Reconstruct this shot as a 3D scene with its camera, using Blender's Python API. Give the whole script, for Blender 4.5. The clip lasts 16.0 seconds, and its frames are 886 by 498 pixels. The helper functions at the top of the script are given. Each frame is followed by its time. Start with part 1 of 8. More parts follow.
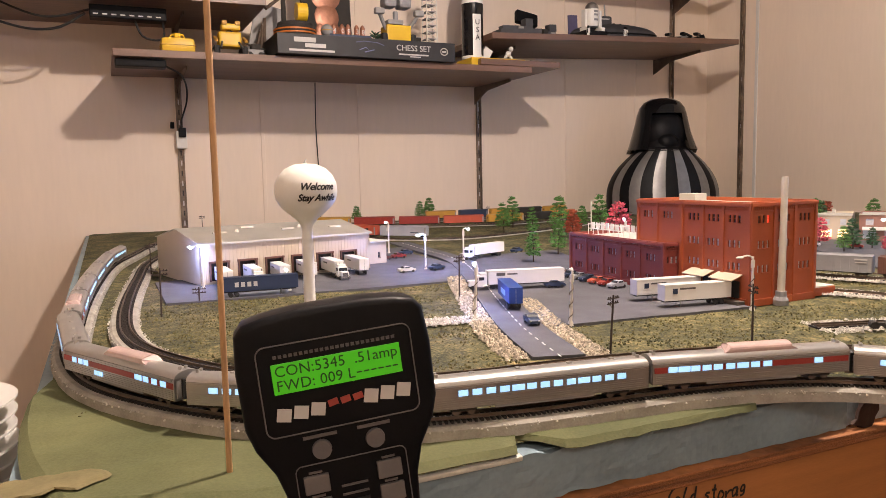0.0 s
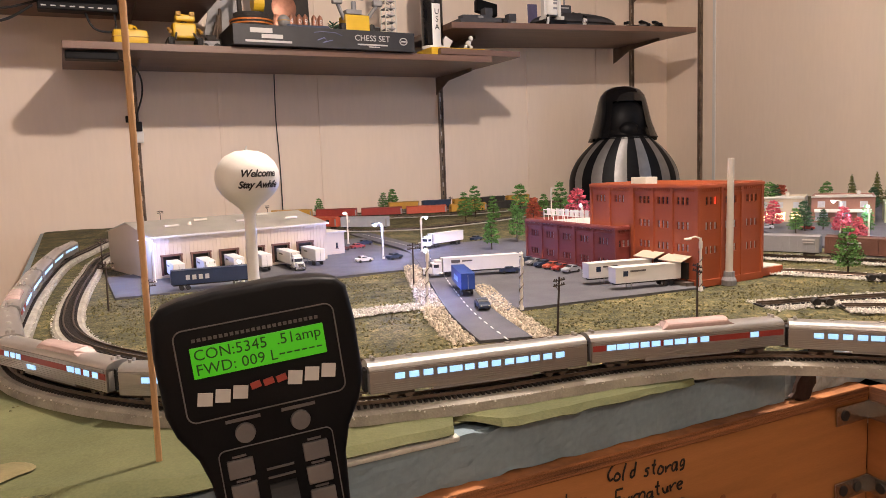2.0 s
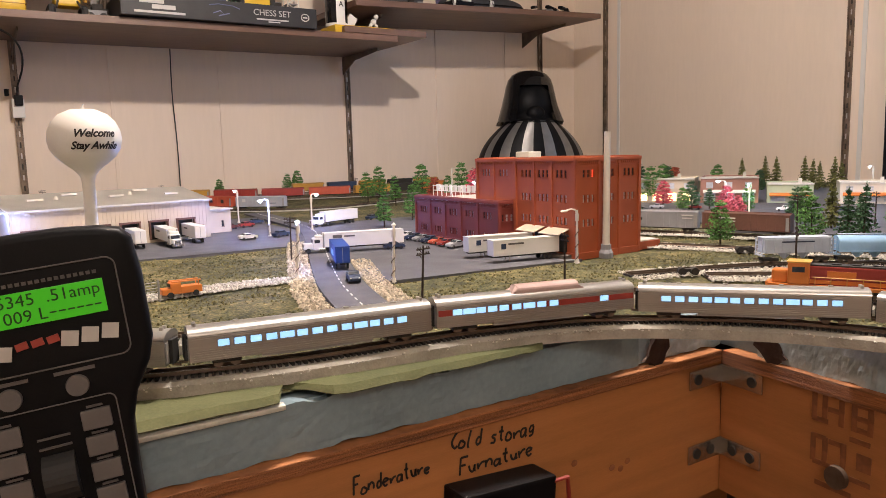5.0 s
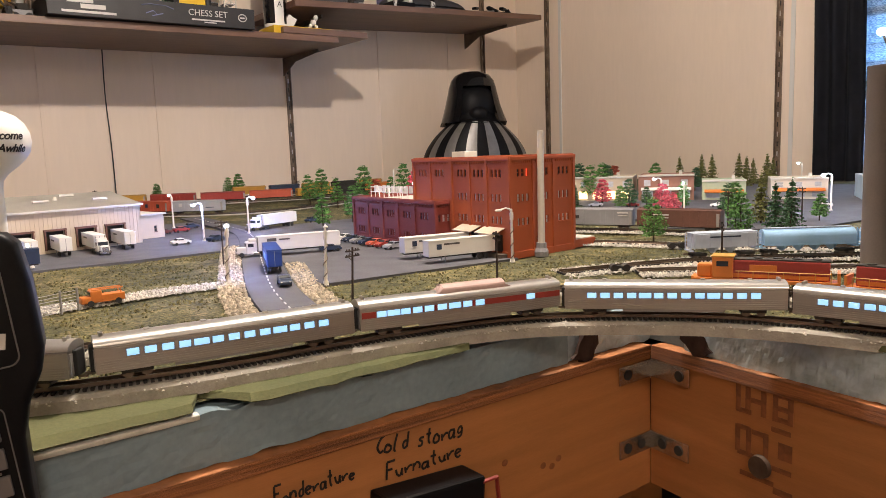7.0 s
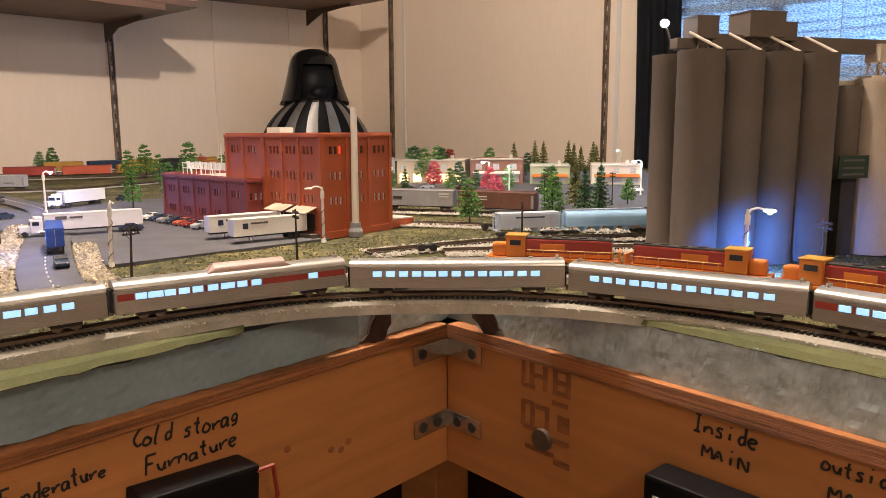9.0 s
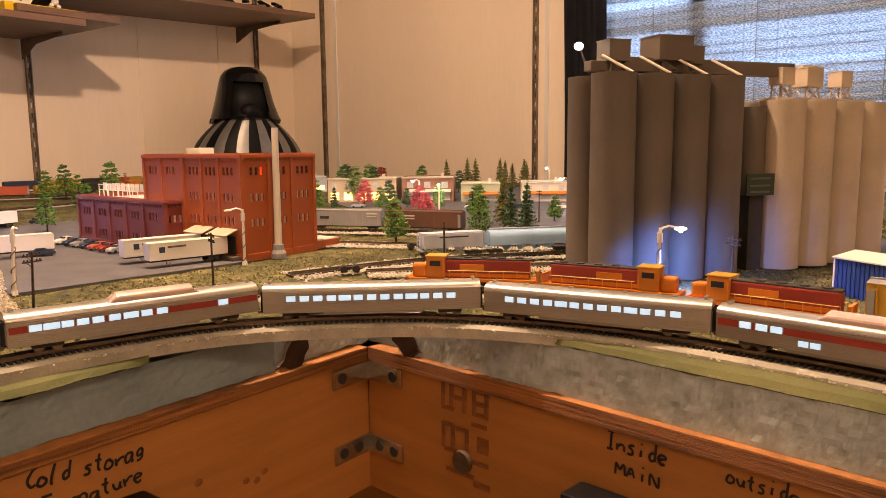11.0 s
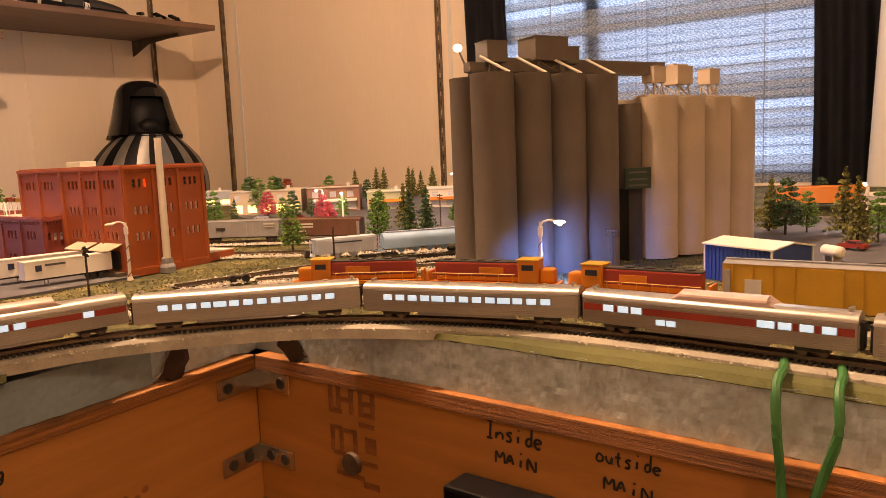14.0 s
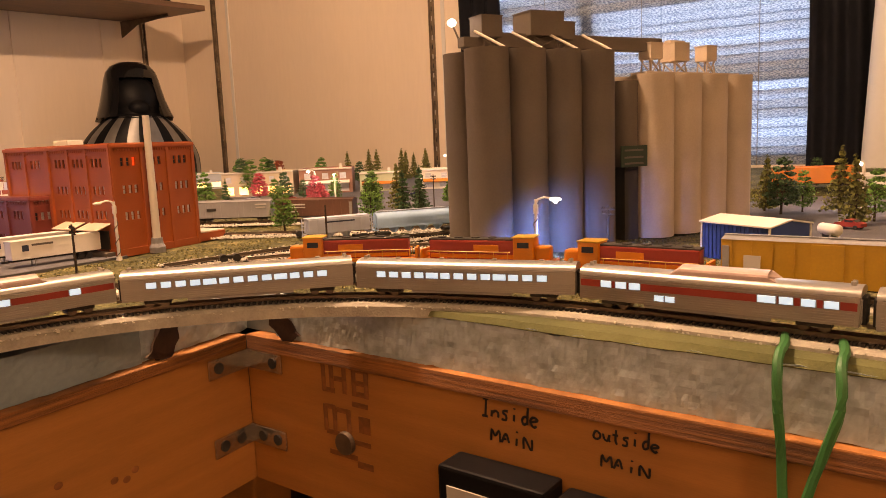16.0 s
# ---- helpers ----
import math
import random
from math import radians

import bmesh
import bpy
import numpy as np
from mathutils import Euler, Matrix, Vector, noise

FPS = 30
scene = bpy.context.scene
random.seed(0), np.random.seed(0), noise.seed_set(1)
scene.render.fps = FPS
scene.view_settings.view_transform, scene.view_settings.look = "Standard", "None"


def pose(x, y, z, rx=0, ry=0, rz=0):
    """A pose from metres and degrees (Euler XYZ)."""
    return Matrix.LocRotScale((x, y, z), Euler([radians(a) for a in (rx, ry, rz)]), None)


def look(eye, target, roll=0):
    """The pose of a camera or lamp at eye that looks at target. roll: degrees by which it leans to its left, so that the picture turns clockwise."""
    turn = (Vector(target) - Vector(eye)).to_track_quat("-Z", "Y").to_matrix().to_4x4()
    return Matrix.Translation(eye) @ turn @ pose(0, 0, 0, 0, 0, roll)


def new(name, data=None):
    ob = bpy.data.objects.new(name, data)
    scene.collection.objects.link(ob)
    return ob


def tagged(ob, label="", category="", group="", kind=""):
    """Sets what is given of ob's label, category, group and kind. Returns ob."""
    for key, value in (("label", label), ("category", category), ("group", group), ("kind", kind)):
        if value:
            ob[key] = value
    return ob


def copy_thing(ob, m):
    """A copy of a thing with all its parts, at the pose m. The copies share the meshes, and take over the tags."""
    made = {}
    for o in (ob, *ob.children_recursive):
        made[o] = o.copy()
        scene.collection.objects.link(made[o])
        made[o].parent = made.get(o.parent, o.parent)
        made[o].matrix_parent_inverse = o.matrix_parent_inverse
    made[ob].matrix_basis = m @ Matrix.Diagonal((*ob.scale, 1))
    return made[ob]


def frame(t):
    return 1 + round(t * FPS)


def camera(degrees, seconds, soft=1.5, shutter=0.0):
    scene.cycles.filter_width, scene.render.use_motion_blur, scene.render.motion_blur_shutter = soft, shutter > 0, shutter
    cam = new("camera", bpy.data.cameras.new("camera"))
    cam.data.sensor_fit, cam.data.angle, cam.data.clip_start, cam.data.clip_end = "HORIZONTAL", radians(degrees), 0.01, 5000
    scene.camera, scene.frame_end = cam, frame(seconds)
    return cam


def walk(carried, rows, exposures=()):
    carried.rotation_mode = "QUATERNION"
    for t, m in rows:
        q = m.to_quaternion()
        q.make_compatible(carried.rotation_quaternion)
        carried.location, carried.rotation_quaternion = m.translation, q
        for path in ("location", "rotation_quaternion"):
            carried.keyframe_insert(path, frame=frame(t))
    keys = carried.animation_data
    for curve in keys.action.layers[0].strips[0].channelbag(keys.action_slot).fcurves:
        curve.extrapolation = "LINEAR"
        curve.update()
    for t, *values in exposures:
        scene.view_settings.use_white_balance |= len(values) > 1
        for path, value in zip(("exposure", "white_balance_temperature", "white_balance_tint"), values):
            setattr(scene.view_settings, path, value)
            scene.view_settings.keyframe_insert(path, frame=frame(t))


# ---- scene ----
cam = camera(62.3, 16.0, soft=0.55)
PATH = [
    (0, (-0.0037, 0.01, 1.155), (1.0362, 2.27, 0.9075), -1.1),
    (0.5, (0.0, 0.0088, 1.1538), (1.0688, 2.255, 0.9025), -1.3),
    (1, (0.0025, 0.0088, 1.1525), (1.085, 2.2462, 0.8813), -1.4),
    (1.5, (0.0025, 0.0088, 1.1513), (1.0787, 2.2475, 0.8738), -1.8),
    (2, (0.0163, 0.0025, 1.1475), (1.145, 2.2163, 0.8725), -2.0),
    (2.5, (0.0375, -0.0025, 1.14), (1.2325, 2.1725, 0.8387), -2.5),
    (3, (0.0537, -0.0075, 1.135), (1.355, 2.1063, 0.84), -1.7),
    (3.5, (0.06, -0.01, 1.1325), (1.4013, 2.0787, 0.835), -1.4),
    (5.8, (0.0713, -0.0037, 1.1262), (1.4438, 2.0587, 0.79), -1.7),
    (6, (0.0713, -0.0037, 1.1262), (1.465, 2.045, 0.7975), -1.6),
    (6.5, (0.08, -0.0075, 1.1262), (1.52, 2.0125, 0.8137), -1.9),
    (7, (0.0875, -0.01, 1.125), (1.58, 1.9688, 0.8), -2.0),
    (7.5, (0.0925, -0.0125, 1.1212), (1.6812, 1.8837, 0.76), -1.8),
    (8, (0.11, -0.0238, 1.1225), (1.8425, 1.7388, 0.7413), -1.1),
    (8.2, (0.12, -0.0275, 1.1187), (1.9212, 1.6612, 0.7263), -0.3),
    (10.3, (0.1388, -0.0312, 1.1175), (2.0213, 1.5675, 0.7313), -0.4),
    (10.5, (0.14, -0.0325, 1.1187), (2.0438, 1.5425, 0.7375), -0.5),
    (11, (0.1463, -0.04, 1.1212), (2.1313, 1.4425, 0.785), -0.5),
    (11.5, (0.1512, -0.045, 1.1162), (2.15, 1.4187, 0.7913), -0.4),
    (12, (0.155, -0.0513, 1.1162), (2.2375, 1.2962, 0.8075), -2.3),
    (12.5, (0.1625, -0.0525, 1.1175), (2.2563, 1.2712, 0.775), -1.7),
    (13, (0.1625, -0.0562, 1.1175), (2.2812, 1.2312, 0.795), -2.3),
    (13.5, (0.16, -0.0663, 1.115), (2.3112, 1.1737, 0.8225), -1.9),
    (14, (0.16, -0.0663, 1.1125), (2.2963, 1.195, 0.8062), -2.3),
    (14.5, (0.1575, -0.0575, 1.11), (2.245, 1.28, 0.7925), -2.6),
    (15, (0.1588, -0.055, 1.11), (2.2388, 1.2887, 0.7712), -2.6),
    (15.5, (0.1613, -0.055, 1.1062), (2.2512, 1.2737, 0.765), -2.5),
    (16, (0.1663, -0.0612, 1.1062), (2.3075, 1.1775, 0.7463), -2.3),
]
walk(cam, [(t, look(eye, target, roll)) for t, eye, target, roll in PATH],
     exposures=[(0, 0.03, 6450, 18), (3.5, 0.0, 6350, 17), (6, -0.07, 6150, 13), (8, -0.04, 6550, 12), (10.5, -0.04, 8750, 23), (12, -0.16, 12300, 35), (16, -0.10, 12600, 35)])

# ---- world and lamps ----
G = 1.0          # height of the layout's ground
WALL_Y, WALL_X = 2.507, 2.444
CEIL = 2.2
world = bpy.data.worlds.new("world")
scene.world = world
world.use_nodes = True
wn = world.node_tree.nodes
sky = wn.new("ShaderNodeTexSky")
sky.sky_type = "NISHITA"
sky.sun_disc = False
sky.sun_elevation, sky.sun_rotation = 0.7, 2.0
world.node_tree.links.new(sky.outputs[0], wn["Background"].inputs[0])
wn["Background"].inputs[1].default_value = 0.1


def point_lamp(name, at, watts, color, radius):
    d = bpy.data.lights.new(name, "POINT")
    d.energy, d.color, d.shadow_soft_size = watts, color, radius
    ob = new(name, d)
    ob.matrix_world = pose(*at)
    return ob


point_lamp("bulb_light", (0.58, 0.557, 2.12), 79.0, (1.0, 0.86, 0.72), 0.03)
point_lamp("room_light", (-0.2, -1.1, 2.0), 21.0, (1.0, 0.84, 0.68), 0.08)
sky_in = bpy.data.lights.new("window_light", "AREA")
sky_in.energy, sky_in.color, sky_in.shape, sky_in.size, sky_in.size_y = 5.0, (0.55, 0.75, 1.0), "RECTANGLE", 0.85, 0.9
new("window_light", sky_in).matrix_world = pose(WALL_X - 0.07, 0.55, 1.55, 0, 90, 0)


# ---- mesh helpers ----
def box(bm, c, s, rot=None, bev=0.0):
    m = Matrix.Translation(c) @ (rot or Matrix.Identity(4)) @ Matrix.Diagonal((*s, 1))
    r = bmesh.ops.create_cube(bm, size=1, matrix=m)
    if bev:
        es = {e for v in r["verts"] for e in v.link_edges}
        bmesh.ops.bevel(bm, geom=list(es), offset=bev, segments=2, affect="EDGES", profile=0.6)
    return bm


def rod(bm, a, b, r, r2=None, n=10, caps=True):
    a, b = Vector(a), Vector(b)
    d = b - a
    m = Matrix.Translation((a + b) / 2) @ d.to_track_quat("Z", "Y").to_matrix().to_4x4()
    bmesh.ops.create_cone(bm, cap_ends=caps, segments=n, radius1=r, radius2=r if r2 is None else r2, depth=d.length, matrix=m)
    return bm


def ball(bm, c, s, n=10, rot=None):
    if not hasattr(s, "__len__"):
        s = (s, s, s)
    m = Matrix.Translation(c) @ (rot or Matrix.Identity(4)) @ Matrix.Diagonal((*s, 1))
    bmesh.ops.create_uvsphere(bm, u_segments=n, v_segments=max(5, n * 2 // 3), radius=1, matrix=m)
    return bm


def lathe(bm, prof, n=24, c=(0, 0, 0), sx=1.0, sy=1.0):
    rings = []
    for r, z in prof:
        rings.append([bm.verts.new((c[0] + sx * r * math.cos(2 * math.pi * i / n), c[1] + sy * r * math.sin(2 * math.pi * i / n), c[2] + z)) for i in range(n)])
    for a, b in zip(rings, rings[1:]):
        for i in range(n):
            bm.faces.new((a[i], a[(i + 1) % n], b[(i + 1) % n], b[i]))
    if prof[0][0] > 1e-5:
        bm.faces.new(list(reversed(rings[0])))
    if prof[-1][0] > 1e-5:
        bm.faces.new(rings[-1])
    return bm


def tube(bm, pts, r, n=6):
    pts = [Vector(p) for p in pts]
    rings = []
    for i, p in enumerate(pts):
        d = (pts[min(i + 1, len(pts) - 1)] - pts[max(i - 1, 0)]).normalized()
        q = d.to_track_quat("Z", "Y")
        rings.append([bm.verts.new(p + q @ Vector((r * math.cos(2 * math.pi * k / n), r * math.sin(2 * math.pi * k / n), 0))) for k in range(n)])
    for a, b in zip(rings, rings[1:]):
        for k in range(n):
            bm.faces.new((a[k], a[(k + 1) % n], b[(k + 1) % n], b[k]))
    bm.faces.new(list(reversed(rings[0])))
    bm.faces.new(rings[-1])
    return bm


def prism(bm, poly, z0, z1, m=None):
    m = m or Matrix.Identity(4)
    lo = [bm.verts.new(m @ Vector((x, y, z0))) for x, y in poly]
    hi = [bm.verts.new(m @ Vector((x, y, z1))) for x, y in poly]
    n = len(poly)
    bm.faces.new(hi)
    bm.faces.new(list(reversed(lo)))
    for i in range(n):
        bm.faces.new((lo[i], lo[(i + 1) % n], hi[(i + 1) % n], hi[i]))
    bmesh.ops.recalc_face_normals(bm, faces=bm.faces)
    return bm


def B():
    return bmesh.new()


def part(name, bm, material, parent=None, label="", smooth=False, m=None):
    me = bpy.data.meshes.new(name)
    bm.to_mesh(me)
    bm.free()
    if isinstance(material, (list, tuple)):
        for k in material:
            me.materials.append(k)
    else:
        me.materials.append(material)
    if smooth:
        me.polygons.foreach_set("use_smooth", [True] * len(me.polygons))
        me.set_sharp_from_angle(angle=radians(40))
    ob = new(name, me)
    if parent:
        ob.parent = parent
    if m is not None:
        ob.matrix_basis = m
    if label:
        ob["label"] = label
    return ob


def thing(name, label, category, m=None, group="", kind=""):
    ob = new(name)
    ob.empty_display_size = 0.02
    if m is not None:
        ob.matrix_basis = m
    return tagged(ob, label, category, group, kind)


def single(name, bm, material, label, category, m=None, group="", kind="", smooth=False):
    ob = part(name, bm, material, None, "", smooth, m)
    return tagged(ob, label, category, group, kind)


def lettering(name, text, size, material, m, parent, depth=0.0002, shear=0.0, spacing=1.0, bend=None, align="CENTER", bold=0.0):
    cu = bpy.data.curves.new("letters", "FONT")
    cu.body, cu.size, cu.extrude, cu.shear, cu.space_character = text, size, depth, shear, spacing
    cu.offset = bold
    cu.align_x, cu.align_y, cu.resolution_u = align, "CENTER", 3
    tmp = bpy.data.objects.new("letters", cu)
    scene.collection.objects.link(tmp)
    bpy.context.view_layer.update()
    me = bpy.data.meshes.new_from_object(tmp.evaluated_get(bpy.context.evaluated_depsgraph_get()))
    bpy.data.objects.remove(tmp)
    me.materials.clear()
    me.materials.append(material)
    if bend:
        for v in me.vertices:
            v.co = bend(v.co)
    ob = new(name, me)
    ob.parent = parent
    ob.matrix_basis = m
    return ob


def spline(pts, step):
    """Even points along a smooth line through pts."""
    P = [Vector(p) for p in pts]
    out = []
    for i in range(len(P) - 1):
        a, b, c, d = P[max(i - 1, 0)], P[i], P[i + 1], P[min(i + 2, len(P) - 1)]
        n = max(2, int((c - b).length / step * 4))
        for k in range(n):
            t = k / n
            out.append(0.5 * ((2 * b) + (c - a) * t + (2 * a - 5 * b + 4 * c - d) * t * t + (3 * b - a - 3 * c + d) * t ** 3))
    out.append(P[-1])
    res, acc = [out[0]], 0.0
    for a, b in zip(out, out[1:]):
        L = (b - a).length
        while acc + L >= step:
            f = (step - acc) / L
            a = a.lerp(b, f)
            res.append(a.copy())
            L = (b - a).length
            acc = 0.0
        acc += L
    return res


# ---- materials ----
def mat(name, color, rough=0.6, metal=0.0, scale=60.0, vary=0.12, bump=0.1, fine=600.0, emit=None, alpha=None, spec=None, tint=None, stretch=None, island=0.0):
    m = bpy.data.materials.new(name)
    m.use_nodes = True
    nt = m.node_tree
    N, L = nt.nodes, nt.links
    p = N["Principled BSDF"]
    p.inputs["Roughness"].default_value = rough
    p.inputs["Metallic"].default_value = metal
    if spec is not None:
        p.inputs["Specular IOR Level"].default_value = spec
    tc = N.new("ShaderNodeTexCoord")
    src = tc.outputs["Object"]
    if stretch:
        mp = N.new("ShaderNodeMapping")
        mp.inputs["Scale"].default_value = stretch
        L.new(src, mp.inputs[0])
        src = mp.outputs[0]
    a = N.new("ShaderNodeTexNoise")
    a.inputs["Scale"].default_value = scale
    a.inputs["Detail"].default_value = 5
    b = N.new("ShaderNodeTexNoise")
    b.inputs["Scale"].default_value = fine
    b.inputs["Detail"].default_value = 3
    L.new(src, a.inputs["Vector"])
    L.new(src, b.inputs["Vector"])
    mixf = N.new("ShaderNodeMath")
    mixf.operation = "MULTIPLY_ADD"
    mixf.inputs[1].default_value = 0.4
    L.new(b.outputs[0], mixf.inputs[0])
    L.new(a.outputs[0], mixf.inputs[2])
    ramp = N.new("ShaderNodeValToRGB")
    ramp.color_ramp.elements[0].position, ramp.color_ramp.elements[1].position = 0.45, 0.95
    dark = tuple(c * (1 - vary) for c in color)
    lite = tuple(min(1, c * (1 + vary)) for c in color) if tint is None else tint
    ramp.color_ramp.elements[0].color = (*dark, 1)
    ramp.color_ramp.elements[1].color = (*lite, 1)
    L.new(mixf.outputs[0], ramp.inputs[0])
    col = ramp.outputs[0]
    if island:
        geo = N.new("ShaderNodeNewGeometry")
        hs = N.new("ShaderNodeHueSaturation")
        mr = N.new("ShaderNodeMapRange")
        mr.inputs[3].default_value, mr.inputs[4].default_value = 1 - island, 1 + island
        L.new(geo.outputs["Random Per Island"], mr.inputs[0])
        L.new(mr.outputs[0], hs.inputs["Value"])
        L.new(col, hs.inputs["Color"])
        col = hs.outputs[0]
    L.new(col, p.inputs["Base Color"])
    if bump:
        bp = N.new("ShaderNodeBump")
        bp.inputs["Strength"].default_value = bump
        bp.inputs["Distance"].default_value = 0.002
        L.new(mixf.outputs[0], bp.inputs["Height"])
        L.new(bp.outputs[0], p.inputs["Normal"])
    if emit:
        p.inputs["Emission Color"].default_value = (*emit[0], 1)
        p.inputs["Emission Strength"].default_value = emit[1]
    return m


M_WALL = mat("cream_panel", (0.86, 0.73, 0.60), 0.55, 0, 3.0, 0.05, 0.03, 90, stretch=(1, 1, 0.15))
M_WALLW = mat("white_paint", (0.72, 0.70, 0.66), 0.5, 0, 4, 0.04, 0.03, 90)
M_CEIL = mat("ceiling_white", (0.68, 0.64, 0.58), 0.8, 0, 6, 0.05, 0.1, 200)
M_FLOOR = mat("brown_carpet", (0.20, 0.12, 0.07), 0.9, 0, 9, 0.25, 0.4, 400)
M_SHELF = mat("walnut_laminate", (0.16, 0.085, 0.055), 0.4, 0, 8, 0.3, 0.04, 160, stretch=(0.6, 8, 8))
M_STEEL = mat("dark_steel", (0.16, 0.12, 0.09), 0.45, 0.6, 30, 0.35, 0.1, 300)
M_CHROME = mat("zinc", (0.50, 0.48, 0.45), 0.24, 0.95, 40, 0.35, 0.25, 220)
M_BLACK = mat("black_plastic", (0.006, 0.006, 0.007), 0.45, 0, 60, 0.2, 0.03, 900, spec=0.12)
M_GLOSS = mat("black_gloss", (0.008, 0.008, 0.009), 0.12, 0, 30, 0.2, 0.0, 300)
M_RUBBER = mat("black_rubber", (0.02, 0.02, 0.02), 0.7, 0, 80, 0.2, 0.05, 900)
M_DKG = mat("charcoal_plastic", (0.045, 0.045, 0.05), 0.45, 0, 40, 0.25, 0.05, 500)
# near-black of dark parts, also painted in for shade inside openings
M_DARK = mat("dark_parts_and_shade", (0.03, 0.026, 0.022), 0.8, 0, 60, 0.2, 0.0, 500)
M_PLY = mat("plywood_face", (0.42, 0.175, 0.056), 0.55, 0, 7, 0.16, 0.06, 120, stretch=(1.2, 1.2, 14))
M_PLYE = mat("plywood_edge", (0.33, 0.125, 0.040), 0.75, 0, 9, 0.75, 0.9, 120, stretch=(1, 1, 45))
M_FOAMB = mat("blue_grey_foam", (0.21, 0.285, 0.325), 0.5, 0, 14, 0.22, 0.15, 260)
M_FOAMG = mat("rough_grey_foam", (0.42, 0.52, 0.57), 0.34, 0, 70, 0.28, 0.45, 200)
M_FOAMW = mat("cut_foam_white", (0.62, 0.62, 0.55), 0.8, 0, 80, 0.15, 0.5, 500)
M_BURN = mat("scorched_brown", (0.045, 0.022, 0.015), 0.7, 0, 60, 0.4, 0.5, 400)
M_MATG = mat("green_paper_mat", (0.075, 0.088, 0.030), 0.9, 0, 12, 0.25, 0.3, 600, tint=(0.13, 0.132, 0.052))


def turf_material():
    """Model turf: soil brown, olive and straw in patches, mottled at three scales."""
    m = mat("ground_turf", (0.06, 0.07, 0.022), 0.95, 0, 22, 0.4, 0.0, 700)
    N, L = m.node_tree.nodes, m.node_tree.links
    tc = N.new("ShaderNodeTexCoord")
    total = None
    for scale, weight, detail in ((11, 0.55, 4), (75, 0.55, 4), (420, 0.75, 3)):
        n = N.new("ShaderNodeTexNoise")
        n.inputs["Scale"].default_value, n.inputs["Detail"].default_value = scale, detail
        L.new(tc.outputs["Object"], n.inputs["Vector"])
        a = N.new("ShaderNodeMath")
        a.operation = "MULTIPLY_ADD"
        a.inputs[1].default_value = weight
        L.new(n.outputs[0], a.inputs[0])
        if total is None:
            a.inputs[2].default_value = -0.425
        else:
            L.new(total, a.inputs[2])
        total = a.outputs[0]
    r = N.new("ShaderNodeValToRGB")
    e = r.color_ramp.elements
    e[0].position, e[0].color = 0.30, (0.018, 0.017, 0.008, 1)
    e[1].position, e[1].color = 0.72, (0.27, 0.21, 0.09, 1)
    for p, c in ((0.42, (0.050, 0.052, 0.018, 1)), (0.52, (0.088, 0.082, 0.030, 1)), (0.61, (0.150, 0.128, 0.050, 1))):
        k = e.new(p)
        k.color = c
    L.new(total, r.inputs[0])
    p = N["Principled BSDF"]
    L.new(r.outputs[0], p.inputs["Base Color"])
    b = N.new("ShaderNodeBump")
    b.inputs["Strength"].default_value, b.inputs["Distance"].default_value = 0.8, 0.003
    L.new(total, b.inputs["Height"])
    L.new(b.outputs[0], p.inputs["Normal"])
    return m


M_GRASS = turf_material()
M_TURF = mat("turf_clump", (0.055, 0.062, 0.020), 0.95, 0, 16, 0.4, 0.2, 500, tint=(0.17, 0.145, 0.055), island=0.5)
M_TAN = mat("tan_bare_patch", (0.17, 0.14, 0.062), 0.9, 0, 40, 0.25, 0.3, 500)
M_ASPH = mat("grey_asphalt", (0.086, 0.086, 0.096), 0.85, 0, 30, 0.22, 0.2, 900)
M_ROADBED = mat("grey_roadbed", (0.34, 0.315, 0.265), 0.75, 0, 60, 0.28, 0.35, 700)
M_ROCK = mat("tan_rubble", (0.42, 0.36, 0.27), 0.9, 0, 90, 0.25, 0.4, 900, island=0.4)
M_BALL = mat("pale_ballast", (0.50, 0.47, 0.41), 0.9, 0, 90, 0.25, 0.4, 900, island=0.35)
M_TIE = mat("dark_tie", (0.022, 0.017, 0.014), 0.8, 0, 200, 0.3, 0.1, 900)
M_RAIL = mat("brown_rail", (0.16, 0.12, 0.09), 0.4, 0.8, 90, 0.25, 0.05, 900)
M_BRICK = mat("red_brick_plastic", (0.385, 0.084, 0.024), 0.6, 0, 25, 0.12, 0.25, 900)
M_BRICKD = mat("dark_red_brick", (0.235, 0.046, 0.034), 0.6, 0, 25, 0.12, 0.25, 900)
M_CREAM = mat("cream_siding", (0.55, 0.46, 0.34), 0.55, 0, 20, 0.06, 0.1, 700)
M_ROOFC = mat("pale_roof", (0.56, 0.53, 0.47), 0.65, 0, 25, 0.1, 0.15, 700)
M_WHITE = mat("white_plastic", (0.78, 0.76, 0.71), 0.4, 0, 30, 0.04, 0.02, 500)
M_IVORY = mat("ivory_plastic", (0.74, 0.69, 0.60), 0.4, 0, 30, 0.04, 0.02, 500)
M_SILVER = mat("brushed_silver", (0.42, 0.405, 0.385), 0.34, 0.8, 40, 0.12, 0.05, 700, stretch=(0.2, 1, 3))
M_ROOFS = mat("silver_roof", (0.52, 0.505, 0.48), 0.28, 0.75, 40, 0.1, 0.03, 700)
M_LOCO = mat("loco_black", (0.010, 0.010, 0.011), 0.45, 0, 60, 0.3, 0.1, 900, spec=0.3)
M_REDP = mat("red_paint", (0.30, 0.035, 0.025), 0.45, 0, 50, 0.15, 0.05, 700)
M_MAROON = mat("maroon_paint", (0.115, 0.028, 0.022), 0.55, 0, 40, 0.2, 0.1, 700)
M_BROWN = mat("boxcar_brown", (0.13, 0.058, 0.040), 0.6, 0, 50, 0.2, 0.1, 700)
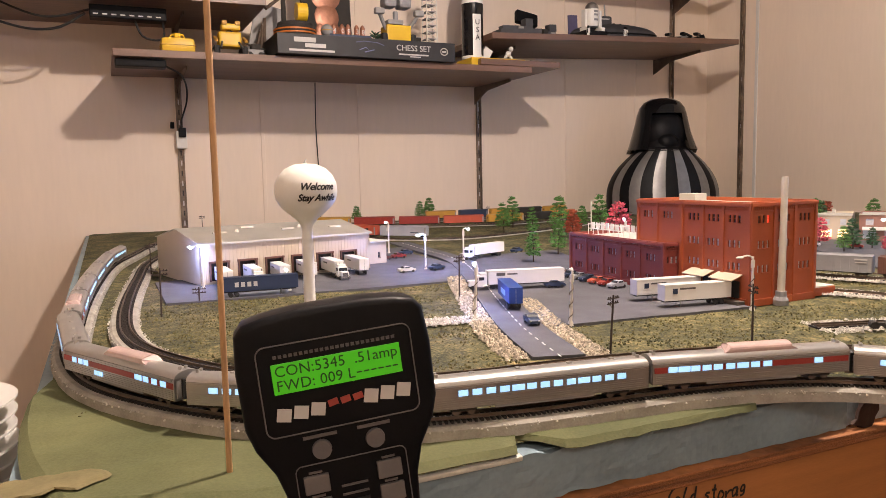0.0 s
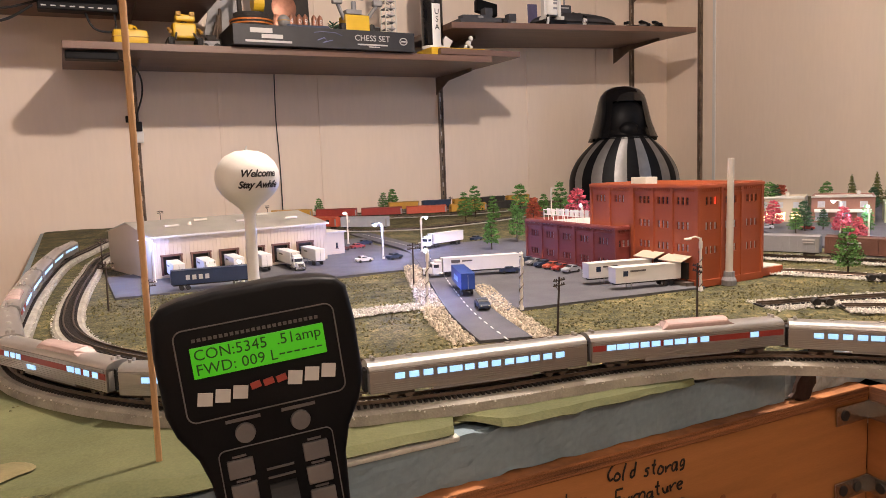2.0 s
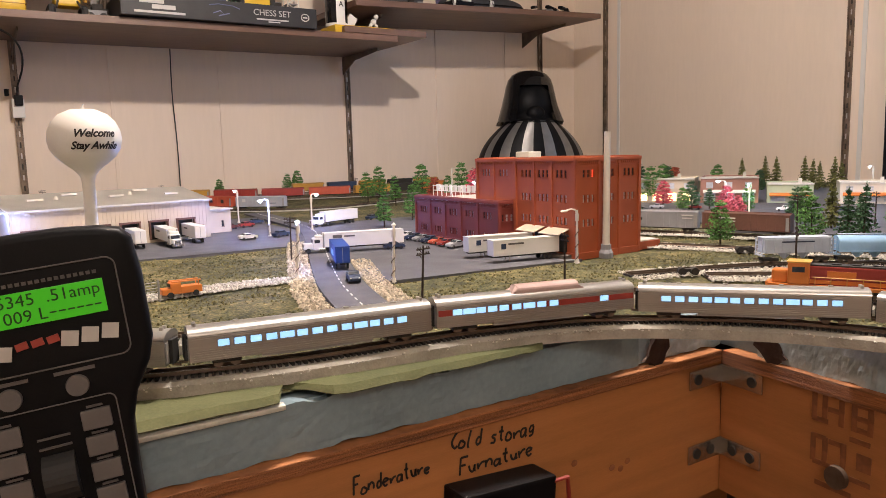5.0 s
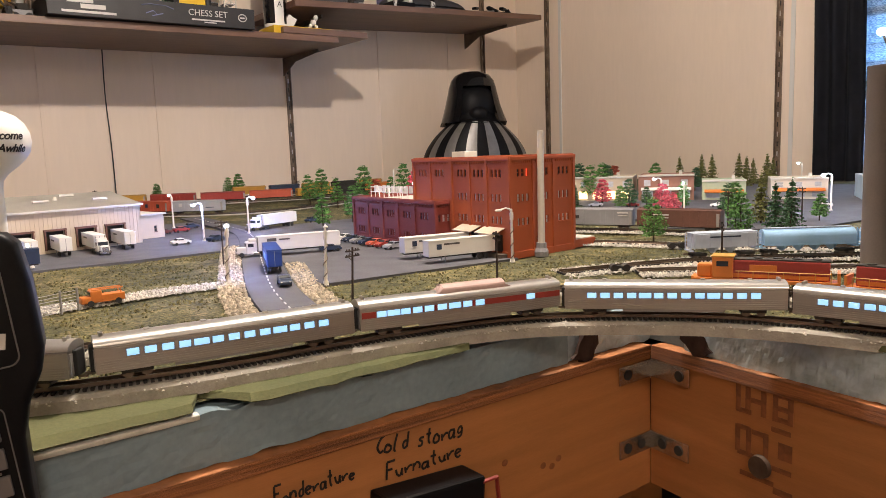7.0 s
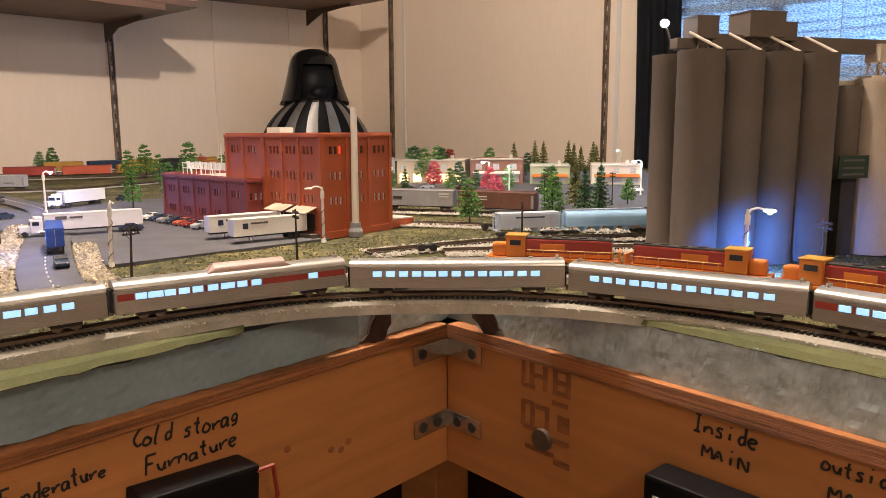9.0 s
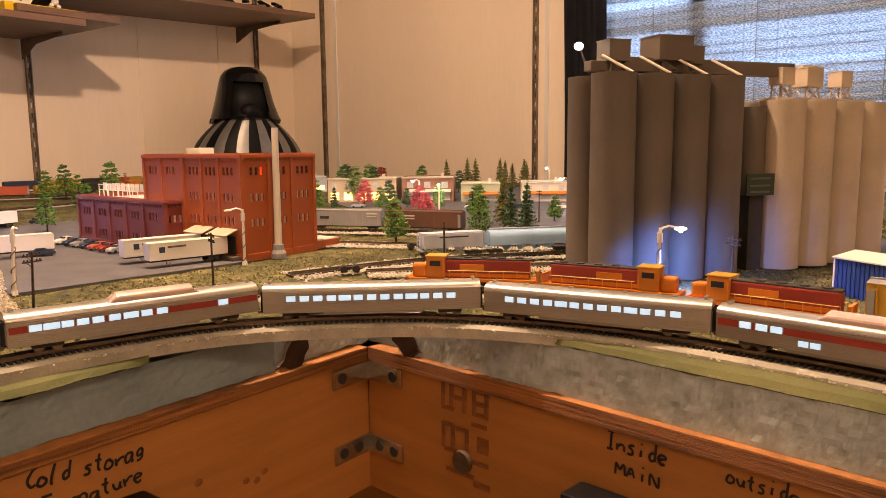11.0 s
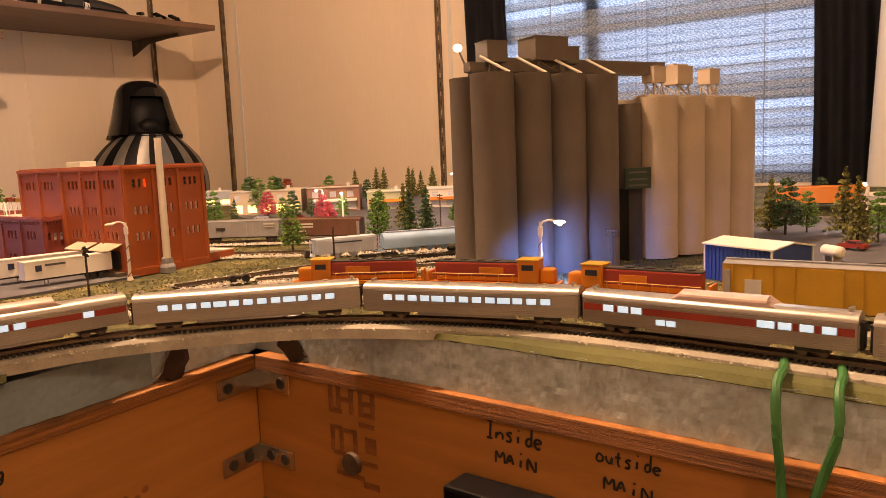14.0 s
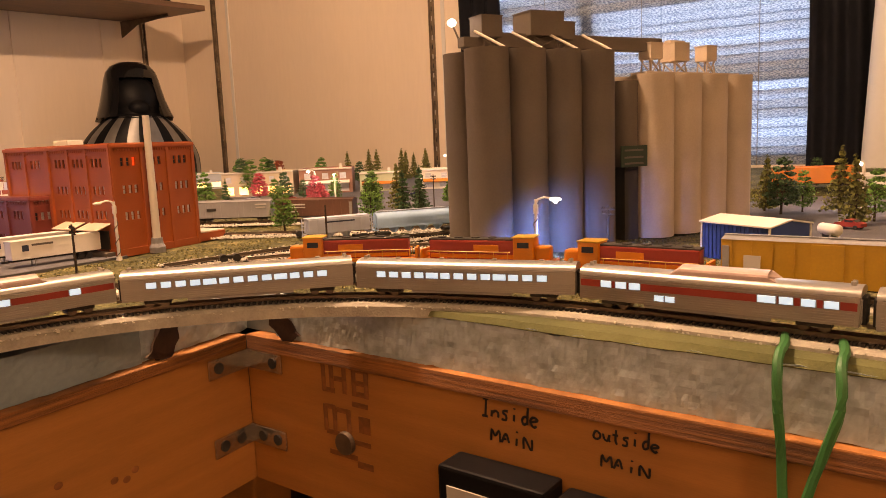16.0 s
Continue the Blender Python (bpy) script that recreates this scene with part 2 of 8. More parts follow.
M_ORANGE = mat("orange_paint", (0.62, 0.19, 0.03), 0.45, 0, 50, 0.1, 0.05, 700)
M_OCHRE = mat("ochre_yellow", (0.50, 0.27, 0.04), 0.5, 0, 50, 0.12, 0.05, 700)
M_YEL = mat("bright_yellow", (0.75, 0.47, 0.02), 0.4, 0, 30, 0.06, 0.02, 500)
M_GREY = mat("grey_paint", (0.26, 0.26, 0.27), 0.5, 0, 50, 0.12, 0.08, 700)
M_LBLUE = mat("light_blue_paint", (0.30, 0.50, 0.72), 0.45, 0, 50, 0.1, 0.05, 700)
M_PALEB = mat("pale_blue_grey", (0.46, 0.52, 0.62), 0.5, 0, 50, 0.1, 0.05, 700)
M_BLUE = mat("strong_blue", (0.015, 0.05, 0.20), 0.45, 0, 50, 0.12, 0.05, 700)
M_NAVY = mat("navy_blue", (0.02, 0.035, 0.075), 0.5, 0, 50, 0.15, 0.05, 700)
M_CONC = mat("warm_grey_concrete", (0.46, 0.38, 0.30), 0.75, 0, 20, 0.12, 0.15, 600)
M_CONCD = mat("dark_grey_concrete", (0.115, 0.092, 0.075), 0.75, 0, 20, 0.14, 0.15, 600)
M_GRAYT = mat("galvanised_grey", (0.30, 0.29, 0.28), 0.6, 0.2, 40, 0.15, 0.1, 700)
M_POLE = mat("brown_pole", (0.045, 0.030, 0.022), 0.8, 0, 90, 0.3, 0.1, 900)
M_WOOD = mat("bamboo_stick", (0.50, 0.29, 0.13), 0.6, 0, 30, 0.2, 0.05, 300, stretch=(4, 4, 0.6))
M_TRUNK = mat("tree_bark", (0.06, 0.04, 0.025), 0.9, 0, 200, 0.3, 0.3, 900)
M_LEAF = mat("mid_green_leaf", (0.095, 0.23, 0.05), 0.8, 0, 60, 0.4, 0.0, 500, island=0.6)
M_PINE = mat("pine_green", (0.055, 0.125, 0.055), 0.85, 0, 60, 0.4, 0.0, 500, island=0.6)
M_OLIVE = mat("olive_green", (0.15, 0.155, 0.045), 0.85, 0, 60, 0.4, 0.0, 500, island=0.6)
M_PINK = mat("pink_leaf", (0.60, 0.10, 0.14), 0.8, 0, 60, 0.35, 0.0, 500, island=0.4)
M_AUT = mat("red_leaf", (0.36, 0.075, 0.035), 0.8, 0, 60, 0.35, 0.0, 500, island=0.4)
M_GLASS = mat("tinted_pane", (0.035, 0.04, 0.05), 0.08, 0, 60, 0.1, 0.0, 500)
M_PANE = mat("white_pane", (0.55, 0.58, 0.62), 0.2, 0, 60, 0.2, 0.0, 500)
M_WINLIT = mat("lit_coach_window", (0.5, 0.7, 0.8), 0.3, 0, 60, 0.1, 0.0, 500, emit=((0.25, 0.60, 1.0), 1.1))
M_LED = mat("led_white", (0.9, 0.95, 1.0), 0.4, 0, 60, 0.0, 0.0, 500, emit=((0.66, 0.84, 1.0), 30.0))
M_LEDW = mat("led_warm", (1.0, 0.8, 0.5), 0.4, 0, 60, 0.0, 0.0, 500, emit=((1.0, 0.62, 0.25), 4.0))
M_REDL = mat("red_lit_pane", (0.9, 0.1, 0.05), 0.4, 0, 60, 0.0, 0.0, 500, emit=((1.0, 0.06, 0.02), 1.2))
M_LCD = mat("green_lcd", (0.04, 0.36, 0.008), 0.3, 0, 60, 0.03, 0.0, 500, emit=((0.07, 0.78, 0.005), 0.26))
M_LCDT = mat("lcd_dark", (0.005, 0.05, 0.003), 0.4, 0, 60, 0.0, 0.0, 500)
M_PRINT = mat("pale_print", (0.55, 0.53, 0.50), 0.5, 0, 60, 0.05, 0.0, 500)
M_PRINTD = mat("dim_print", (0.10, 0.09, 0.085), 0.5, 0, 60, 0.1, 0.0, 500)
M_REDPR = mat("red_print", (0.34, 0.05, 0.03), 0.5, 0, 60, 0.1, 0.0, 500)
M_INK = mat("marker_ink", (0.012, 0.009, 0.008), 0.6, 0, 60, 0.2, 0.0, 500)
M_STAMP = mat("faded_stamp", (0.24, 0.090, 0.034), 0.7, 0, 60, 0.4, 0.0, 300)
M_BTN = mat("grey_button", (0.13, 0.12, 0.115), 0.6, 0, 60, 0.1, 0.05, 700)
M_CURT = mat("navy_curtain", (0.012, 0.014, 0.022), 0.85, 0, 20, 0.3, 0.2, 500)
M_GREENC = mat("green_cord", (0.02, 0.16, 0.05), 0.5, 0, 60, 0.15, 0.1, 900)
M_COPPER = mat("copper_figure", (0.35, 0.16, 0.10), 0.4, 0.5, 60, 0.25, 0.1, 500)


# ---- room ----
def slab(name, c, s, material, label, category):
    return single(name, box(B(), c, s), material, label, category, kind="structure")


slab("floor", (0.2, 0.15, -0.05), (4.6, 4.9, 0.1), M_FLOOR, "brown carpeted basement floor below the layout", "floor")
slab("ceiling", (0.2, 0.15, CEIL + 0.05), (4.8, 5.1, 0.1), M_CEIL, "plain off-white basement ceiling", "ceiling")
slab("wall_north", (0.2, WALL_Y + 0.06, 1.1), (4.8, 0.12, 2.2), M_WALL, "cream-painted panelled wall behind the layout", "wall")
slab("wall_south", (0.2, -2.26, 1.1), (4.8, 0.12, 2.2), M_WALL, "plain cream wall behind the aisle", "wall")
slab("wall_west", (-2.06, 0.125, 1.1), (0.12, 4.64, 2.2), M_WALL, "plain cream side wall", "wall")
WIN = (0.02, 1.06, 1.005, 1.95)     # window: y from, y to, z from, z to
bm = B()
xw = WALL_X + 0.06
box(bm, (xw, (WIN[1] + WALL_Y) / 2, 1.1), (0.12, WALL_Y - WIN[1], 2.2))
box(bm, (xw, (WIN[0] - 2.2) / 2, 1.1), (0.12, WIN[0] + 2.2, 2.2))
box(bm, (xw, (WIN[0] + WIN[1]) / 2, WIN[2] / 2), (0.12, WIN[1] - WIN[0], WIN[2]))
box(bm, (xw, (WIN[0] + WIN[1]) / 2, (WIN[3] + 2.2) / 2), (0.12, WIN[1] - WIN[0], 2.2 - WIN[3]))
single("wall_east", bm, M_WALL, "cream-painted panelled wall with one window", "wall", kind="structure")
# panel joints on the walls: narrow cream battens
for x in (-0.85, 0.49, 0.83, 1.70, 2.05):
    single("trim", box(B(), (x, WALL_Y - 0.002, 1.4), (0.012, 0.004, 1.58), bev=0.001), M_WALL, "cream panel joint strip on the wall", "trim", kind="structure")
for y in (1.22, 2.235):
    single("trim", box(B(), (WALL_X - 0.002, y, 1.4), (0.004, 0.014, 1.58), bev=0.001), M_WALLW, "white panel joint strip on the wall", "trim", kind="structure")

# window, blind and curtains
win = thing("window_1", "wide window glowing with pale blue daylight", "window", kind="structure")
bm = B()
yc, zc = (WIN[0] + WIN[1]) / 2, (WIN[2] + WIN[3]) / 2
for y in (WIN[0] + 0.02, WIN[1] - 0.02):
    box(bm, (WALL_X + 0.05, y, zc), (0.05, 0.04, WIN[3] - WIN[2]), bev=0.003)
for z in (WIN[2] + 0.02, WIN[3] - 0.02):
    box(bm, (WALL_X + 0.05, yc, z), (0.05, WIN[1] - WIN[0] - 0.08, 0.04), bev=0.003)
part("window_frame", bm, M_WALLW, win)
part("mullion", box(B(), (WALL_X + 0.042, 0.715, zc), (0.028, 0.05, WIN[3] - WIN[2] - 0.08), bev=0.003), M_NAVY, win, "dark centre bar")
m_day = bpy.data.materials.new("daylight")
m_day.use_nodes = True
nt = m_day.node_tree
e = nt.nodes.new("ShaderNodeEmission")
e.inputs[0].default_value, e.inputs[1].default_value = (0.36, 0.64, 1.0, 1), 5.2
nt.links.new(e.outputs[0], nt.nodes["Material Output"].inputs[0])
single("backdrop", box(B(), (WALL_X + 0.40, 0.5, 1.5), (0.02, 1.8, 1.5)), m_day, "pale blue daylight outside the window", "backdrop", kind="structure")
m_blind = bpy.data.materials.new("blind_slat")
m_blind.use_nodes = True
nt = m_blind.node_tree
pb = nt.nodes["Principled BSDF"]
pb.inputs["Base Color"].default_value, pb.inputs["Roughness"].default_value = (0.40, 0.50, 0.62, 1), 0.4
tr = nt.nodes.new("ShaderNodeBsdfTranslucent")
mx = nt.nodes.new("ShaderNodeMixShader")
mx.inputs[0].default_value = 0.6
tcb = nt.nodes.new("ShaderNodeTexCoord")
mpb = nt.nodes.new("ShaderNodeMapping")
mpb.inputs["Scale"].default_value = (1, 1, 2.6)
noi = nt.nodes.new("ShaderNodeTexNoise")
noi.inputs["Scale"].default_value, noi.inputs["Detail"].default_value = 150, 5
# glitter of daylight on the slats, painted as noise in the translucent colour
sparkle_ramp = nt.nodes.new("ShaderNodeValToRGB")
sparkle_ramp.color_ramp.elements[0].position, sparkle_ramp.color_ramp.elements[0].color = 0.40, (0.10, 0.18, 0.32, 1)
sparkle_ramp.color_ramp.elements[1].position, sparkle_ramp.color_ramp.elements[1].color = 0.60, (0.80, 0.88, 0.96, 1)
nt.links.new(tcb.outputs["Object"], mpb.inputs[0])
nt.links.new(mpb.outputs[0], noi.inputs["Vector"])
nt.links.new(noi.outputs[0], sparkle_ramp.inputs[0])
nt.links.new(sparkle_ramp.outputs[0], tr.inputs[0])
nt.links.new(pb.outputs[0], mx.inputs[1])
nt.links.new(tr.outputs[0], mx.inputs[2])
nt.links.new(mx.outputs[0], nt.nodes["Material Output"].inputs[0])
blind = thing("window_blind", "closed pale horizontal slat blind, lit from behind", "blind", pose(WALL_X + 0.018, yc, 0))
slat_m = None
for i in range(36):
    z = WIN[2] + 0.012 + i * 0.0265 + random.uniform(-0.0012, 0.0012)
    if slat_m is None:
        bm = B()
        prof = [(0.006, -0.014), (0.001, -0.007), (-0.001, 0.0), (0.0, 0.008), (0.004, 0.0145)]
        vs = [[bm.verts.new((px + ox, yy, pz)) for px, pz in prof] for yy in (-0.5, 0.5) for ox in (0,)]
        for k in range(4):
            bm.faces.new((vs[0][k], vs[1][k], vs[1][k + 1], vs[0][k + 1]))
        bmesh.ops.solidify(bm, geom=bm.faces[:], thickness=0.001)
        sl = part("slat", bm, m_blind, blind)
        slat_m = sl.data
    else:
        sl = new("slat", slat_m)
        sl.parent = blind
    sl.matrix_basis = pose(0, 0, z, 0, random.uniform(-4, 4), 0)
for y in (-0.33, 0.0, 0.31):
    part("ladder_cord", rod(B(), (-0.006, y, WIN[2]), (-0.006, y, WIN[3]), 0.0012, n=6), M_GREY, blind)


def curtain(y0, y1, x, material, label, waves, z0=0.92):
    bm = B()
    n = waves * 12
    rows = []
    for z in [z0 + k * (2.02 - z0) / 10 for k in range(11)]:
        rows.append([bm.verts.new((x + 0.012 * math.sin(2 * math.pi * waves * i / n + 0.6 * math.sin(3 * z)) - 0.004 * math.sin(9 * i / n), y0 + (y1 - y0) * i / n + 0.006 * math.sin(4 * z), z)) for i in range(n + 1)])
    for a, b in zip(rows, rows[1:]):
        for i in range(n):
            bm.faces.new((a[i], a[i + 1], b[i + 1], b[i]))
    bmesh.ops.solidify(bm, geom=bm.faces[:], thickness=0.002)
    return single("curtain", bm, material, label, "curtain", smooth=True)


curtain(0.985, 1.135, WALL_X - 0.035, M_CURT, "dark navy curtain drawn to the side of the window", 3)
curtain(-0.075, 0.085, WALL_X - 0.035, M_CURT, "dark navy curtain hanging by the blind's edge", 3)
# white roller at the far side of the window
bm = B()
for k in range(3):
    rod(bm, (WALL_X - 0.10, -0.10 - 0.05 * k, 0.9), (WALL_X - 0.09, -0.15 - 0.05 * k, 2.05), 0.055, n=18)
single("draped_sheet", bm, M_WALLW, "white sheet hanging in soft folds beside the curtain", "sheet", smooth=True)

# ceiling lamps
for x, y in ((0.58, 0.557), (-0.2, -1.1)):
    lamp = thing("ceiling_lamp", "plain ceiling lamp with a white shade over the layout", "lamp", pose(x, y, CEIL))
    part("canopy", rod(B(), (0, 0, -0.03), (0, 0, 0.0), 0.06, n=20), M_WHITE, lamp)
    part("socket", rod(B(), (0, 0, -0.048), (0, 0, -0.03), 0.018, n=12), M_WHITE, lamp)

# ---- bench ----
FRONT, CORN = 0.355, 0.572


def face_x(y):
    """The bench's aisle face on the right arm, which runs a little askew."""
    return CORN - 0.123 * (FRONT - y)


TOPP = 0.963
outline = [(-0.075, FRONT), (CORN, FRONT), (face_x(-1.4), -1.4), (WALL_X - 0.002, -1.4), (WALL_X - 0.002, WALL_Y - 0.002), (-0.075, WALL_Y - 0.002)]
table = thing("layout_bench", "plywood bench topped with blue-grey foam", "bench")


def board(a, b, z0, z1, th, name, material, label=""):
    """An upright board from a to b; its thickness lies to the left of the way from a to b."""
    a, b = Vector((*a, 0)), Vector((*b, 0))
    d = (b - a)
    L = d.length
    ang = math.degrees(math.atan2(d.y, d.x))
    bm = box(B(), (L / 2, th / 2, (z0 + z1) / 2), (L, th, z1 - z0), bev=0.0008)
    return part(name, bm, material, table, label, m=pose(a.x, a.y, 0, 0, 0, ang))


ply_f = board((-0.09, FRONT), (CORN, FRONT), 0.845, TOPP, 0.018, "front_board", M_PLY, "plywood board with marker writing")
ply_r = board((CORN, FRONT), (face_x(-1.4), -1.4), 0.845, TOPP, 0.018, "aisle_board", M_PLY, "plywood board with stamps and marker writing")
# layered top edges, a little proud of the boards
board((-0.09, FRONT - 0.002), (CORN - 0.002, FRONT - 0.002), TOPP - 0.007, TOPP + 0.0015, 0.016, "ply_edge", M_PLYE, "splintery layered plywood edge")
board((CORN - 0.002, FRONT - 0.002), (face_x(-1.4) - 0.002, -1.4), TOPP - 0.010, TOPP + 0.0015, 0.016, "ply_edge", M_PLYE, "splintery layered plywood edge")
bm = prism(B(), [(-0.06, FRONT + 0.012), (CORN + 0.012, FRONT + 0.012), (face_x(-1.4) + 0.016, -1.4), (WALL_X - 0.004, -1.4), (WALL_X - 0.004, WALL_Y - 0.004), (-0.06, WALL_Y - 0.004)], TOPP + 0.002, 0.9935)
part("foam_slab", bm, M_FOAMB, table, "blue-grey painted foam slab")


def rough_strip(a, b, z0, z1, out, n, material, name, label, amp):
    a, b = Vector((*a, 0)), Vector((*b, 0))
    d = (b - a).normalized()
    nrm = Vector((-d.y, d.x, 0))
    bm = B()
    rows = []
    m = 9
    for i in range(n + 1):
        p = a.lerp(b, i / n)
        row = []
        for k in range(m + 1):
            f = k / m
            z = z0 + (z1 - z0) * f
            o = out + amp * (noise.noise((p.x * 170, p.y * 170, z * 210)) + 0.7 * noise.noise((p.x * 420, p.y * 420, z * 500)))
            zz = z + (0.0025 * noise.noise((p.x * 60, p.y * 60, 3)) if k in (0, m) else 0)
            row.append(bm.verts.new(p - nrm * o + Vector((0, 0, zz))))
        row.append(bm.verts.new(p + nrm * 0.014 + Vector((0, 0, z1 - 0.001))))
        rows.append(row)
    for r, s in zip(rows, rows[1:]):
        for k in range(m + 1):
            bm.faces.new((r[k], s[k], s[k + 1], r[k + 1]))
    return part(name, bm, material, table, label, smooth=False)


rough_strip((-0.06, FRONT + 0.010), (CORN - 0.09, FRONT + 0.010), TOPP + 0.002, 0.994, 0.003, 120, M_FOAMB, "foam_edge", "smooth blue-grey foam edge", 0.0006)
rough_strip((CORN - 0.004, FRONT - 0.03), (face_x(-0.9), -0.9), TOPP + 0.001, 0.9975, -0.005, 620, M_FOAMG, "foam_edge", "hacked grey foam edge", 0.0007)
rough_strip((CORN - 0.10, FRONT + 0.012), (CORN + 0.012, FRONT + 0.012), TOPP + 0.002, 0.990, 0.002, 40, M_FOAMG, "foam_edge", "hacked grey foam edge", 0.001)
for c, rz, ry in (((0.500, 0.3585, 0.980), 0, 30), ((0.5665, 0.312, 0.980), -83, -30)):
    bm = box(B(), (0, 0, 0), (0.017, 0.0035, 0.036), pose(0, 0, 0, 0, ry, 0))
    bmesh.ops.subdivide_edges(bm, edges=bm.edges[:], cuts=7, use_grid_fill=True)
    for v in bm.verts:
        q = v.co * 120
        v.co.x += 0.0042 * noise.noise(q) + 0.0018 * noise.noise(q * 3)
        v.co.y += 0.0012 * noise.noise(q * 2 + Vector((5, 0, 0)))
        v.co.z += 0.0035 * noise.noise(q + Vector((0, 5, 0)))
    part("scorch_mark", bm, M_BURN, table, "dark brown scorched glue smear", m=pose(*c, 0, 0, rz), smooth=True)
for x, y in ((0.0, 0.45), (0.66, 0.45), (0.62, -1.2), (2.35, -1.3), (2.35, 2.4), (0.0, 2.4), (2.35, 0.4), (1.2, 2.4)):
    part("leg", box(B(), (x, y, 0.42), (0.05, 0.05, 0.85), bev=0.003), M_PLY, table)
part("underside", box(B(), (1.55, 0.55, 0.905), (1.7, 3.8, 0.012)), M_DARK, table)
part("shelf_under", box(B(), (0.55, 0.95, 0.72), (1.1, 1.15, 0.018)), M_BROWN, table, "brown board below the bench")

# corner brackets of zinc-plated steel
for z, holes in ((0.9455, (0.032,)), (0.8845, (0.015, 0.032))):
    br = thing("corner_bracket", "zinc-plated corner bracket screwed into the plywood corner", "bracket", pose(CORN, FRONT, z))
    ang = math.degrees(math.atan2(-1.0, -0.123))
    for nm, rz in (("leaf", 180.0), ("leaf", ang)):
        sgn = 1 if rz == 180.0 else -1
        lf = part(nm, box(B(), (0.0212, sgn * 0.0016, 0), (0.041, 0.0016, 0.0150), bev=0.0006), M_CHROME, br, m=pose(0, 0, 0, 0, 0, rz))
        for h in holes:
            part("screw", rod(B(), (h, sgn * 0.002, 0), (h, sgn * 0.0032, 0), 0.0042, n=14), M_DARK, br, "dark screw hole", m=pose(0, 0, 0, 0, 0, rz))

# hand-written marker notes and stamps on the boards
GLYPHS = {"C": "58 37 14 12 30 51", "o": "34 14 01 20 41 43 24", "l": "29 14 10 20", "d": "44 24 12 20 41;49 44 40", "s": "44 24 13 32 30 00", "t": "28 22 30 40;05 45", "r": "04 10;12 34 54",
          "a": "44 14 02 10 31 44 40 51", "g": "45 25 13 22 43 45 41 20 10", "F": "09 00;09 59;05 45", "u": "04 11 30 44;44 40 51", "n": "04 00;02 24 43 40", "e": "02 43 34 14 02 20 41", "I": "29 20;09 49;00 40",
          "i": "24 20;27 28", "M": "00 06 23 46 50", "A": "00 25 40;12 32", "N": "00 06 40 46"}


def hand_written(text, width, height, m, parent, seed):
    """Marker writing: each letter is drawn with its pen strokes, uneven in height and place."""
    rng = random.Random(seed)
    adv = width / max(1, len(text))
    bm = B()
    for k, ch_ in enumerate(text):
        if ch_ == " ":
            continue
        x0, y0, sc = -width / 2 + k * adv, rng.uniform(-0.06, 0.06) * height, rng.uniform(0.85, 1.15)
        for stroke in GLYPHS[ch_].split(";"):
            pts = [Vector((x0 + (int(p[0]) / 5.2 + 0.06 * int(p[1]) / 4) * adv * 0.9, y0 + int(p[1]) / 9 * height * sc, 0)) for p in stroke.split()]
            tube(bm, spline(pts, adv * 0.12), height * 0.072, 6)
    for v in bm.verts:
        v.co.z *= 0.25
    return part("marker_writing", bm, M_INK, parent, "black hand-drawn marker writing", m=m)


for n, (text, x, z, w, h, ry) in enumerate((("Cold storag", 0.340, 0.9425, 0.068, 0.0108, 6), ("Furnature", 0.343, 0.9270, 0.060, 0.0105, 1), ("Fonderature", 0.266, 0.9355, 0.052, 0.0095, -1))):
    hand_written(text, w, h, pose(x, FRONT - 0.0005, z, 90, ry, 0), table, n)
RA = math.degrees(math.atan2(-1.0, -0.123))


def on_aisle(s, z, off=0.0008):
    """A pose on the right arm's face, s metres from the inner corner."""
    d = Vector((math.cos(radians(RA)), math.sin(radians(RA)), 0))
    nrm = Vector((d.y, -d.x, 0))
    p = Vector((CORN, FRONT, z)) + d * s + nrm * off
    return pose(p.x, p.y, p.z, 90, 0, RA)


for n, (text, d0, z, w, h) in enumerate((("Inside", 0.242, 0.9415, 0.040, 0.0112), ("MAiN", 0.243, 0.9270, 0.030, 0.0105), ("outside", 0.314, 0.9430, 0.038, 0.0092), ("MAiN", 0.314, 0.9280, 0.029, 0.0095))):
    hand_written(text, w, h, on_aisle(d0, z, 0.0005), table, 10 + n)
for s0, z0, w, h in ((0.074, 0.944, 0.003, 0.020), (0.081, 0.944, 0.003, 0.020), (0.092, 0.944, 0.003, 0.020), (0.087, 0.944, 0.008, 0.003), (0.105, 0.944, 0.011, 0.003), (0.100, 0.944, 0.003, 0.020), (0.110, 0.944, 0.003, 0.020),
                     (0.105, 0.953, 0.011, 0.003), (0.105, 0.936, 0.011, 0.003), (0.078, 0.9345, 0.012, 0.003), (0.104, 0.928, 0.014, 0.003), (0.074, 0.913, 0.003, 0.020), (0.082, 0.913, 0.003, 0.020), (0.094, 0.913, 0.003, 0.020),
                     (0.078, 0.922, 0.010, 0.003), (0.089, 0.921, 0.010, 0.003), (0.107, 0.914, 0.010, 0.012), (0.080, 0.903, 0.013, 0.003), (0.105, 0.900, 0.014, 0.003), (0.088, 0.888, 0.026, 0.003), (0.106, 0.884, 0.014, 0.004)):
    p = on_aisle(s0 * 1.15, z0, 0.0005)
    part("stamp_bar", box(B(), (0, 0, 0), (w * (1.35 if w < 0.005 else 1.05), h * (1.0 if h > 0.01 else 1.2), 0.0004)), M_STAMP, table, "faded dark stamp mark", m=p)
p = on_aisle(0.105, 0.898)
part("knot_plug", rod(B(), p.translation, p.translation + (p.to_3x3() @ Vector((0, 0, 1))) * 0.0035, 0.0085, 0.008, n=20), M_STEEL, table, "dark round plug in the board")
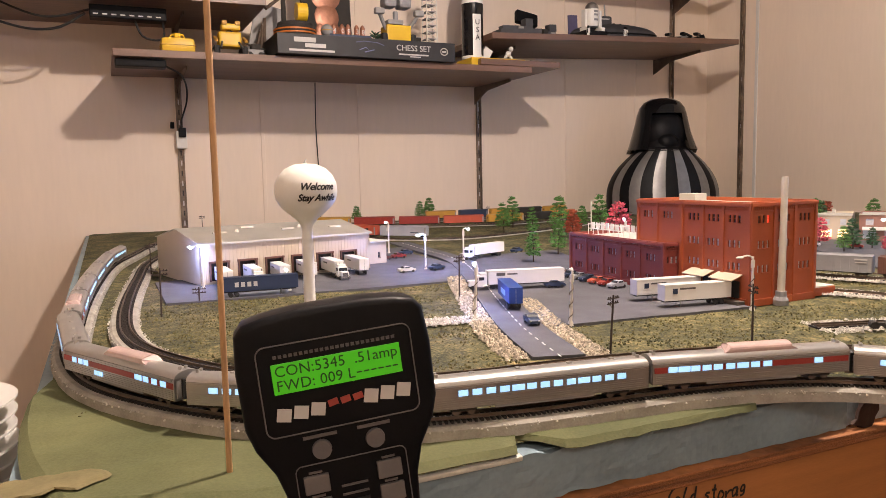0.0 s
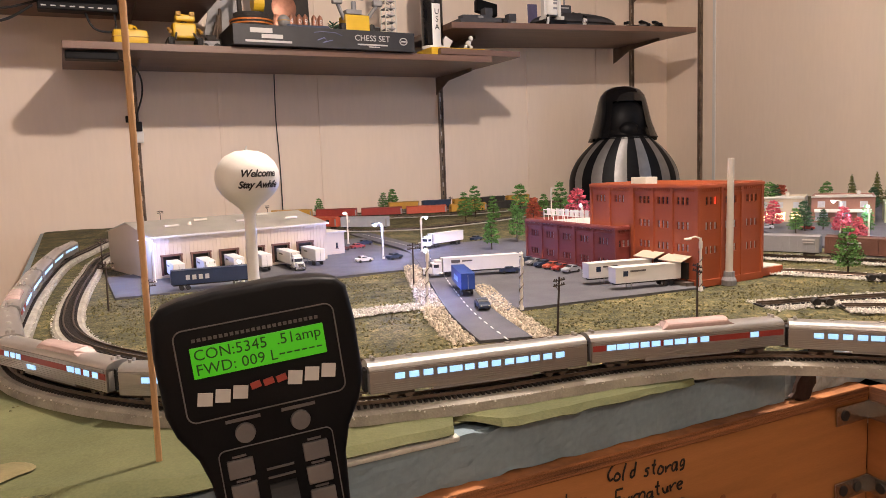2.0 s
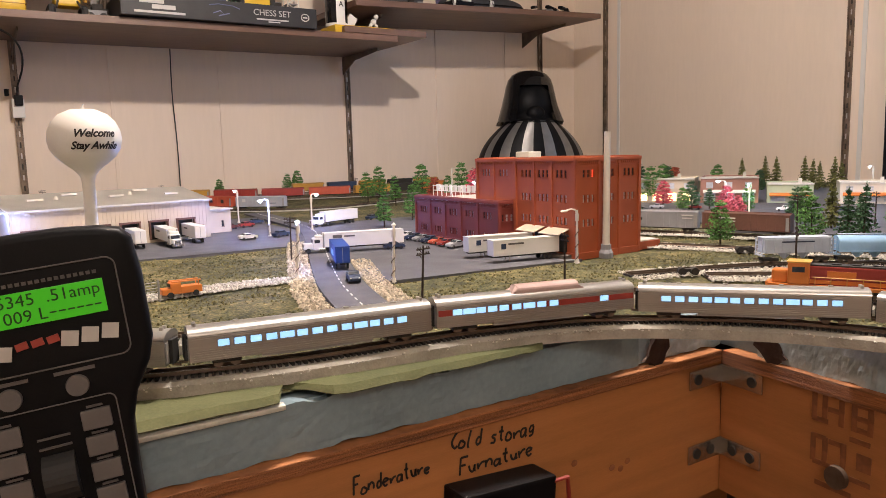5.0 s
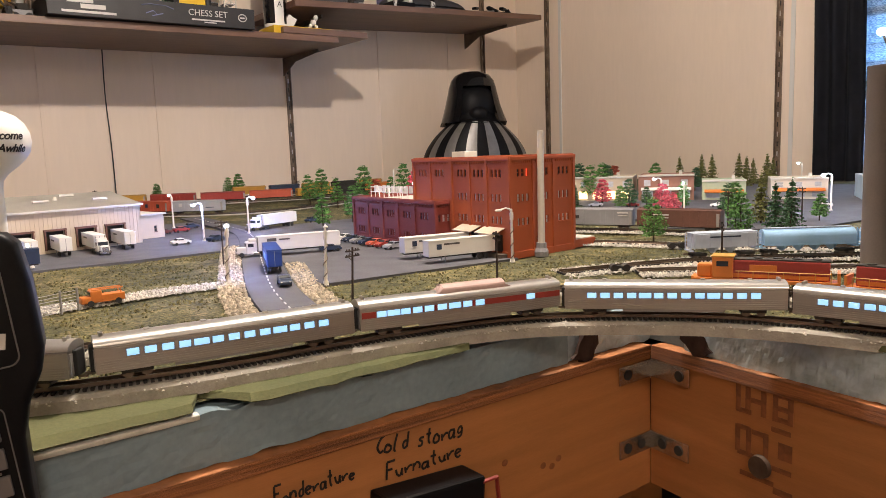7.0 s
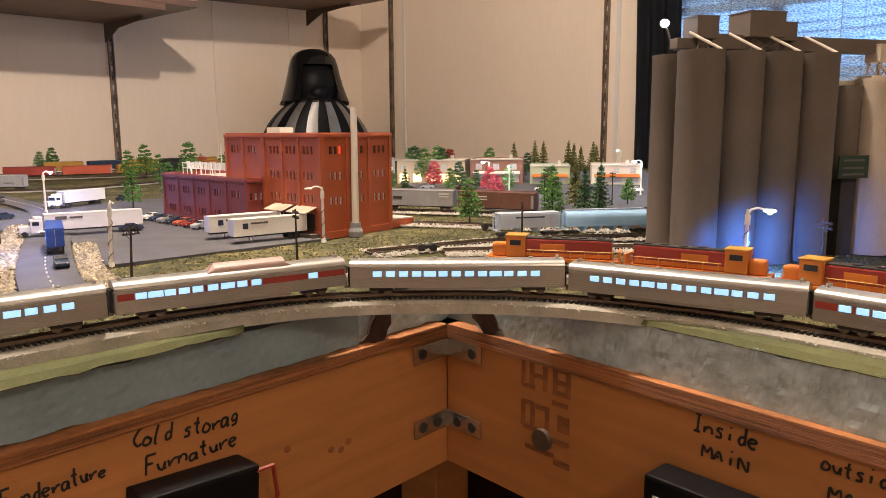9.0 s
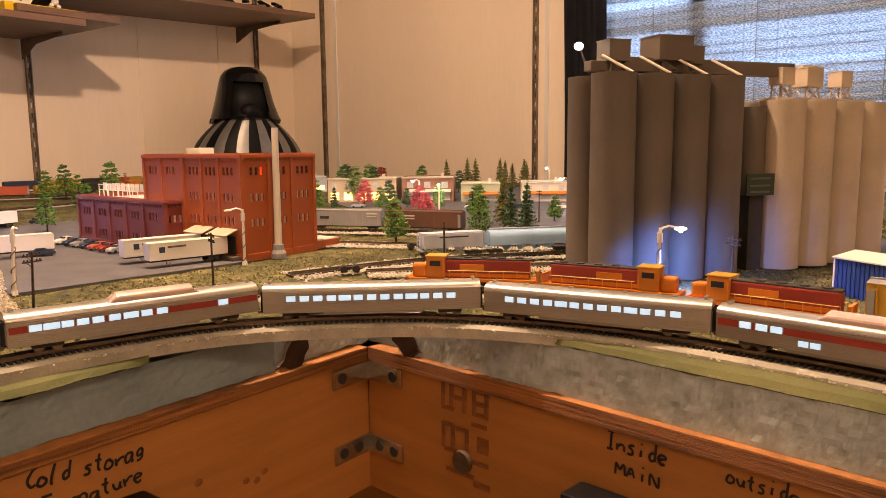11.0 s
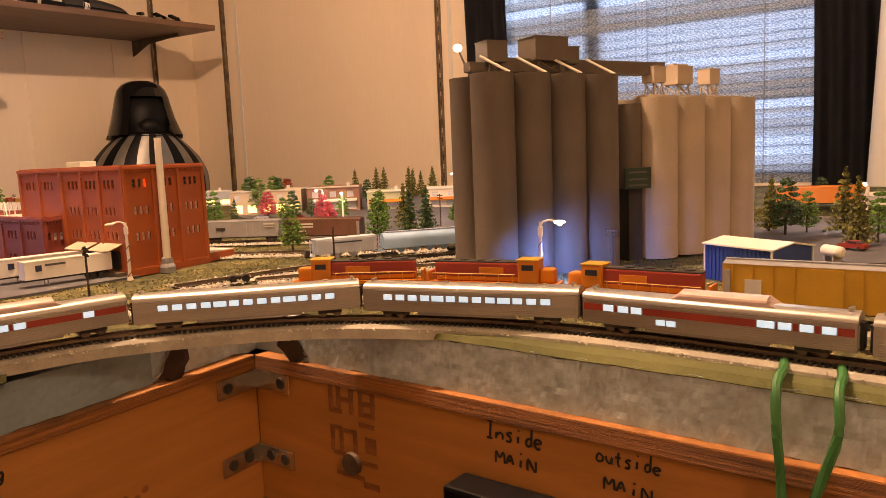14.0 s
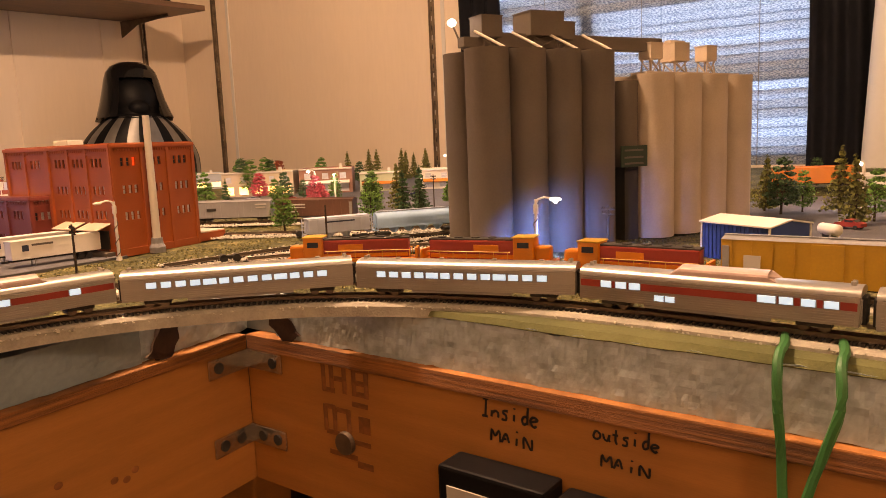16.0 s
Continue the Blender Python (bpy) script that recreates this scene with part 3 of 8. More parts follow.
for x, z in ((0.447, 0.897), (0.463, 0.898), (0.456, 0.894), (0.41, 0.91)):
    part("stain", ball(B(), (x, FRONT - 0.0002, z), (0.003, 0.0006, 0.0025), 8), M_STAMP, table, "small dark red-brown stain")

# black switch boxes mounted on the boards
for m, lab in ((on_aisle(0.240, 0.890, 0.012), 1), (on_aisle(0.316, 0.886, 0.012), 1), (pose(0.335, FRONT - 0.012, 0.898, 90, 4, 0), 2)):
    sw = thing("switch_box", "black control box with a white label strip on the plywood", "control box", m)
    part("case", box(B(), (0, 0, 0), (0.072, 0.05, 0.024), bev=0.002), M_BLACK, sw)
    if lab == 1:
        part("label_strip", box(B(), (-0.002, 0.009, 0.0125), (0.054, 0.009, 0.0008)), M_PRINT, sw, "white label strip")
        part("print_bars", box(B(), (-0.018, -0.006, 0.0125), (0.012, 0.010, 0.0006)), M_PRINTD, sw, "dim grey print")
    else:
        part("red_lead", tube(B(), [(0.03, 0.02, 0.01), (0.045, 0.022, 0.012), (0.052, 0.0, 0.008), (0.05, -0.03, 0.0)], 0.0016), M_REDP, sw, "red wire")

# ---- track ----
OUTER = [(0.33, 2.27, 1.012), (0.20, 2.12, 1.012), (0.095, 1.83, 1.012), (0.045, 1.62, 1.012), (0.0, 1.40, 1.012), (-0.028, 1.07, 1.012), (-0.038, 0.80, 1.012), (-0.035, 0.68, 1.012), (-0.010, 0.575, 1.012), (0.055, 0.476, 1.012), (0.13, 0.418, 1.012), (0.22, 0.392, 1.012), (0.34, 0.379, 1.012),
         (0.43, 0.356, 1.011), (0.497, 0.306, 1.010), (0.5465, 0.241, 1.009), (0.5755, 0.148, 1.008), (0.574, 0.052, 1.008), (0.561, -0.034, 1.008), (0.53, -0.22, 1.007), (0.46, -0.6, 1.006), (0.40, -1.0, 1.006)]
INNER = [(0.33, 2.16, 1.010), (0.19, 1.80, 1.010), (0.075, 1.50, 1.010), (0.035, 1.20, 1.010), (0.010, 0.90, 1.010), (0.016, 0.73, 1.010), (0.062, 0.612, 1.010), (0.13, 0.53, 1.010), (0.222, 0.490, 1.010), (0.336, 0.478, 1.010), (0.45, 0.453, 1.010), (0.545, 0.408, 1.010),
         (0.613, 0.340, 1.009), (0.653, 0.26, 1.008), (0.672, 0.16, 1.007), (0.666, 0.06, 1.006), (0.655, -0.05, 1.006), (0.632, -0.22, 1.006), (0.57, -0.6, 1.006), (0.51, -1.0, 1.006)]
tie_mesh = None


def frame_at(p, q):
    d = (q - p).normalized()
    s = Vector((-d.y, d.x, 0)).normalized()
    return d, s


def sweep(bm, pts, prof):
    rings = []
    for i, p in enumerate(pts):
        d, s = frame_at(pts[max(i - 1, 0)], pts[min(i + 1, len(pts) - 1)])
        rings.append([bm.verts.new(p + s * o + Vector((0, 0, h))) for o, h in prof])
    n = len(prof)
    for a, b in zip(rings, rings[1:]):
        for k in range(n):
            bm.faces.new((a[k], b[k], b[(k + 1) % n], a[(k + 1) % n]))
    bm.faces.new(rings[0])
    bm.faces.new(list(reversed(rings[-1])))
    bmesh.ops.recalc_face_normals(bm, faces=bm.faces)
    return bm


def track(pts, label, bed, near, bed_mat=None, w=0.0145):
    """Rails, ties and roadbed along pts, which give the rail tops. near(p) picks the ties that are parts of their own."""
    global tie_mesh
    tk = thing("railway_track", label, "track", kind="structure")
    line = spline(pts, 0.008)
    for o in (-0.0045, 0.0045):
        part("rail", sweep(B(), [p for p in line], [(o - 0.0005, 0), (o + 0.0005, 0), (o + 0.0005, -0.0016), (o + 0.0009, -0.002), (o - 0.0009, -0.002), (o - 0.0005, -0.0016)]), M_RAIL, tk)
    if bed:
        part("roadbed", sweep(B(), line, [(-w + 0.0025, -0.0036), (w - 0.0025, -0.0036), (w, -0.0055), (w + 0.001, -bed), (-w - 0.001, -bed), (-w, -0.0055)]), bed_mat or M_ROADBED, tk, "grey roadbed with sloping shoulders")
    ties = spline(pts, 0.0036)
    count, rest = 0, B()
    for i, p in enumerate(ties[:-1]):
        d, s = frame_at(p, ties[i + 1])
        m = Matrix.Translation(p + Vector((0, 0, -0.0029))) @ pose(0, 0, 0, 0, 0, math.degrees(math.atan2(d.y, d.x)))
        if near(p) and count < 260:
            count += 1
            if tie_mesh is None:
                t = part("tie", box(B(), (0, 0, 0), (0.0018, 0.0165, 0.0017)), M_TIE, tk)
                tie_mesh = t.data
            else:
                t = new("tie", tie_mesh)
                t.parent = tk
            t.matrix_basis = m
        else:
            box(rest, m.translation, (0.0018, 0.0165, 0.0017), m.to_3x3().to_4x4())
    tagged(part("far_ties", rest, M_TIE, tk), kind="stuff")
    return tk


track(OUTER, "outer main track curving along the bench edge", 0.012, lambda p: p.y < 0.45 and 0.02 < p.x)
track(INNER, "inner main track on a grey raised roadbed", 0.011, lambda p: p.y < 0.55 and p.x > 0.1)


# ---- ground ----
def inside_bench(x, y):
    return x > -0.058 and y < WALL_Y - 0.01 and x < WALL_X - 0.01 and (y > FRONT + 0.012 or x > face_x(y) + 0.012)


def gz(x, y):
    return G - 0.0012 + 0.0016 * noise.noise((x * 14, y * 14, 0)) + 0.0006 * noise.noise((x * 60, y * 60, 5))


bm = B()
cell, verts = 0.0125, {}
for i in range(-5, 196):
    for j in range(-80, 201):
        x, y = i * cell, j * cell
        if inside_bench(x, y):
            edge = not (inside_bench(x - cell, y) and inside_bench(x, y - cell) and inside_bench(x - cell, y - cell))
            verts[i, j] = bm.verts.new((x, y, 0.9965 if edge else gz(x, y)))
for (i, j), v in list(verts.items()):
    q = [verts.get(k) for k in ((i, j), (i + 1, j), (i + 1, j + 1), (i, j + 1))]
    if all(q):
        bm.faces.new(q)
single("ground", bm, M_GRASS, "olive and straw coloured model turf", "ground", kind="structure", smooth=True)

# plain green mat along the aisle edges, with a ragged, partly lifted rim
bm = B()
track_pts = [p for p in spline(OUTER, 0.01)]
i0 = min(range(len(track_pts)), key=lambda k: (track_pts[k] - Vector((-0.035, 0.70, 1.01))).length)
seq = track_pts[i0:]
rows = []
for k, p in enumerate(seq):
    if p.y < -0.9:
        break
    d, s = frame_at(p, seq[min(k + 1, len(seq) - 1)])
    if p.x < 0.06:
        e = Vector((-0.062 + 0.25 * max(0, p.x + 0.03), min(p.y, max(FRONT + 0.006, p.y - 0.10 + (p.x + 0.035) * 0.2)), 0))
    elif p.y > 0.355:
        # flush with the foam at first, then a tear, then a flap that overhangs the edge
        ex = p.x - 0.012
        e = Vector((ex, 0.3585 if ex < 0.204 else max(0.3515, 0.390 - 1.35 * (ex - 0.204)), 0))
    else:
        yy = p.y - 0.02
        e = Vector((face_x(yy) + 0.004, yy, 0))
    if p.x > 0.40 and p.x < face_x(p.y) + 0.007:
        rows.append(None)
        continue
    flap = e.y > 0.3 and e.x > 0.204 and p.y > 0.355
    rag = (0.0022 * noise.noise((k * 0.35, 1.7, 0)) + 0.0016 * noise.noise((k * 1.3, 7.7, 0))) * (1.4 if flap else 1)
    lift = (-0.0035 + 0.003 * noise.noise((k * 0.5, 3.1, 0))) if flap else 0.0
    e = e + (p - e).normalized() * (rag + 0.001)
    row = []
    for q in range(9):
        t = q / 8
        a = Vector((e.x, e.y, 0)).lerp(Vector((p.x, p.y, 0)), t)
        z = 1.0008 + 0.0006 * noise.noise((a.x * 50, a.y * 50, 1)) + (lift if q == 0 else 0) - (0.0035 if q == 0 and lift == 0 else 0)
        row.append(bm.verts.new((a.x, a.y, z)))
    rows.append(row)
for a, b in zip(rows, rows[1:]):
    for q in range(8 if a and b else 0):
        bm.faces.new((a[q], b[q], b[q + 1], a[q + 1]))
bmesh.ops.recalc_face_normals(bm, faces=bm.faces)
bmesh.ops.solidify(bm, geom=bm.faces[:], thickness=0.0006)
single("green_mat", bm, M_MATG, "plain green grass mat with a torn, lifting front edge", "grass mat")
bm = B()
lathe(bm, [(0.0, 0.0012), (0.9, 0.001), (1.0, 0.0)], 40, sx=0.034, sy=0.013)
for v in bm.verts:
    v.co.x *= 1 + 0.15 * noise.noise(v.co * 40)
    v.co.y *= 1 + 0.7 * noise.noise(v.co * 90 + Vector((4, 0, 0)))
single("bare_patch", bm, M_TAN, "tan bare patch worn into the green mat", "patch", pose(-0.040, 0.424, 1.0016))
single("white_scrap", box(B(), (0, 0, 0), (0.118, 0.005, 0.003), bev=0.0008), M_FOAMW, "white strip of bare foam along the torn edge", "foam strip", pose(0.146, 0.3610, 0.9938, 10, 0, 1.0))

# asphalt: road and two yards, flush sheets on the turf
ROAD = [(0.337, 0.520, G), (0.372, 0.64, G), (0.432, 0.80, G), (0.510, 1.00, G), (0.575, 1.20, G), (0.60, 1.42, G), (0.62, 1.62, G)]
road_pts = spline(ROAD, 0.012)
single("road", sweep(B(), road_pts, [(-0.023, 0.0026), (0.023, 0.0026), (0.0235, -0.003), (-0.0235, -0.003)]), M_ASPH, "grey two-lane asphalt road", "road", kind="structure")


def sheet(poly, z, label):
    return single("pavement", prism(B(), poly, z - 0.005, z), M_ASPH, label, "pavement", kind="structure")


sheet([(0.405, 0.628), (0.66, 0.606), (0.72, 0.85), (0.765, 1.10), (0.82, 1.26), (0.62, 1.25), (0.585, 1.15), (0.53, 1.0), (0.458, 0.80)], G + 0.0018, "grey asphalt yard beside the brick warehouse")
sheet([(0.06, 0.985), (0.278, 0.975), (0.475, 0.972), (0.50, 1.03), (0.545, 1.16), (0.55, 1.35), (0.60, 1.50), (0.44, 1.50), (0.40, 1.30), (0.06, 1.20)], G + 0.0018, "grey asphalt yard in front of the cream depot")
sheet([(1.02, 0.66), (1.10, 0.50), (1.9, 0.45), (2.2, 0.8), (2.1, 1.3), (1.4, 1.25)], G + 0.0018, "grey asphalt street in the model town")
sheet([(0.90, 0.03), (0.95, -0.12), (1.5, -0.35), (1.6, 0.1), (1.2, 0.15)], G + 0.0018, "grey asphalt lot beside the grain elevator")
M_PAINTW = mat("road_paint", (0.70, 0.70, 0.68), 0.7, 0, 100, 0.15, 0.1, 900)
dash = None
mid = spline(ROAD, 0.022)
for a, b in zip(mid, mid[1:]):
    d, s = frame_at(a, b)
    m = pose(a.x, a.y, G + 0.0028, 0, 0, math.degrees(math.atan2(d.y, d.x)))
    if dash is None:
        ob = single("road_marking", box(B(), (0, 0, 0), (0.010, 0.0013, 0.0004)), M_PAINTW, "white dashed centre line on the road", "road marking", m, "road dashes", "structure")
        dash = ob
    else:
        copy_thing(dash, m)


# loose stone, static grass and turf
def scatter(name, spots, size, material, label, category, seed, flat=0.6):
    rng = random.Random(seed)
    V, F = [], []
    for x, y, z in spots:
        s = size * rng.uniform(0.5, 1.4)
        n0 = len(V)
        ang = rng.uniform(0, 6.28)
        for k in range(5):
            a = ang + k * 1.257
            r = s * rng.uniform(0.7, 1.2)
            V.append((x + r * math.cos(a), y + r * math.sin(a), z - s * 0.2))
        for k in range(3):
            a = ang + 0.5 + k * 2.09
            r = s * rng.uniform(0.35, 0.7)
            V.append((x + r * math.cos(a), y + r * math.sin(a), z + s * flat * rng.uniform(0.8, 1.4)))
        F += [(n0 + 5, n0 + 6, n0 + 7), (n0, n0 + 1, n0 + 5), (n0 + 1, n0 + 6, n0 + 5), (n0 + 1, n0 + 2, n0 + 6), (n0 + 2, n0 + 3, n0 + 6), (n0 + 3, n0 + 7, n0 + 6), (n0 + 3, n0 + 4, n0 + 7), (n0 + 4, n0 + 5, n0 + 7), (n0 + 4, n0, n0 + 5)]
    me = bpy.data.meshes.new(name)
    me.from_pydata(V, [], F)
    me.materials.append(material)
    return tagged(new(name, me), label, category, kind="stuff")


rng = random.Random(5)


def along(pts, n, off, width, z=G):
    line = spline(pts, 0.01)
    out = []
    for _ in range(n):
        k = rng.randrange(len(line) - 1)
        d, s = frame_at(line[k], line[k + 1])
        p = line[k] + d * rng.uniform(0, 0.01) + s * (off + rng.uniform(-0.5, 0.5) * width)
        out.append((p.x, p.y, (z if z is not None else p.z) + rng.uniform(0, 0.002)))
    return out


rd = ROAD[:4]
scatter("roadside_rubble", along(rd, 1700, 0.037, 0.024) + along(rd[:3], 1300, -0.036, 0.022), 0.0019, M_ROCK, "tan stone rubble lining both road edges", "rubble", 1)
YARDS = [[(0.405, 0.628), (0.66, 0.606), (0.82, 1.26), (0.62, 1.25)], [(0.06, 0.985), (0.475, 0.972), (0.60, 1.50), (0.06, 1.50)]]


def in_poly(x, y, poly):
    hit = False
    for (x0, y0), (x1, y1) in zip(poly, poly[1:] + poly[:1]):
        if (y0 > y) != (y1 > y) and x < x0 + (y - y0) * (x1 - x0) / (y1 - y0):
            hit = not hit
    return hit


keep_off = [(p.x, p.y, 0.021) for p in spline(OUTER, 0.012) + spline(INNER, 0.012)] + [(p.x, p.y, 0.027) for p in road_pts]
tufts = []
while len(tufts) < 13000:
    x, y = rng.uniform(-0.03, 1.0), rng.uniform(0.0, 1.0)
    if noise.noise((x * 16, y * 16, 2)) + 0.6 * noise.noise((x * 60, y * 60, 4)) < rng.uniform(-0.5, 0.35) or not inside_bench(x - 0.02, y - 0.02):
        continue
    if any(in_poly(x, y, q) for q in YARDS) or (0.64 < x < 0.80 and 0.59 < y < 1.0) or any((x - a) ** 2 + (y - b) ** 2 < r * r for a, b, r in keep_off):
        continue
    on_mat = y < 0.42 and x < 0.5 or x < 0.58 and y < 0.35
    if not on_mat:
        tufts.append((x, y, gz(x, y)))
scatter("static_grass", tufts, 0.0011, M_TURF, "olive and straw flock clumps over the turf", "grass", 21, 0.9)
LANE = [(0.13, 0.70, G), (0.22, 0.702, G), (0.30, 0.712, G), (0.375, 0.70, G)]
scatter("gravel_lane", along(LANE, 3200, 0, 0.035), 0.0014, M_BALL, "pale gravel track crossing the grass", "gravel", 2)
bed_sp = []
for pts, near0 in ((OUTER, 0.0145), (INNER, 0.0145)):
    for o in (-1, 1):
        bed_sp += [(x, y, z - 0.0068) for x, y, z in along(pts, 2600, o * 0.0135, 0.006, None)]
scatter("ballast", bed_sp, 0.0008, M_BALL, "fine grey ballast along the track shoulders", "ballast", 3)


# ---- walls with openings, for the buildings ----
def wall_mesh(L, H, holes, th):
    """A wall in the x-z plane from (0, 0) to (L, H), outer face at y = 0, with rectangular holes (x0, z0, x1, z1) right through."""
    bm = B()
    xs = sorted({0, L, *[h[0] for h in holes], *[h[2] for h in holes]})
    zs = sorted({0, H, *[h[1] for h in holes], *[h[3] for h in holes]})
    solid = {}
    for i in range(len(xs) - 1):
        for k in range(len(zs) - 1):
            cx, cz = (xs[i] + xs[i + 1]) / 2, (zs[k] + zs[k + 1]) / 2
            solid[i, k] = not any(h[0] < cx < h[2] and h[1] < cz < h[3] for h in holes)
    cache = {}

    def vert(i, k, b):
        key = (i, k, b)
        if key not in cache:
            cache[key] = bm.verts.new((xs[i], th if b else 0, zs[k]))
        return cache[key]

    for (i, k), s in solid.items():
        if not s:
            continue
        for b in (0, 1):
            q = [vert(i, k, b), vert(i + 1, k, b), vert(i + 1, k + 1, b), vert(i, k + 1, b)]
            bm.faces.new(q if not b else q[::-1])
        for di, dk, e in ((-1, 0, ((i, k), (i, k + 1))), (1, 0, ((i + 1, k + 1), (i + 1, k))), (0, -1, ((i + 1, k), (i, k))), (0, 1, ((i, k + 1), (i + 1, k + 1)))):
            if not solid.get((i + di, k + dk), False):
                a, c = e
                bm.faces.new((vert(*a, 0), vert(*c, 0), vert(*c, 1), vert(*a, 1)))
    bmesh.ops.recalc_face_normals(bm, faces=bm.faces)
    return bm


def window_unit(parent, m, w, h, pane, sill, frame_mat=None):
    """A model window: pane set back in the opening, with a sill and a cross bar."""
    wd = part("window", box(B(), (w / 2, 0.0022, h / 2), (w, 0.0006, h)), pane, parent, m=m)
    part("sill", box(B(), (w / 2, -0.0003, -0.0004), (w + 0.001, 0.0016, 0.0009)), sill, wd)
    part("bar", box(B(), (w / 2, 0.0017, h * 0.52), (w, 0.0005, 0.0005)), frame_mat or sill, wd)
    return wd


# ---- brick cold store ----
def brick_store():
    st = thing("brick_warehouse", "red brick model warehouse with tall block and lower wing", "building", pose(0.655, 0.612, G, 0, 0, 0))
    u = 87.0                                    # way of the long front
    H1, H2, th = 0.119, 0.065, 0.004
    wins = lambda xs, zs, w=0.0042, h=0.0085: [(x, z, x + w, z + h) for x in xs for z in zs]

    def put(L, Hh, xs, zs, m, mat_, base=0.0, lit=()):
        holes = wins(xs, zs)
        part("wall", wall_mesh(L, Hh, holes, th), mat_, st, m=m)
        for n, (a, b, c, d) in enumerate(holes):
            window_unit(st, m @ pose(a, 0, b), c - a, d - b, M_REDL if n in lit else (M_GLASS if n % 3 == 0 else M_PANE), mat_)
        # cornice, string course and plinth
        part("cornice", box(B(), (L / 2, -0.0012, Hh - 0.003), (L + 0.003, 0.003, 0.004), bev=0.0006), mat_, st, m=m)
        part("cornice", box(B(), (L / 2, -0.0006, Hh - 0.011), (L + 0.001, 0.002, 0.0015)), mat_, st, m=m)
        part("plinth", box(B(), (L / 2, -0.0006, 0.004), (L + 0.001, 0.002, 0.008)), mat_, st, m=m)
        inner_x = sorted(xs)
        bays = [(a + b + 0.0042) / 2 for a, b in zip(inner_x, inner_x[1:]) if b - a > 0.012]
        bm = B()
        for k in range(int(L / 0.0035)):
            box(bm, (0.0018 + k * 0.0035, -0.0009, Hh - 0.0072), (0.0018, 0.0022, 0.0028))
        tagged(part("dentil_course", bm, mat_, st, m=m), kind="stuff")
        for x in [0.001, L - 0.001] + bays:
            part("pilaster", box(B(), (x, -0.0008, Hh / 2), (0.004, 0.0024, Hh - 0.002)), mat_, st, m=m)

    tri = lambda x0: [x0, x0 + 0.0075, x0 + 0.015]
    zs4 = (0.095, 0.066, 0.038)
    # right-hand front of the tall block
    put(0.112, H1, tri(0.012) + tri(0.046) + tri(0.083), zs4, pose(0, 0, 0, 0, 0, 3), M_BRICK, lit=(6,))
    # long front of the tall block: wall runs away from the near corner; faces the yard
    d = Vector((math.cos(radians(u)), math.sin(radians(u)), 0))
    q = d * 0.115
    put(0.115, H1, tri(0.012) + tri(0.046) + tri(0.080), zs4[:2] + (0.040,), pose(q.x, q.y, 0, 0, 0, u + 180), M_BRICK)
    q2 = d * 0.205
    put(0.090, H1, tri(0.012) + tri(0.052), zs4[:1], pose(q2.x, q2.y, 0, 0, 0, u + 180), M_BRICK)
    part("pilaster", box(B(), (0, 0, H1 / 2), (0.005, 0.005, H1)), M_BRICK, st, m=pose(q.x, q.y, 0, 0, 0, u))
    e = Vector((0.112 * math.cos(radians(3)), 0.112 * math.sin(radians(3)), 0))
    put(0.205, H1, tri(0.03) + tri(0.09) + tri(0.15), zs4, pose(e.x, e.y, 0, 0, 0, u), M_BRICK)
    put(0.112, H1, tri(0.03), zs4, pose(q2.x + e.x, q2.y + e.y, 0, 0, 0, 183), M_BRICK)
    roof = [(0, 0), (e.x, e.y), (e.x + q2.x, e.y + q2.y), (q2.x, q2.y)]
    ins = lambda pl, f: [((x - sum(p[0] for p in pl) / len(pl)) * f + sum(p[0] for p in pl) / len(pl), (y - sum(p[1] for p in pl) / len(pl)) * f + sum(p[1] for p in pl) / len(pl)) for x, y in pl]
    part("roof", prism(B(), ins(roof, 0.985), H1 - 0.008, H1 - 0.005), M_ROOFC, st)
    # low wing, standing forward of the tall block
    w = Vector((d.y, -d.x, 0)) * -0.022                       # outwards, to the yard
    p0, p1 = d * 0.122 + w, d * 0.345 + w
    put(0.223, H2, sum([tri(0.014 + 0.043 * k) for k in range(5)], []), (0.040, 0.013), pose(p1.x, p1.y, 0, 0, 0, u + 180), M_BRICKD)
    put(0.024, H2, tri(0.003), (0.038,), pose(p0.x, p0.y, 0, 0, 0, u - 90), M_BRICKD, lit=())
    back = Vector((d.y, -d.x, 0)) * 0.10
    b1 = d * 0.345 + back
    put(0.122, H2, tri(0.02) + tri(0.07), (0.040,), pose(b1.x, b1.y, 0, 0, 0, u + 90), M_BRICKD)
    b0 = d * 0.205 + back
    put(0.14, H2, tri(0.03) + tri(0.1), (0.040,), pose(b0.x, b0.y, 0, 0, 0, u), M_BRICKD)
    low = [(p0.x, p0.y), (d.x * 0.122 + back.x * 0.02, d.y * 0.122 + back.y * 0.02), (d.x * 0.207 + back.x * 0.02, d.y * 0.207 + back.y * 0.02), (b0.x, b0.y), (b1.x, b1.y), (p1.x, p1.y)]
    part("low_roof", prism(B(), low, H2 - 0.008, H2 - 0.005), M_ROOFC, st, "pale flat roof")
    # skylight, rail and props on the roofs
    bm = box(B(), (0, 0, 0), (0.030, 0.020, 0.010), bev=0.001)
    part("roof_vent", bm, M_ROOFC, st, "pale ribbed roof vent", m=pose(0.052, 0.145, H1 + 0.002, 0, 0, u))
    for k in range(9):
        r = d * (0.225 + 0.013 * k)
        part("rail_post", rod(B(), (r.x, r.y, H2 - 0.006), (r.x, r.y, H2 + 0.014), 0.0006, n=6), M_WHITE, st)
    for z in (0.006, 0.013):
        r0, r1 = d * 0.225, d * 0.33
        part("roof_rail", rod(B(), (r0.x, r0.y, H2 + z), (r1.x, r1.y, H2 + z), 0.0007, n=6), M_WHITE, st, "white roof railing")
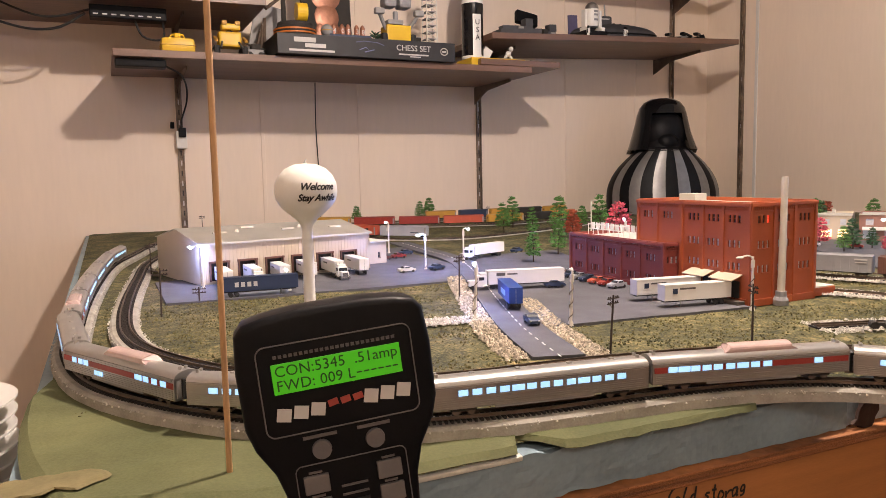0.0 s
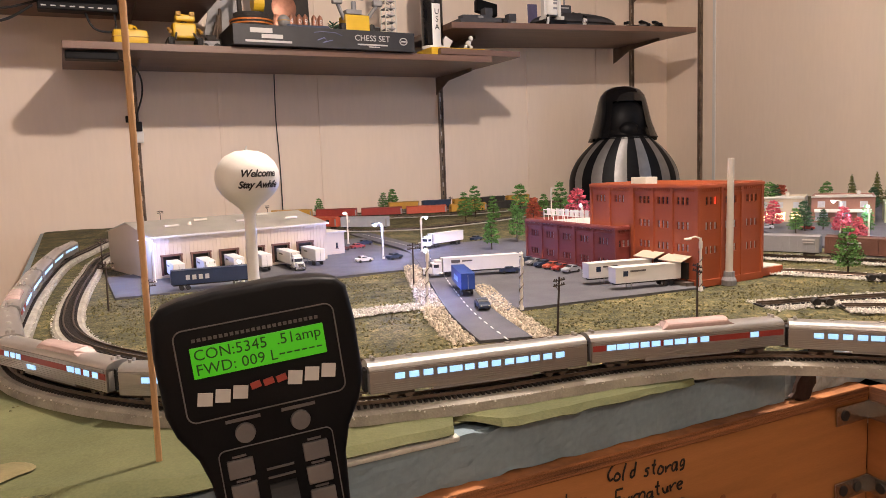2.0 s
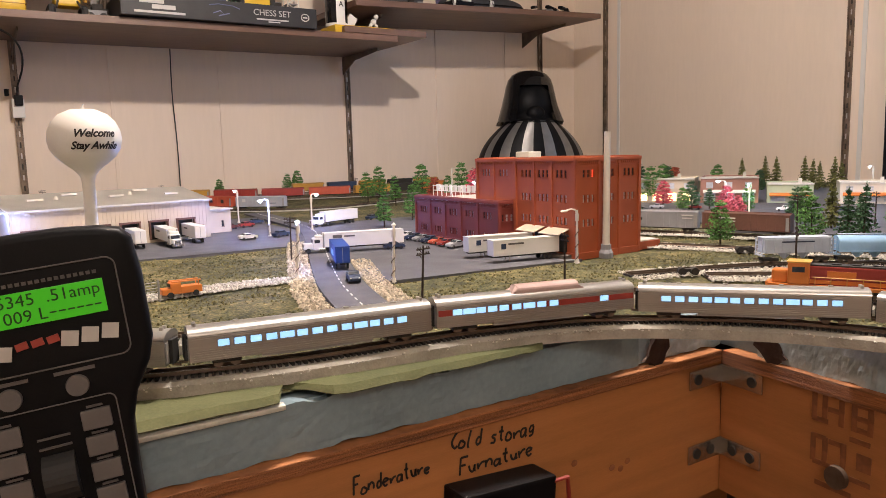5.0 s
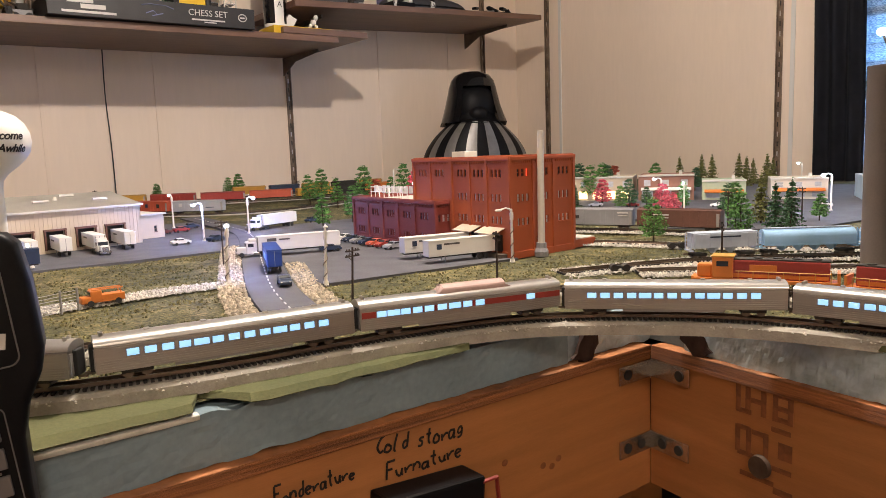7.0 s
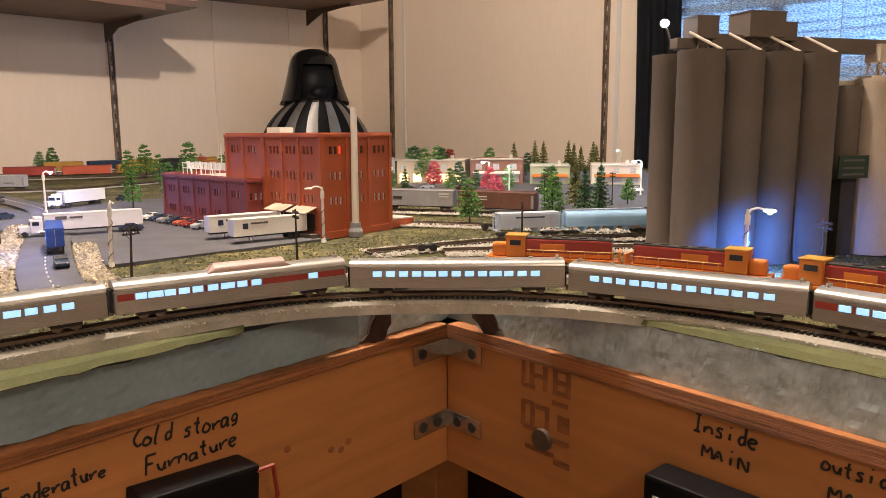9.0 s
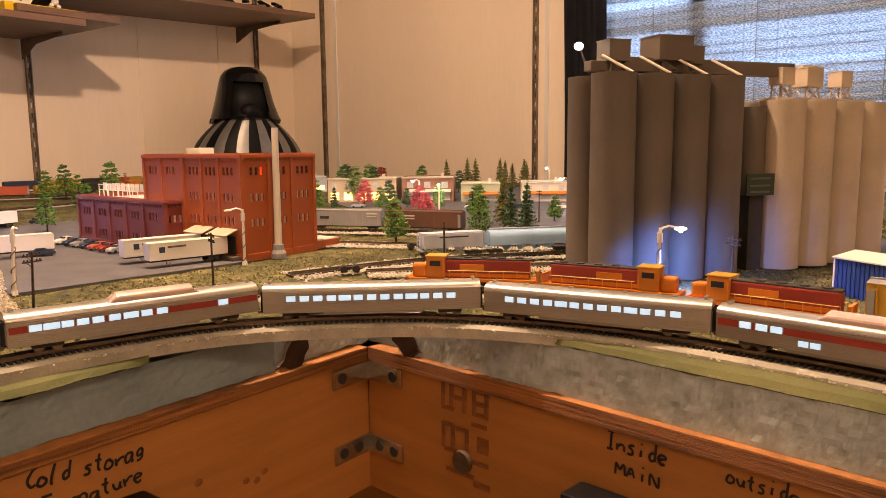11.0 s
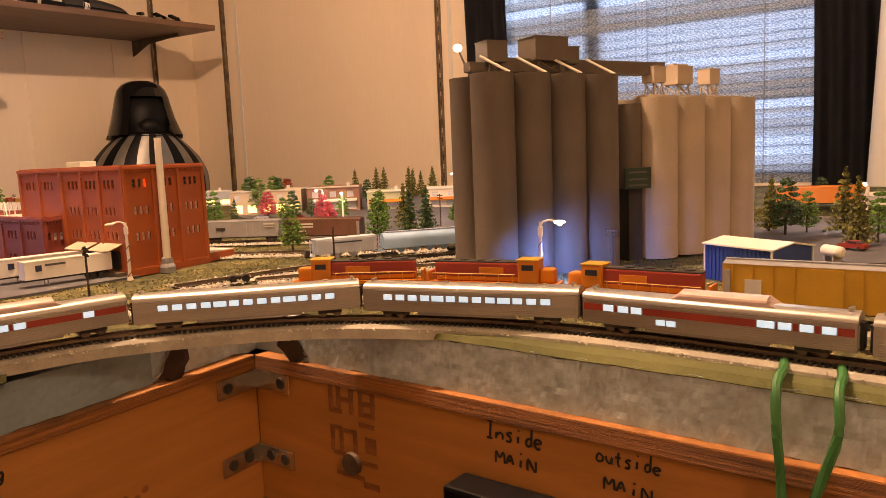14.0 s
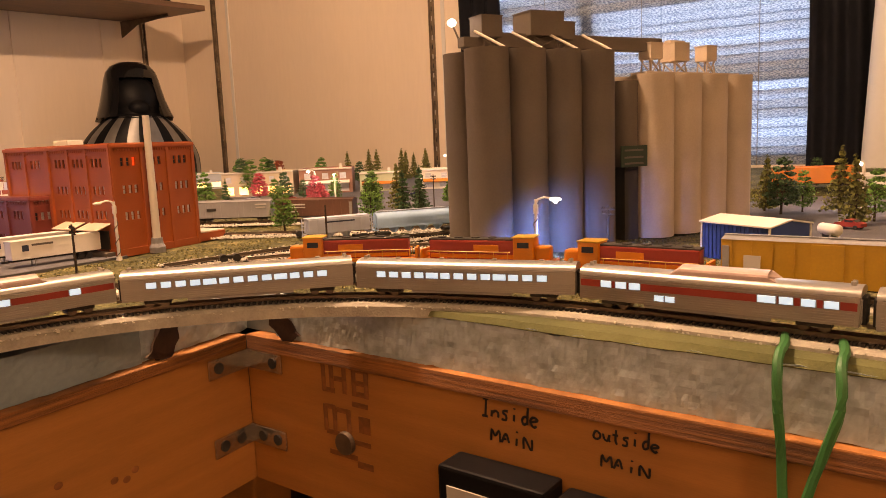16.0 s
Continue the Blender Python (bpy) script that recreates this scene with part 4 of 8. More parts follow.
    for k in range(10):
        r = d * (0.215 + 0.0125 * k) - w * 0.35
        part("sign_block", box(B(), (r.x, r.y, H2 + 0.010), (0.0016, 0.0075, 0.010 if k % 4 else 0.0085)), M_WHITE, st, "white rooftop sign piece")
    for k in range(3):
        r = d * (0.23 + 0.03 * k) + w * 0.3
        part("prop", rod(B(), (r.x, r.y, H2 - 0.006), (r.x + 0.004, r.y + 0.012, H2 + 0.016), 0.0007, n=6), M_WHITE, st)
    # loading dock with two awnings on the tall block
    nrm = Vector((-d.y, d.x, 0))
    for s in (0.030, 0.076):
        c = d * s
        ang = u + 90
        aw = part("awning", box(B(), (0.008, 0, -0.002), (0.018, 0.038, 0.0012), pose(0, 0, 0, 0, 20, 0), 0.0003), M_CREAM, st, "cream sloping dock awning", m=pose(c.x, c.y, 0.0345, 0, 0, ang))
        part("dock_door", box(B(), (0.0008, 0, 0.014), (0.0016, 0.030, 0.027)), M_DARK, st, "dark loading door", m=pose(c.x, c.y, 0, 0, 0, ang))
    part("dock", box(B(), (0.006, 0, 0.003), (0.012, 0.10, 0.006)), M_CONCD, st, "grey loading dock", m=pose(*(d * 0.055), 0, 0, u + 90))
    part("side_dock", box(B(), (0.0, 0, 0.005), (0.05, 0.045, 0.010), bev=0.0006), M_BRICK, st, "low brick platform with a pale top", m=pose(0.135, 0.035, 0, 0, 0, 3))
    part("dock_top", box(B(), (0.0, 0, 0.0108), (0.048, 0.043, 0.0012)), M_ROOFC, st, m=pose(0.135, 0.035, 0, 0, 0, 3))
    return st


brick_store()
ch = thing("chimney", "slender white chimney on a grey base beside the brick warehouse", "chimney", pose(0.698, 0.606, G, 1.5, -1.0, 0))
part("base", lathe(B(), [(0.0085, 0), (0.0085, 0.006), (0.0065, 0.010), (0.006, 0.016)], 12), M_GREY, ch, "grey moulded base")
part("shaft", rod(B(), (0, 0, 0.012), (0, 0, 0.147), 0.0043, 0.0036, 16), M_IVORY, ch, smooth=True)


# ---- cream depot ----
def depot():
    a, b = Vector((0.118, 1.125, 0)), Vector((0.402, 1.19, 0))
    ang = math.degrees(math.atan2(b.y - a.y, b.x - a.x))
    L, H = (b - a).length, 0.063
    dp = thing("freight_depot", "cream metal-sided model depot with loading doors and a low ridged roof", "building", pose(a.x, a.y, G, 0, 0, ang))
    doors = [(x, 0.006, x + 0.026, 0.033) for x in (0.016, 0.060, 0.104, 0.148, 0.192, 0.236)]
    D = 0.20
    part("wall", wall_mesh(L, H, doors, 0.003), M_CREAM, dp)
    for x0, z0, x1, z1 in doors:
        # panel closes the doorway, its dark colour standing in for the shade inside
        dr = part("loading_door", box(B(), ((x0 + x1) / 2, 0.006, (z0 + z1) / 2), (x1 - x0 + 0.002, 0.002, z1 - z0 + 0.002)), M_DARK, dp, "dark panel for the shaded inside of an open loading door")
        part("dock_seal", box(B(), ((x0 + x1) / 2, -0.0012, z1 + 0.0015), (x1 - x0 + 0.006, 0.003, 0.003)), M_BROWN, dr)
        for x in (x0 - 0.0012, x1 + 0.0012):
            part("dock_seal", box(B(), (x, -0.0012, (z0 + z1) / 2), (0.0024, 0.003, z1 - z0)), M_BROWN, dr)
    rib = None
    for k in range(int(L / 0.006)):
        x = 0.003 + k * 0.006
        hid = any(d[0] - 0.004 < x < d[2] + 0.004 for d in doors)
        z0 = 0.036 if hid else 0.0
        part("rib", box(B(), (x, -0.0003, (z0 + H) / 2), (0.0008, 0.0007, H - z0)), M_CREAM, dp)
    for x in (0.0015, L - 0.0015):
        ge = part("gable_wall", prism(B(), [(0, 0), (D, 0), (D, H), (D / 2, H + 0.017), (0, H)], -0.0015, 0.0015, pose(x, 0, 0) @ Matrix(((0, 0, 1, 0), (1, 0, 0, 0), (0, 1, 0, 0), (0, 0, 0, 1)))), M_CREAM, dp)
    part("back_wall", box(B(), (L / 2, D, H / 2), (L, 0.003, H)), M_CREAM, dp)
    for y0, y1, z0, z1 in ((-0.004, D / 2, H, H + 0.0185), (D / 2, D + 0.004, H + 0.0185, H)):
        bm = B()
        vs = [bm.verts.new(p) for p in ((-0.003, y0, z0), (L + 0.003, y0, z0), (L + 0.003, y1, z1), (-0.003, y1, z1))]
        bm.faces.new(vs)
        bmesh.ops.solidify(bm, geom=bm.faces[:], thickness=0.0015)
        part("roof", bm, M_ROOFC, dp, "pale low-pitched roof")
    part("eave", box(B(), (L / 2, -0.004, H - 0.001), (L + 0.006, 0.002, 0.003)), M_ROOFC, dp)
    for x, y in ((0.05, 0.05), (0.105, 0.075), (0.165, 0.05), (0.215, 0.08), (0.25, 0.045)):
        z = H + 0.0185 * y / (D / 2)
        part("roof_vent", box(B(), (x, y, z + 0.002), (0.022, 0.005, 0.003), bev=0.0006), M_IVORY, dp)
    for x, y in ((0.08, 0.055), (0.19, 0.06)):
        z = H + 0.0185 * y / (D / 2)
        part("roof_stack", lathe(B(), [(0.0035, 0), (0.0025, 0.003), (0.002, 0.005)], 10, (x, y, z)), M_IVORY, dp)
    # small office at the end
    of = part("office", wall_mesh(0.062, 0.040, [(0.014, 0.012, 0.019, 0.022), (0.044, 0.012, 0.049, 0.022)], 0.003), M_CREAM, dp, "small cream office wing", m=pose(L + 0.001, 0.045, 0))
    part("office_side", box(B(), (L + 0.0625, 0.085, 0.020), (0.003, 0.076, 0.040)), M_CREAM, dp)
    part("office_roof", box(B(), (L + 0.033, 0.085, 0.0412), (0.066, 0.088, 0.0024), bev=0.0005), M_ROOFC, dp)
    for x in (0.014, 0.044):
        window_unit(dp, pose(L + 0.001 + x, 0.045, 0.012), 0.005, 0.010, M_GLASS, M_BROWN)
    return dp


depot()


# ---- grain elevators ----
def elevator(cx, cy, ang, n, rows, r, H, material, label, heads):
    el = thing("grain_elevator", label, "silo", pose(cx, cy, G, 0, 0, ang))
    for j in range(rows):
        for i in range(n):
            x, y = (i + 0.5) * 2 * r, j * 2 * r + r
            part("silo", lathe(B(), [(r * 1.01, 0), (r * 1.01, 0.004), (r, 0.005), (r, H - 0.003), (r * 1.015, H - 0.002), (r * 1.015, H), (r * 0.9, H), (r * 0.9, H - 0.0015), (0, H - 0.0015)], 28, (x, y, 0)), material, el, smooth=True)
    for j in range(rows - 1):
        for i in range(n - 1):
            part("infill", box(B(), ((i + 1) * 2 * r, (j + 1) * 2 * r, (H - 0.004) / 2), (r * 0.7, r * 0.7, H - 0.004)), material, el)
    for x, y, z, sx, sy, sz in heads:
        hd = part("headhouse", box(B(), (x, y, H + z + sz / 2), (sx, sy, sz), bev=0.0006), material, el, "boxy machinery house on legs")
        part("rim", box(B(), (x, y, H + z + sz), (sx + 0.001, sy + 0.001, 0.001)), material, hd)
        if z > 0.004:
            for ex in (-1, 1):
                for ey in (-1, 1):
                    part("strut", rod(B(), (x + ex * sx * 0.42, y + ey * sy * 0.42, H), (x + ex * sx * 0.30, y + ey * sy * 0.35, H + z), 0.0009, n=5), material, hd)
                part("brace", rod(B(), (x - ex * sx * 0.4, y - sy * 0.42, H + 0.001), (x + ex * sx * 0.4, y - sy * 0.42, H + z), 0.0007, n=5), material, hd)
                part("brace", rod(B(), (x + ex * sx * 0.42, y - sy * 0.42, H + 0.001), (x + ex * sx * 0.42, y + sy * 0.42, H + z), 0.0007, n=5), material, hd)
    return el


R1 = 0.0198
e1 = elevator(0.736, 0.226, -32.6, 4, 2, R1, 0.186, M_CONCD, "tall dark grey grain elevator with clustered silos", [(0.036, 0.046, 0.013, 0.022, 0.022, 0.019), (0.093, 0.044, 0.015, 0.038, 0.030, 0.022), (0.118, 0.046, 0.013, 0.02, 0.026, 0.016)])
part("conveyor", box(B(), (0.143, 0.044, 0.197), (0.200, 0.014, 0.013), bev=0.0005), M_CONCD, e1, "long conveyor gallery over the silos")
part("conveyor", box(B(), (0.045, 0.048, 0.195), (0.070, 0.012, 0.009), bev=0.0005), M_CONCD, e1)
for x in (0.03, 0.07, 0.11, 0.15):
    part("truss_brace", rod(B(), (x - 0.015, 0.032, 0.203), (x + 0.004, 0.012, 0.187), 0.0012, n=6), M_IVORY, e1, "pale sloping brace")
part("ladder", box(B(), (0.164, 0.030, 0.09), (0.003, 0.002, 0.17)), M_STEEL, e1)
part("sign_board", box(B(), (0.184, 0.014, 0.085), (0.034, 0.0015, 0.021), bev=0.0004), mat("dark_green_sign", (0.01, 0.035, 0.022), 0.5), e1, "dark green sign with pale print")
for z in (0.091, 0.084, 0.078):
    part("sign_bar", box(B(), (0.183, 0.0128, z), (0.024, 0.0006, 0.0018)), M_PRINTD, e1)
# dark box added below the sign in place of the shadow there
part("shade_block", box(B(), (0.188, 0.032, 0.037), (0.018, 0.020, 0.074), bev=0.0006), M_DARK, e1, "dark block standing in for the shadow between the silo groups")
e2 = elevator(0.9138, 0.1223, -27.5, 4, 2, 0.0215, 0.1665, M_CONC, "tall beige grain elevator with a row of silos", [(0.028, 0.030, 0.016, 0.018, 0.017, 0.016), (0.070, 0.034, 0.015, 0.024, 0.020, 0.019), (0.116, 0.030, 0.016, 0.017, 0.016, 0.016)])
part("silo", lathe(B(), [(0.013, 0), (0.013, 0.160), (0.012, 0.160), (0, 0.159)], 20, (-0.010, 0.03, 0)), M_CONCD, e2, smooth=True)
part("top_walk", box(B(), (0.085, 0.030, 0.1680), (0.15, 0.022, 0.003), bev=0.0005), M_CONC, e2)
part("vent_roof", box(B(), (0.070, 0.034, 0.2020), (0.024, 0.008, 0.003), bev=0.0005), M_CONC, e2, "low ridge vent")
# blue metal shed
sh = thing("metal_shed", "small blue metal shed with a white low gable roof", "shed", pose(0.817, 0.058, G, 0, 0, -123))
part("wall", prism(B(), [(0, 0), (0.068, 0), (0.068, 0.030), (0, 0.030)], 0, 0.047, Matrix(((1, 0, 0, 0), (0, 0, 1, 0), (0, 1, 0, 0), (0, 0, 0, 1)))), M_BLUE, sh)
part("gable", prism(B(), [(0, 0), (0.047, 0), (0.0235, 0.004)], 0, 0.068, Matrix(((0, 0, 1, 0), (1, 0, 0, 0), (0, 1, 0, 0.030), (0, 0, 0, 1)))), M_BLUE, sh)
for k in range(16):
    part("wall_rib", box(B(), (0.003 + 0.0041 * k, -0.0003, 0.015), (0.0008, 0.0007, 0.029)), M_BLUE, sh)
for x, y in ((0.0682, -0.0002), (0.0682, 0.0472), (-0.0002, -0.0002)):
    part("corner_trim", box(B(), (x, y, 0.015), (0.0014, 0.0014, 0.030)), M_WHITE, sh)
for q in (-1, 1):
    bm = box(B(), (0.034, 0.0235 + q * 0.0125, 0.0328), (0.072, 0.0262, 0.0012), pose(0, 0, 0, -q * 9.7, 0, 0))
    part("roof", bm, M_WHITE, sh, "white roof sheet")


# ---- rolling stock ----
class Line:
    def __init__(self, pts):
        self.p = spline(pts, 0.004)

    def near(self, x, y):
        return min(range(len(self.p)), key=lambda k: (self.p[k].x - x) ** 2 + (self.p[k].y - y) ** 2) * 0.004

    def at(self, s):
        k = s / 0.004
        i = max(0, min(int(k), len(self.p) - 2))
        return self.p[i].lerp(self.p[i + 1], k - i)

    def seat(self, s, wheelbase, flip=False):
        """Pose of a car whose middle is s along the line, its trucks on the rails."""
        a, b = self.at(s - wheelbase / 2), self.at(s + wheelbase / 2)
        if flip:
            a, b = b, a
        c, d = (a + b) / 2, b - a
        return pose(c.x, c.y, c.z, 0, 0, math.degrees(math.atan2(d.y, d.x)))


outer, inner = Line(OUTER), Line(INNER)


def truck_frame(parent, x, material=None, axles=2):
    tk = part("bogie", box(B(), (x, 0, 0.0042), (0.016 if axles == 2 else 0.022, 0.0125, 0.0028), bev=0.0006), material or M_DARK, parent)
    for k in range(axles):
        dx = x + (k - (axles - 1) / 2) * 0.0095
        part("wheelset", rod(B(), (dx, -0.0048, 0.0029), (dx, 0.0048, 0.0029), 0.0029, n=14), M_STEEL, tk)
    return tk


def hull(L, W, z0, zs, crown, n=8):
    """Cross-section of a coach with a rounded roof, swept along x."""
    prof = [(-W / 2, z0), (-W / 2, zs)] + [(-W / 2 * math.cos(math.pi * k / n), zs + crown * math.sin(math.pi * k / n)) for k in range(1, n)] + [(W / 2, zs), (W / 2, z0)]
    bm = B()
    a = [bm.verts.new((-L / 2, y, z)) for y, z in prof]
    b = [bm.verts.new((L / 2, y, z)) for y, z in prof]
    m = len(prof)
    for k in range(m):
        bm.faces.new((a[k], b[k], b[(k + 1) % m], a[(k + 1) % m]))
    bm.faces.new(list(reversed(a)))
    bm.faces.new(b)
    bmesh.ops.recalc_face_normals(bm, faces=bm.faces)
    return bm


CL, CW = 0.1435, 0.0188


def coach(kind, label):
    """A fluted silver passenger car on two trucks. kind: coach, dome, lounge or baggage."""
    c = thing("passenger_car", label, "rail car", group="silver passenger train")
    body = part("body", hull(CL, CW, 0.0055, 0.0195, 0.0004), M_SILVER, c, smooth=False)
    part("roof", hull(CL + 0.0006, CW - 0.0004, 0.0198, 0.0200, 0.0042), M_ROOFS, c, "pale ribbed silver roof", smooth=True)
    for s in (-1, 1):
        y = s * (CW / 2 + 0.0002)
        for k in range(5):
            part("flute", box(B(), (0, y, 0.0066 + k * 0.00125), (CL - 0.004, 0.0005, 0.0006)), M_SILVER, body)
        for k in range(2):
            part("flute", box(B(), (0, y, 0.0180 + k * 0.0011), (CL - 0.004, 0.0005, 0.0005)), M_SILVER, body)
        if kind in ("dome", "lounge"):
            part("red_band", box(B(), (0.0, y, 0.0150), (CL - 0.002, 0.0004, 0.0038)), M_REDP, body, "dark red window band")
        if kind == "baggage":
            for x in (-0.045, 0.02):
                part("baggage_door", box(B(), (x, y, 0.0120), (0.016, 0.0006, 0.0122), bev=0.0002), M_SILVER, body)
                part("door_pane", box(B(), (x, y + s * 0.0002, 0.0155), (0.0035, 0.0005, 0.003)), M_GLASS, body)
            xs, w, lit = (-0.062, -0.02, -0.012, -0.004, 0.055), 0.0035, M_GLASS
        elif kind == "lounge":
            xs, w, lit = (-0.060, -0.050, -0.040, -0.031, 0.038, 0.046, 0.055), 0.0062, M_WINLIT
        elif kind == "dome":
            xs, w, lit = (-0.048, -0.010, -0.001, 0.008, 0.017, 0.026, 0.034, 0.042, 0.050, 0.058), 0.0062, M_WINLIT
        else:
            xs, w, lit = tuple(-0.052 + 0.0088 * k for k in range(13)), 0.0060, M_WINLIT
        for k, x in enumerate(xs):
            ww = w * (1.35 if k % 5 == 3 and kind != "baggage" else 1)
            wd = part("window", box(B(), (x * 1.0, y + s * 0.0002, 0.0151), (ww, 0.0007, 0.0036), bev=0.0002), lit, body)
            part("window_frame", box(B(), (x, y, 0.0151), (ww + 0.0012, 0.0005, 0.0048)), M_GRAYT, wd)
        if kind == "lounge":
            for x in (0.018, 0.024):
                part("window", box(B(), (x, y + s * 0.0002, 0.0098), (0.005, 0.0007, 0.003)), M_WINLIT, body)
        part("skirt", box(B(), (0, s * (CW / 2 - 0.0012), 0.0048), (CL * 0.46, 0.0008, 0.0022)), M_GRAYT, c)
    if kind in ("dome", "lounge"):
        bm = hull(0.056, 0.0130, 0.0225, 0.0250, 0.0030, 8)
        for v in bm.verts:
            if v.co.z > 0.0235:
                v.co.x *= 0.80
        part("dome_window", bm, M_DOME, c, "pale rose dome glazing", m=pose(-0.008, 0, 0))
    else:
        for x in (-0.05, -0.02, 0.015, 0.045):
            part("roof_vent", box(B(), (x, 0, 0.0243), (0.003, 0.003, 0.0014), bev=0.0004), M_ROOFS, c)
    for x in (-CL / 2 + 0.004, CL / 2 - 0.004):
        for y in (-0.002, 0.002):
            part("roof_vent", rod(B(), (x, y, 0.0236), (x, y, 0.0258), 0.0012, n=8), M_ROOFS, c)
    for s in (-1, 1):
        truck_frame(c, s * CL * 0.36)
        part("diaphragm", box(B(), (s * (CL / 2 + 0.001), 0, 0.0125), (0.0025, 0.0085, 0.0135), bev=0.0006), M_RUBBER, c)
        part("coupler", box(B(), (s * (CL / 2 + 0.0025), 0, 0.0048), (0.005, 0.0016, 0.0016)), M_STEEL, c)
        part("end_door", box(B(), (s * (CL / 2 + 0.0002), 0.0062, 0.0125), (0.0006, 0.003, 0.011)), M_GRAYT, c)
    return c


M_DOME = mat("pale_rose_dome", (0.52, 0.38, 0.35), 0.25, 0, 60, 0.1, 0.0, 500)
kinds = {"coach": "silver fluted passenger coach with glowing blue-white windows", "dome": "silver dome car with a dark red window band",
         "lounge": "silver lounge car with red band and low dome", "baggage": "plain silver baggage car with sliding doors"}
first = {}
s_gap = outer.near(0.545, 0.225)
order = ["coach", "lounge", "coach", "baggage", "baggage"]         # towards the head of the train
order_back = ["coach", "dome", "coach", "coach", "lounge", "coach", "dome", "coach", "coach", "coach", "coach"]
for i, k in list(enumerate(order)) + [(-1 - j, k) for j, k in enumerate(order_back)]:
    s = s_gap + (i + 0.5) * (CL + 0.007)
    if s < 0.12:
        continue
    m = outer.seat(s, CL * 0.72, flip=True)
    if k not in first:
        first[k] = coach(k, kinds[k])
        first[k].matrix_basis = m
    else:
        copy_thing(first[k], m)
s_head = s_gap + len(order) * (CL + 0.007)


def steam_engine(m):
    e = thing("steam_locomotive", "small black steam locomotive with a round boiler", "locomotive", m)
    part("boiler", rod(B(), (-0.024, 0, 0.0145), (0.034, 0, 0.0145), 0.0066, 0.0060, 20), M_LOCO, e, smooth=True)
    part("smokebox", rod(B(), (0.034, 0, 0.0145), (0.041, 0, 0.0145), 0.0062, n=20), M_GRAYT, e)
    part("cab", box(B(), (-0.032, 0, 0.0155), (0.017, 0.0175, 0.0165), bev=0.0008), M_LOCO, e)
    part("cab_roof", box(B(), (-0.032, 0, 0.0242), (0.021, 0.0185, 0.0014), bev=0.0005), M_LOCO, e)
    part("running_board", box(B(), (0.006, 0, 0.0088), (0.074, 0.0165, 0.0012)), M_LOCO, e)
    part("chimney", rod(B(), (0.034, 0, 0.020), (0.034, 0, 0.0265), 0.0017, 0.0021, 12), M_BROWN, e)
    part("bell", rod(B(), (0.026, 0, 0.020), (0.026, 0, 0.0245), 0.0012, n=10), M_OCHRE, e)
    for x in (-0.012, 0.008):
        part("dome", lathe(B(), [(0.0036, 0), (0.0034, 0.003), (0.002, 0.0046), (0, 0.005)], 12, (x, 0, 0.0195)), M_LOCO, e)
    for s in (-1, 1):
        for x in (-0.016, -0.002, 0.012):
            part("driving_wheel", rod(B(), (x, s * 0.0042, 0.0052), (x, s * 0.0058, 0.0052), 0.0052, n=18), M_STEEL, e)
        part("cylinder", rod(B(), (0.026, s * 0.0068, 0.0062), (0.036, s * 0.0068, 0.0062), 0.0026, n=12), M_LOCO, e)
        part("side_rod", box(B(), (0.002, s * 0.0064, 0.0046), (0.034, 0.0006, 0.0010)), M_CHROME, e)
    part("pilot", box(B(), (0.044, 0, 0.0040), (0.007, 0.013, 0.004), bev=0.001), M_LOCO, e)
    truck_frame(e, 0.032)
    return e


def tender(m):
    t = thing("tender", "black coal tender lettered with a white number", "tender", m)
    part("tank", box(B(), (0, 0, 0.0135), (0.052, 0.0172, 0.0150), bev=0.001), M_LOCO, t)
    bm = box(B(), (0.006, 0, 0.0220), (0.034, 0.0145, 0.0040), bev=0.0014)
    part("coal", bm, M_RUBBER, t, "heap of black coal")
    for s in (-1, 1):
        truck_frame(t, s * 0.016)
    for s, rz in ((-1, 0), (1, 180)):
        lettering("number", "212", 0.0075, M_PRINT, pose(0, s * 0.0087, 0.0135, 90, 0, rz), t, 0.0001)
    return t


tender(outer.seat(s_head + 0.034, 0.03))
steam_engine(outer.seat(s_head + 0.108, 0.04))


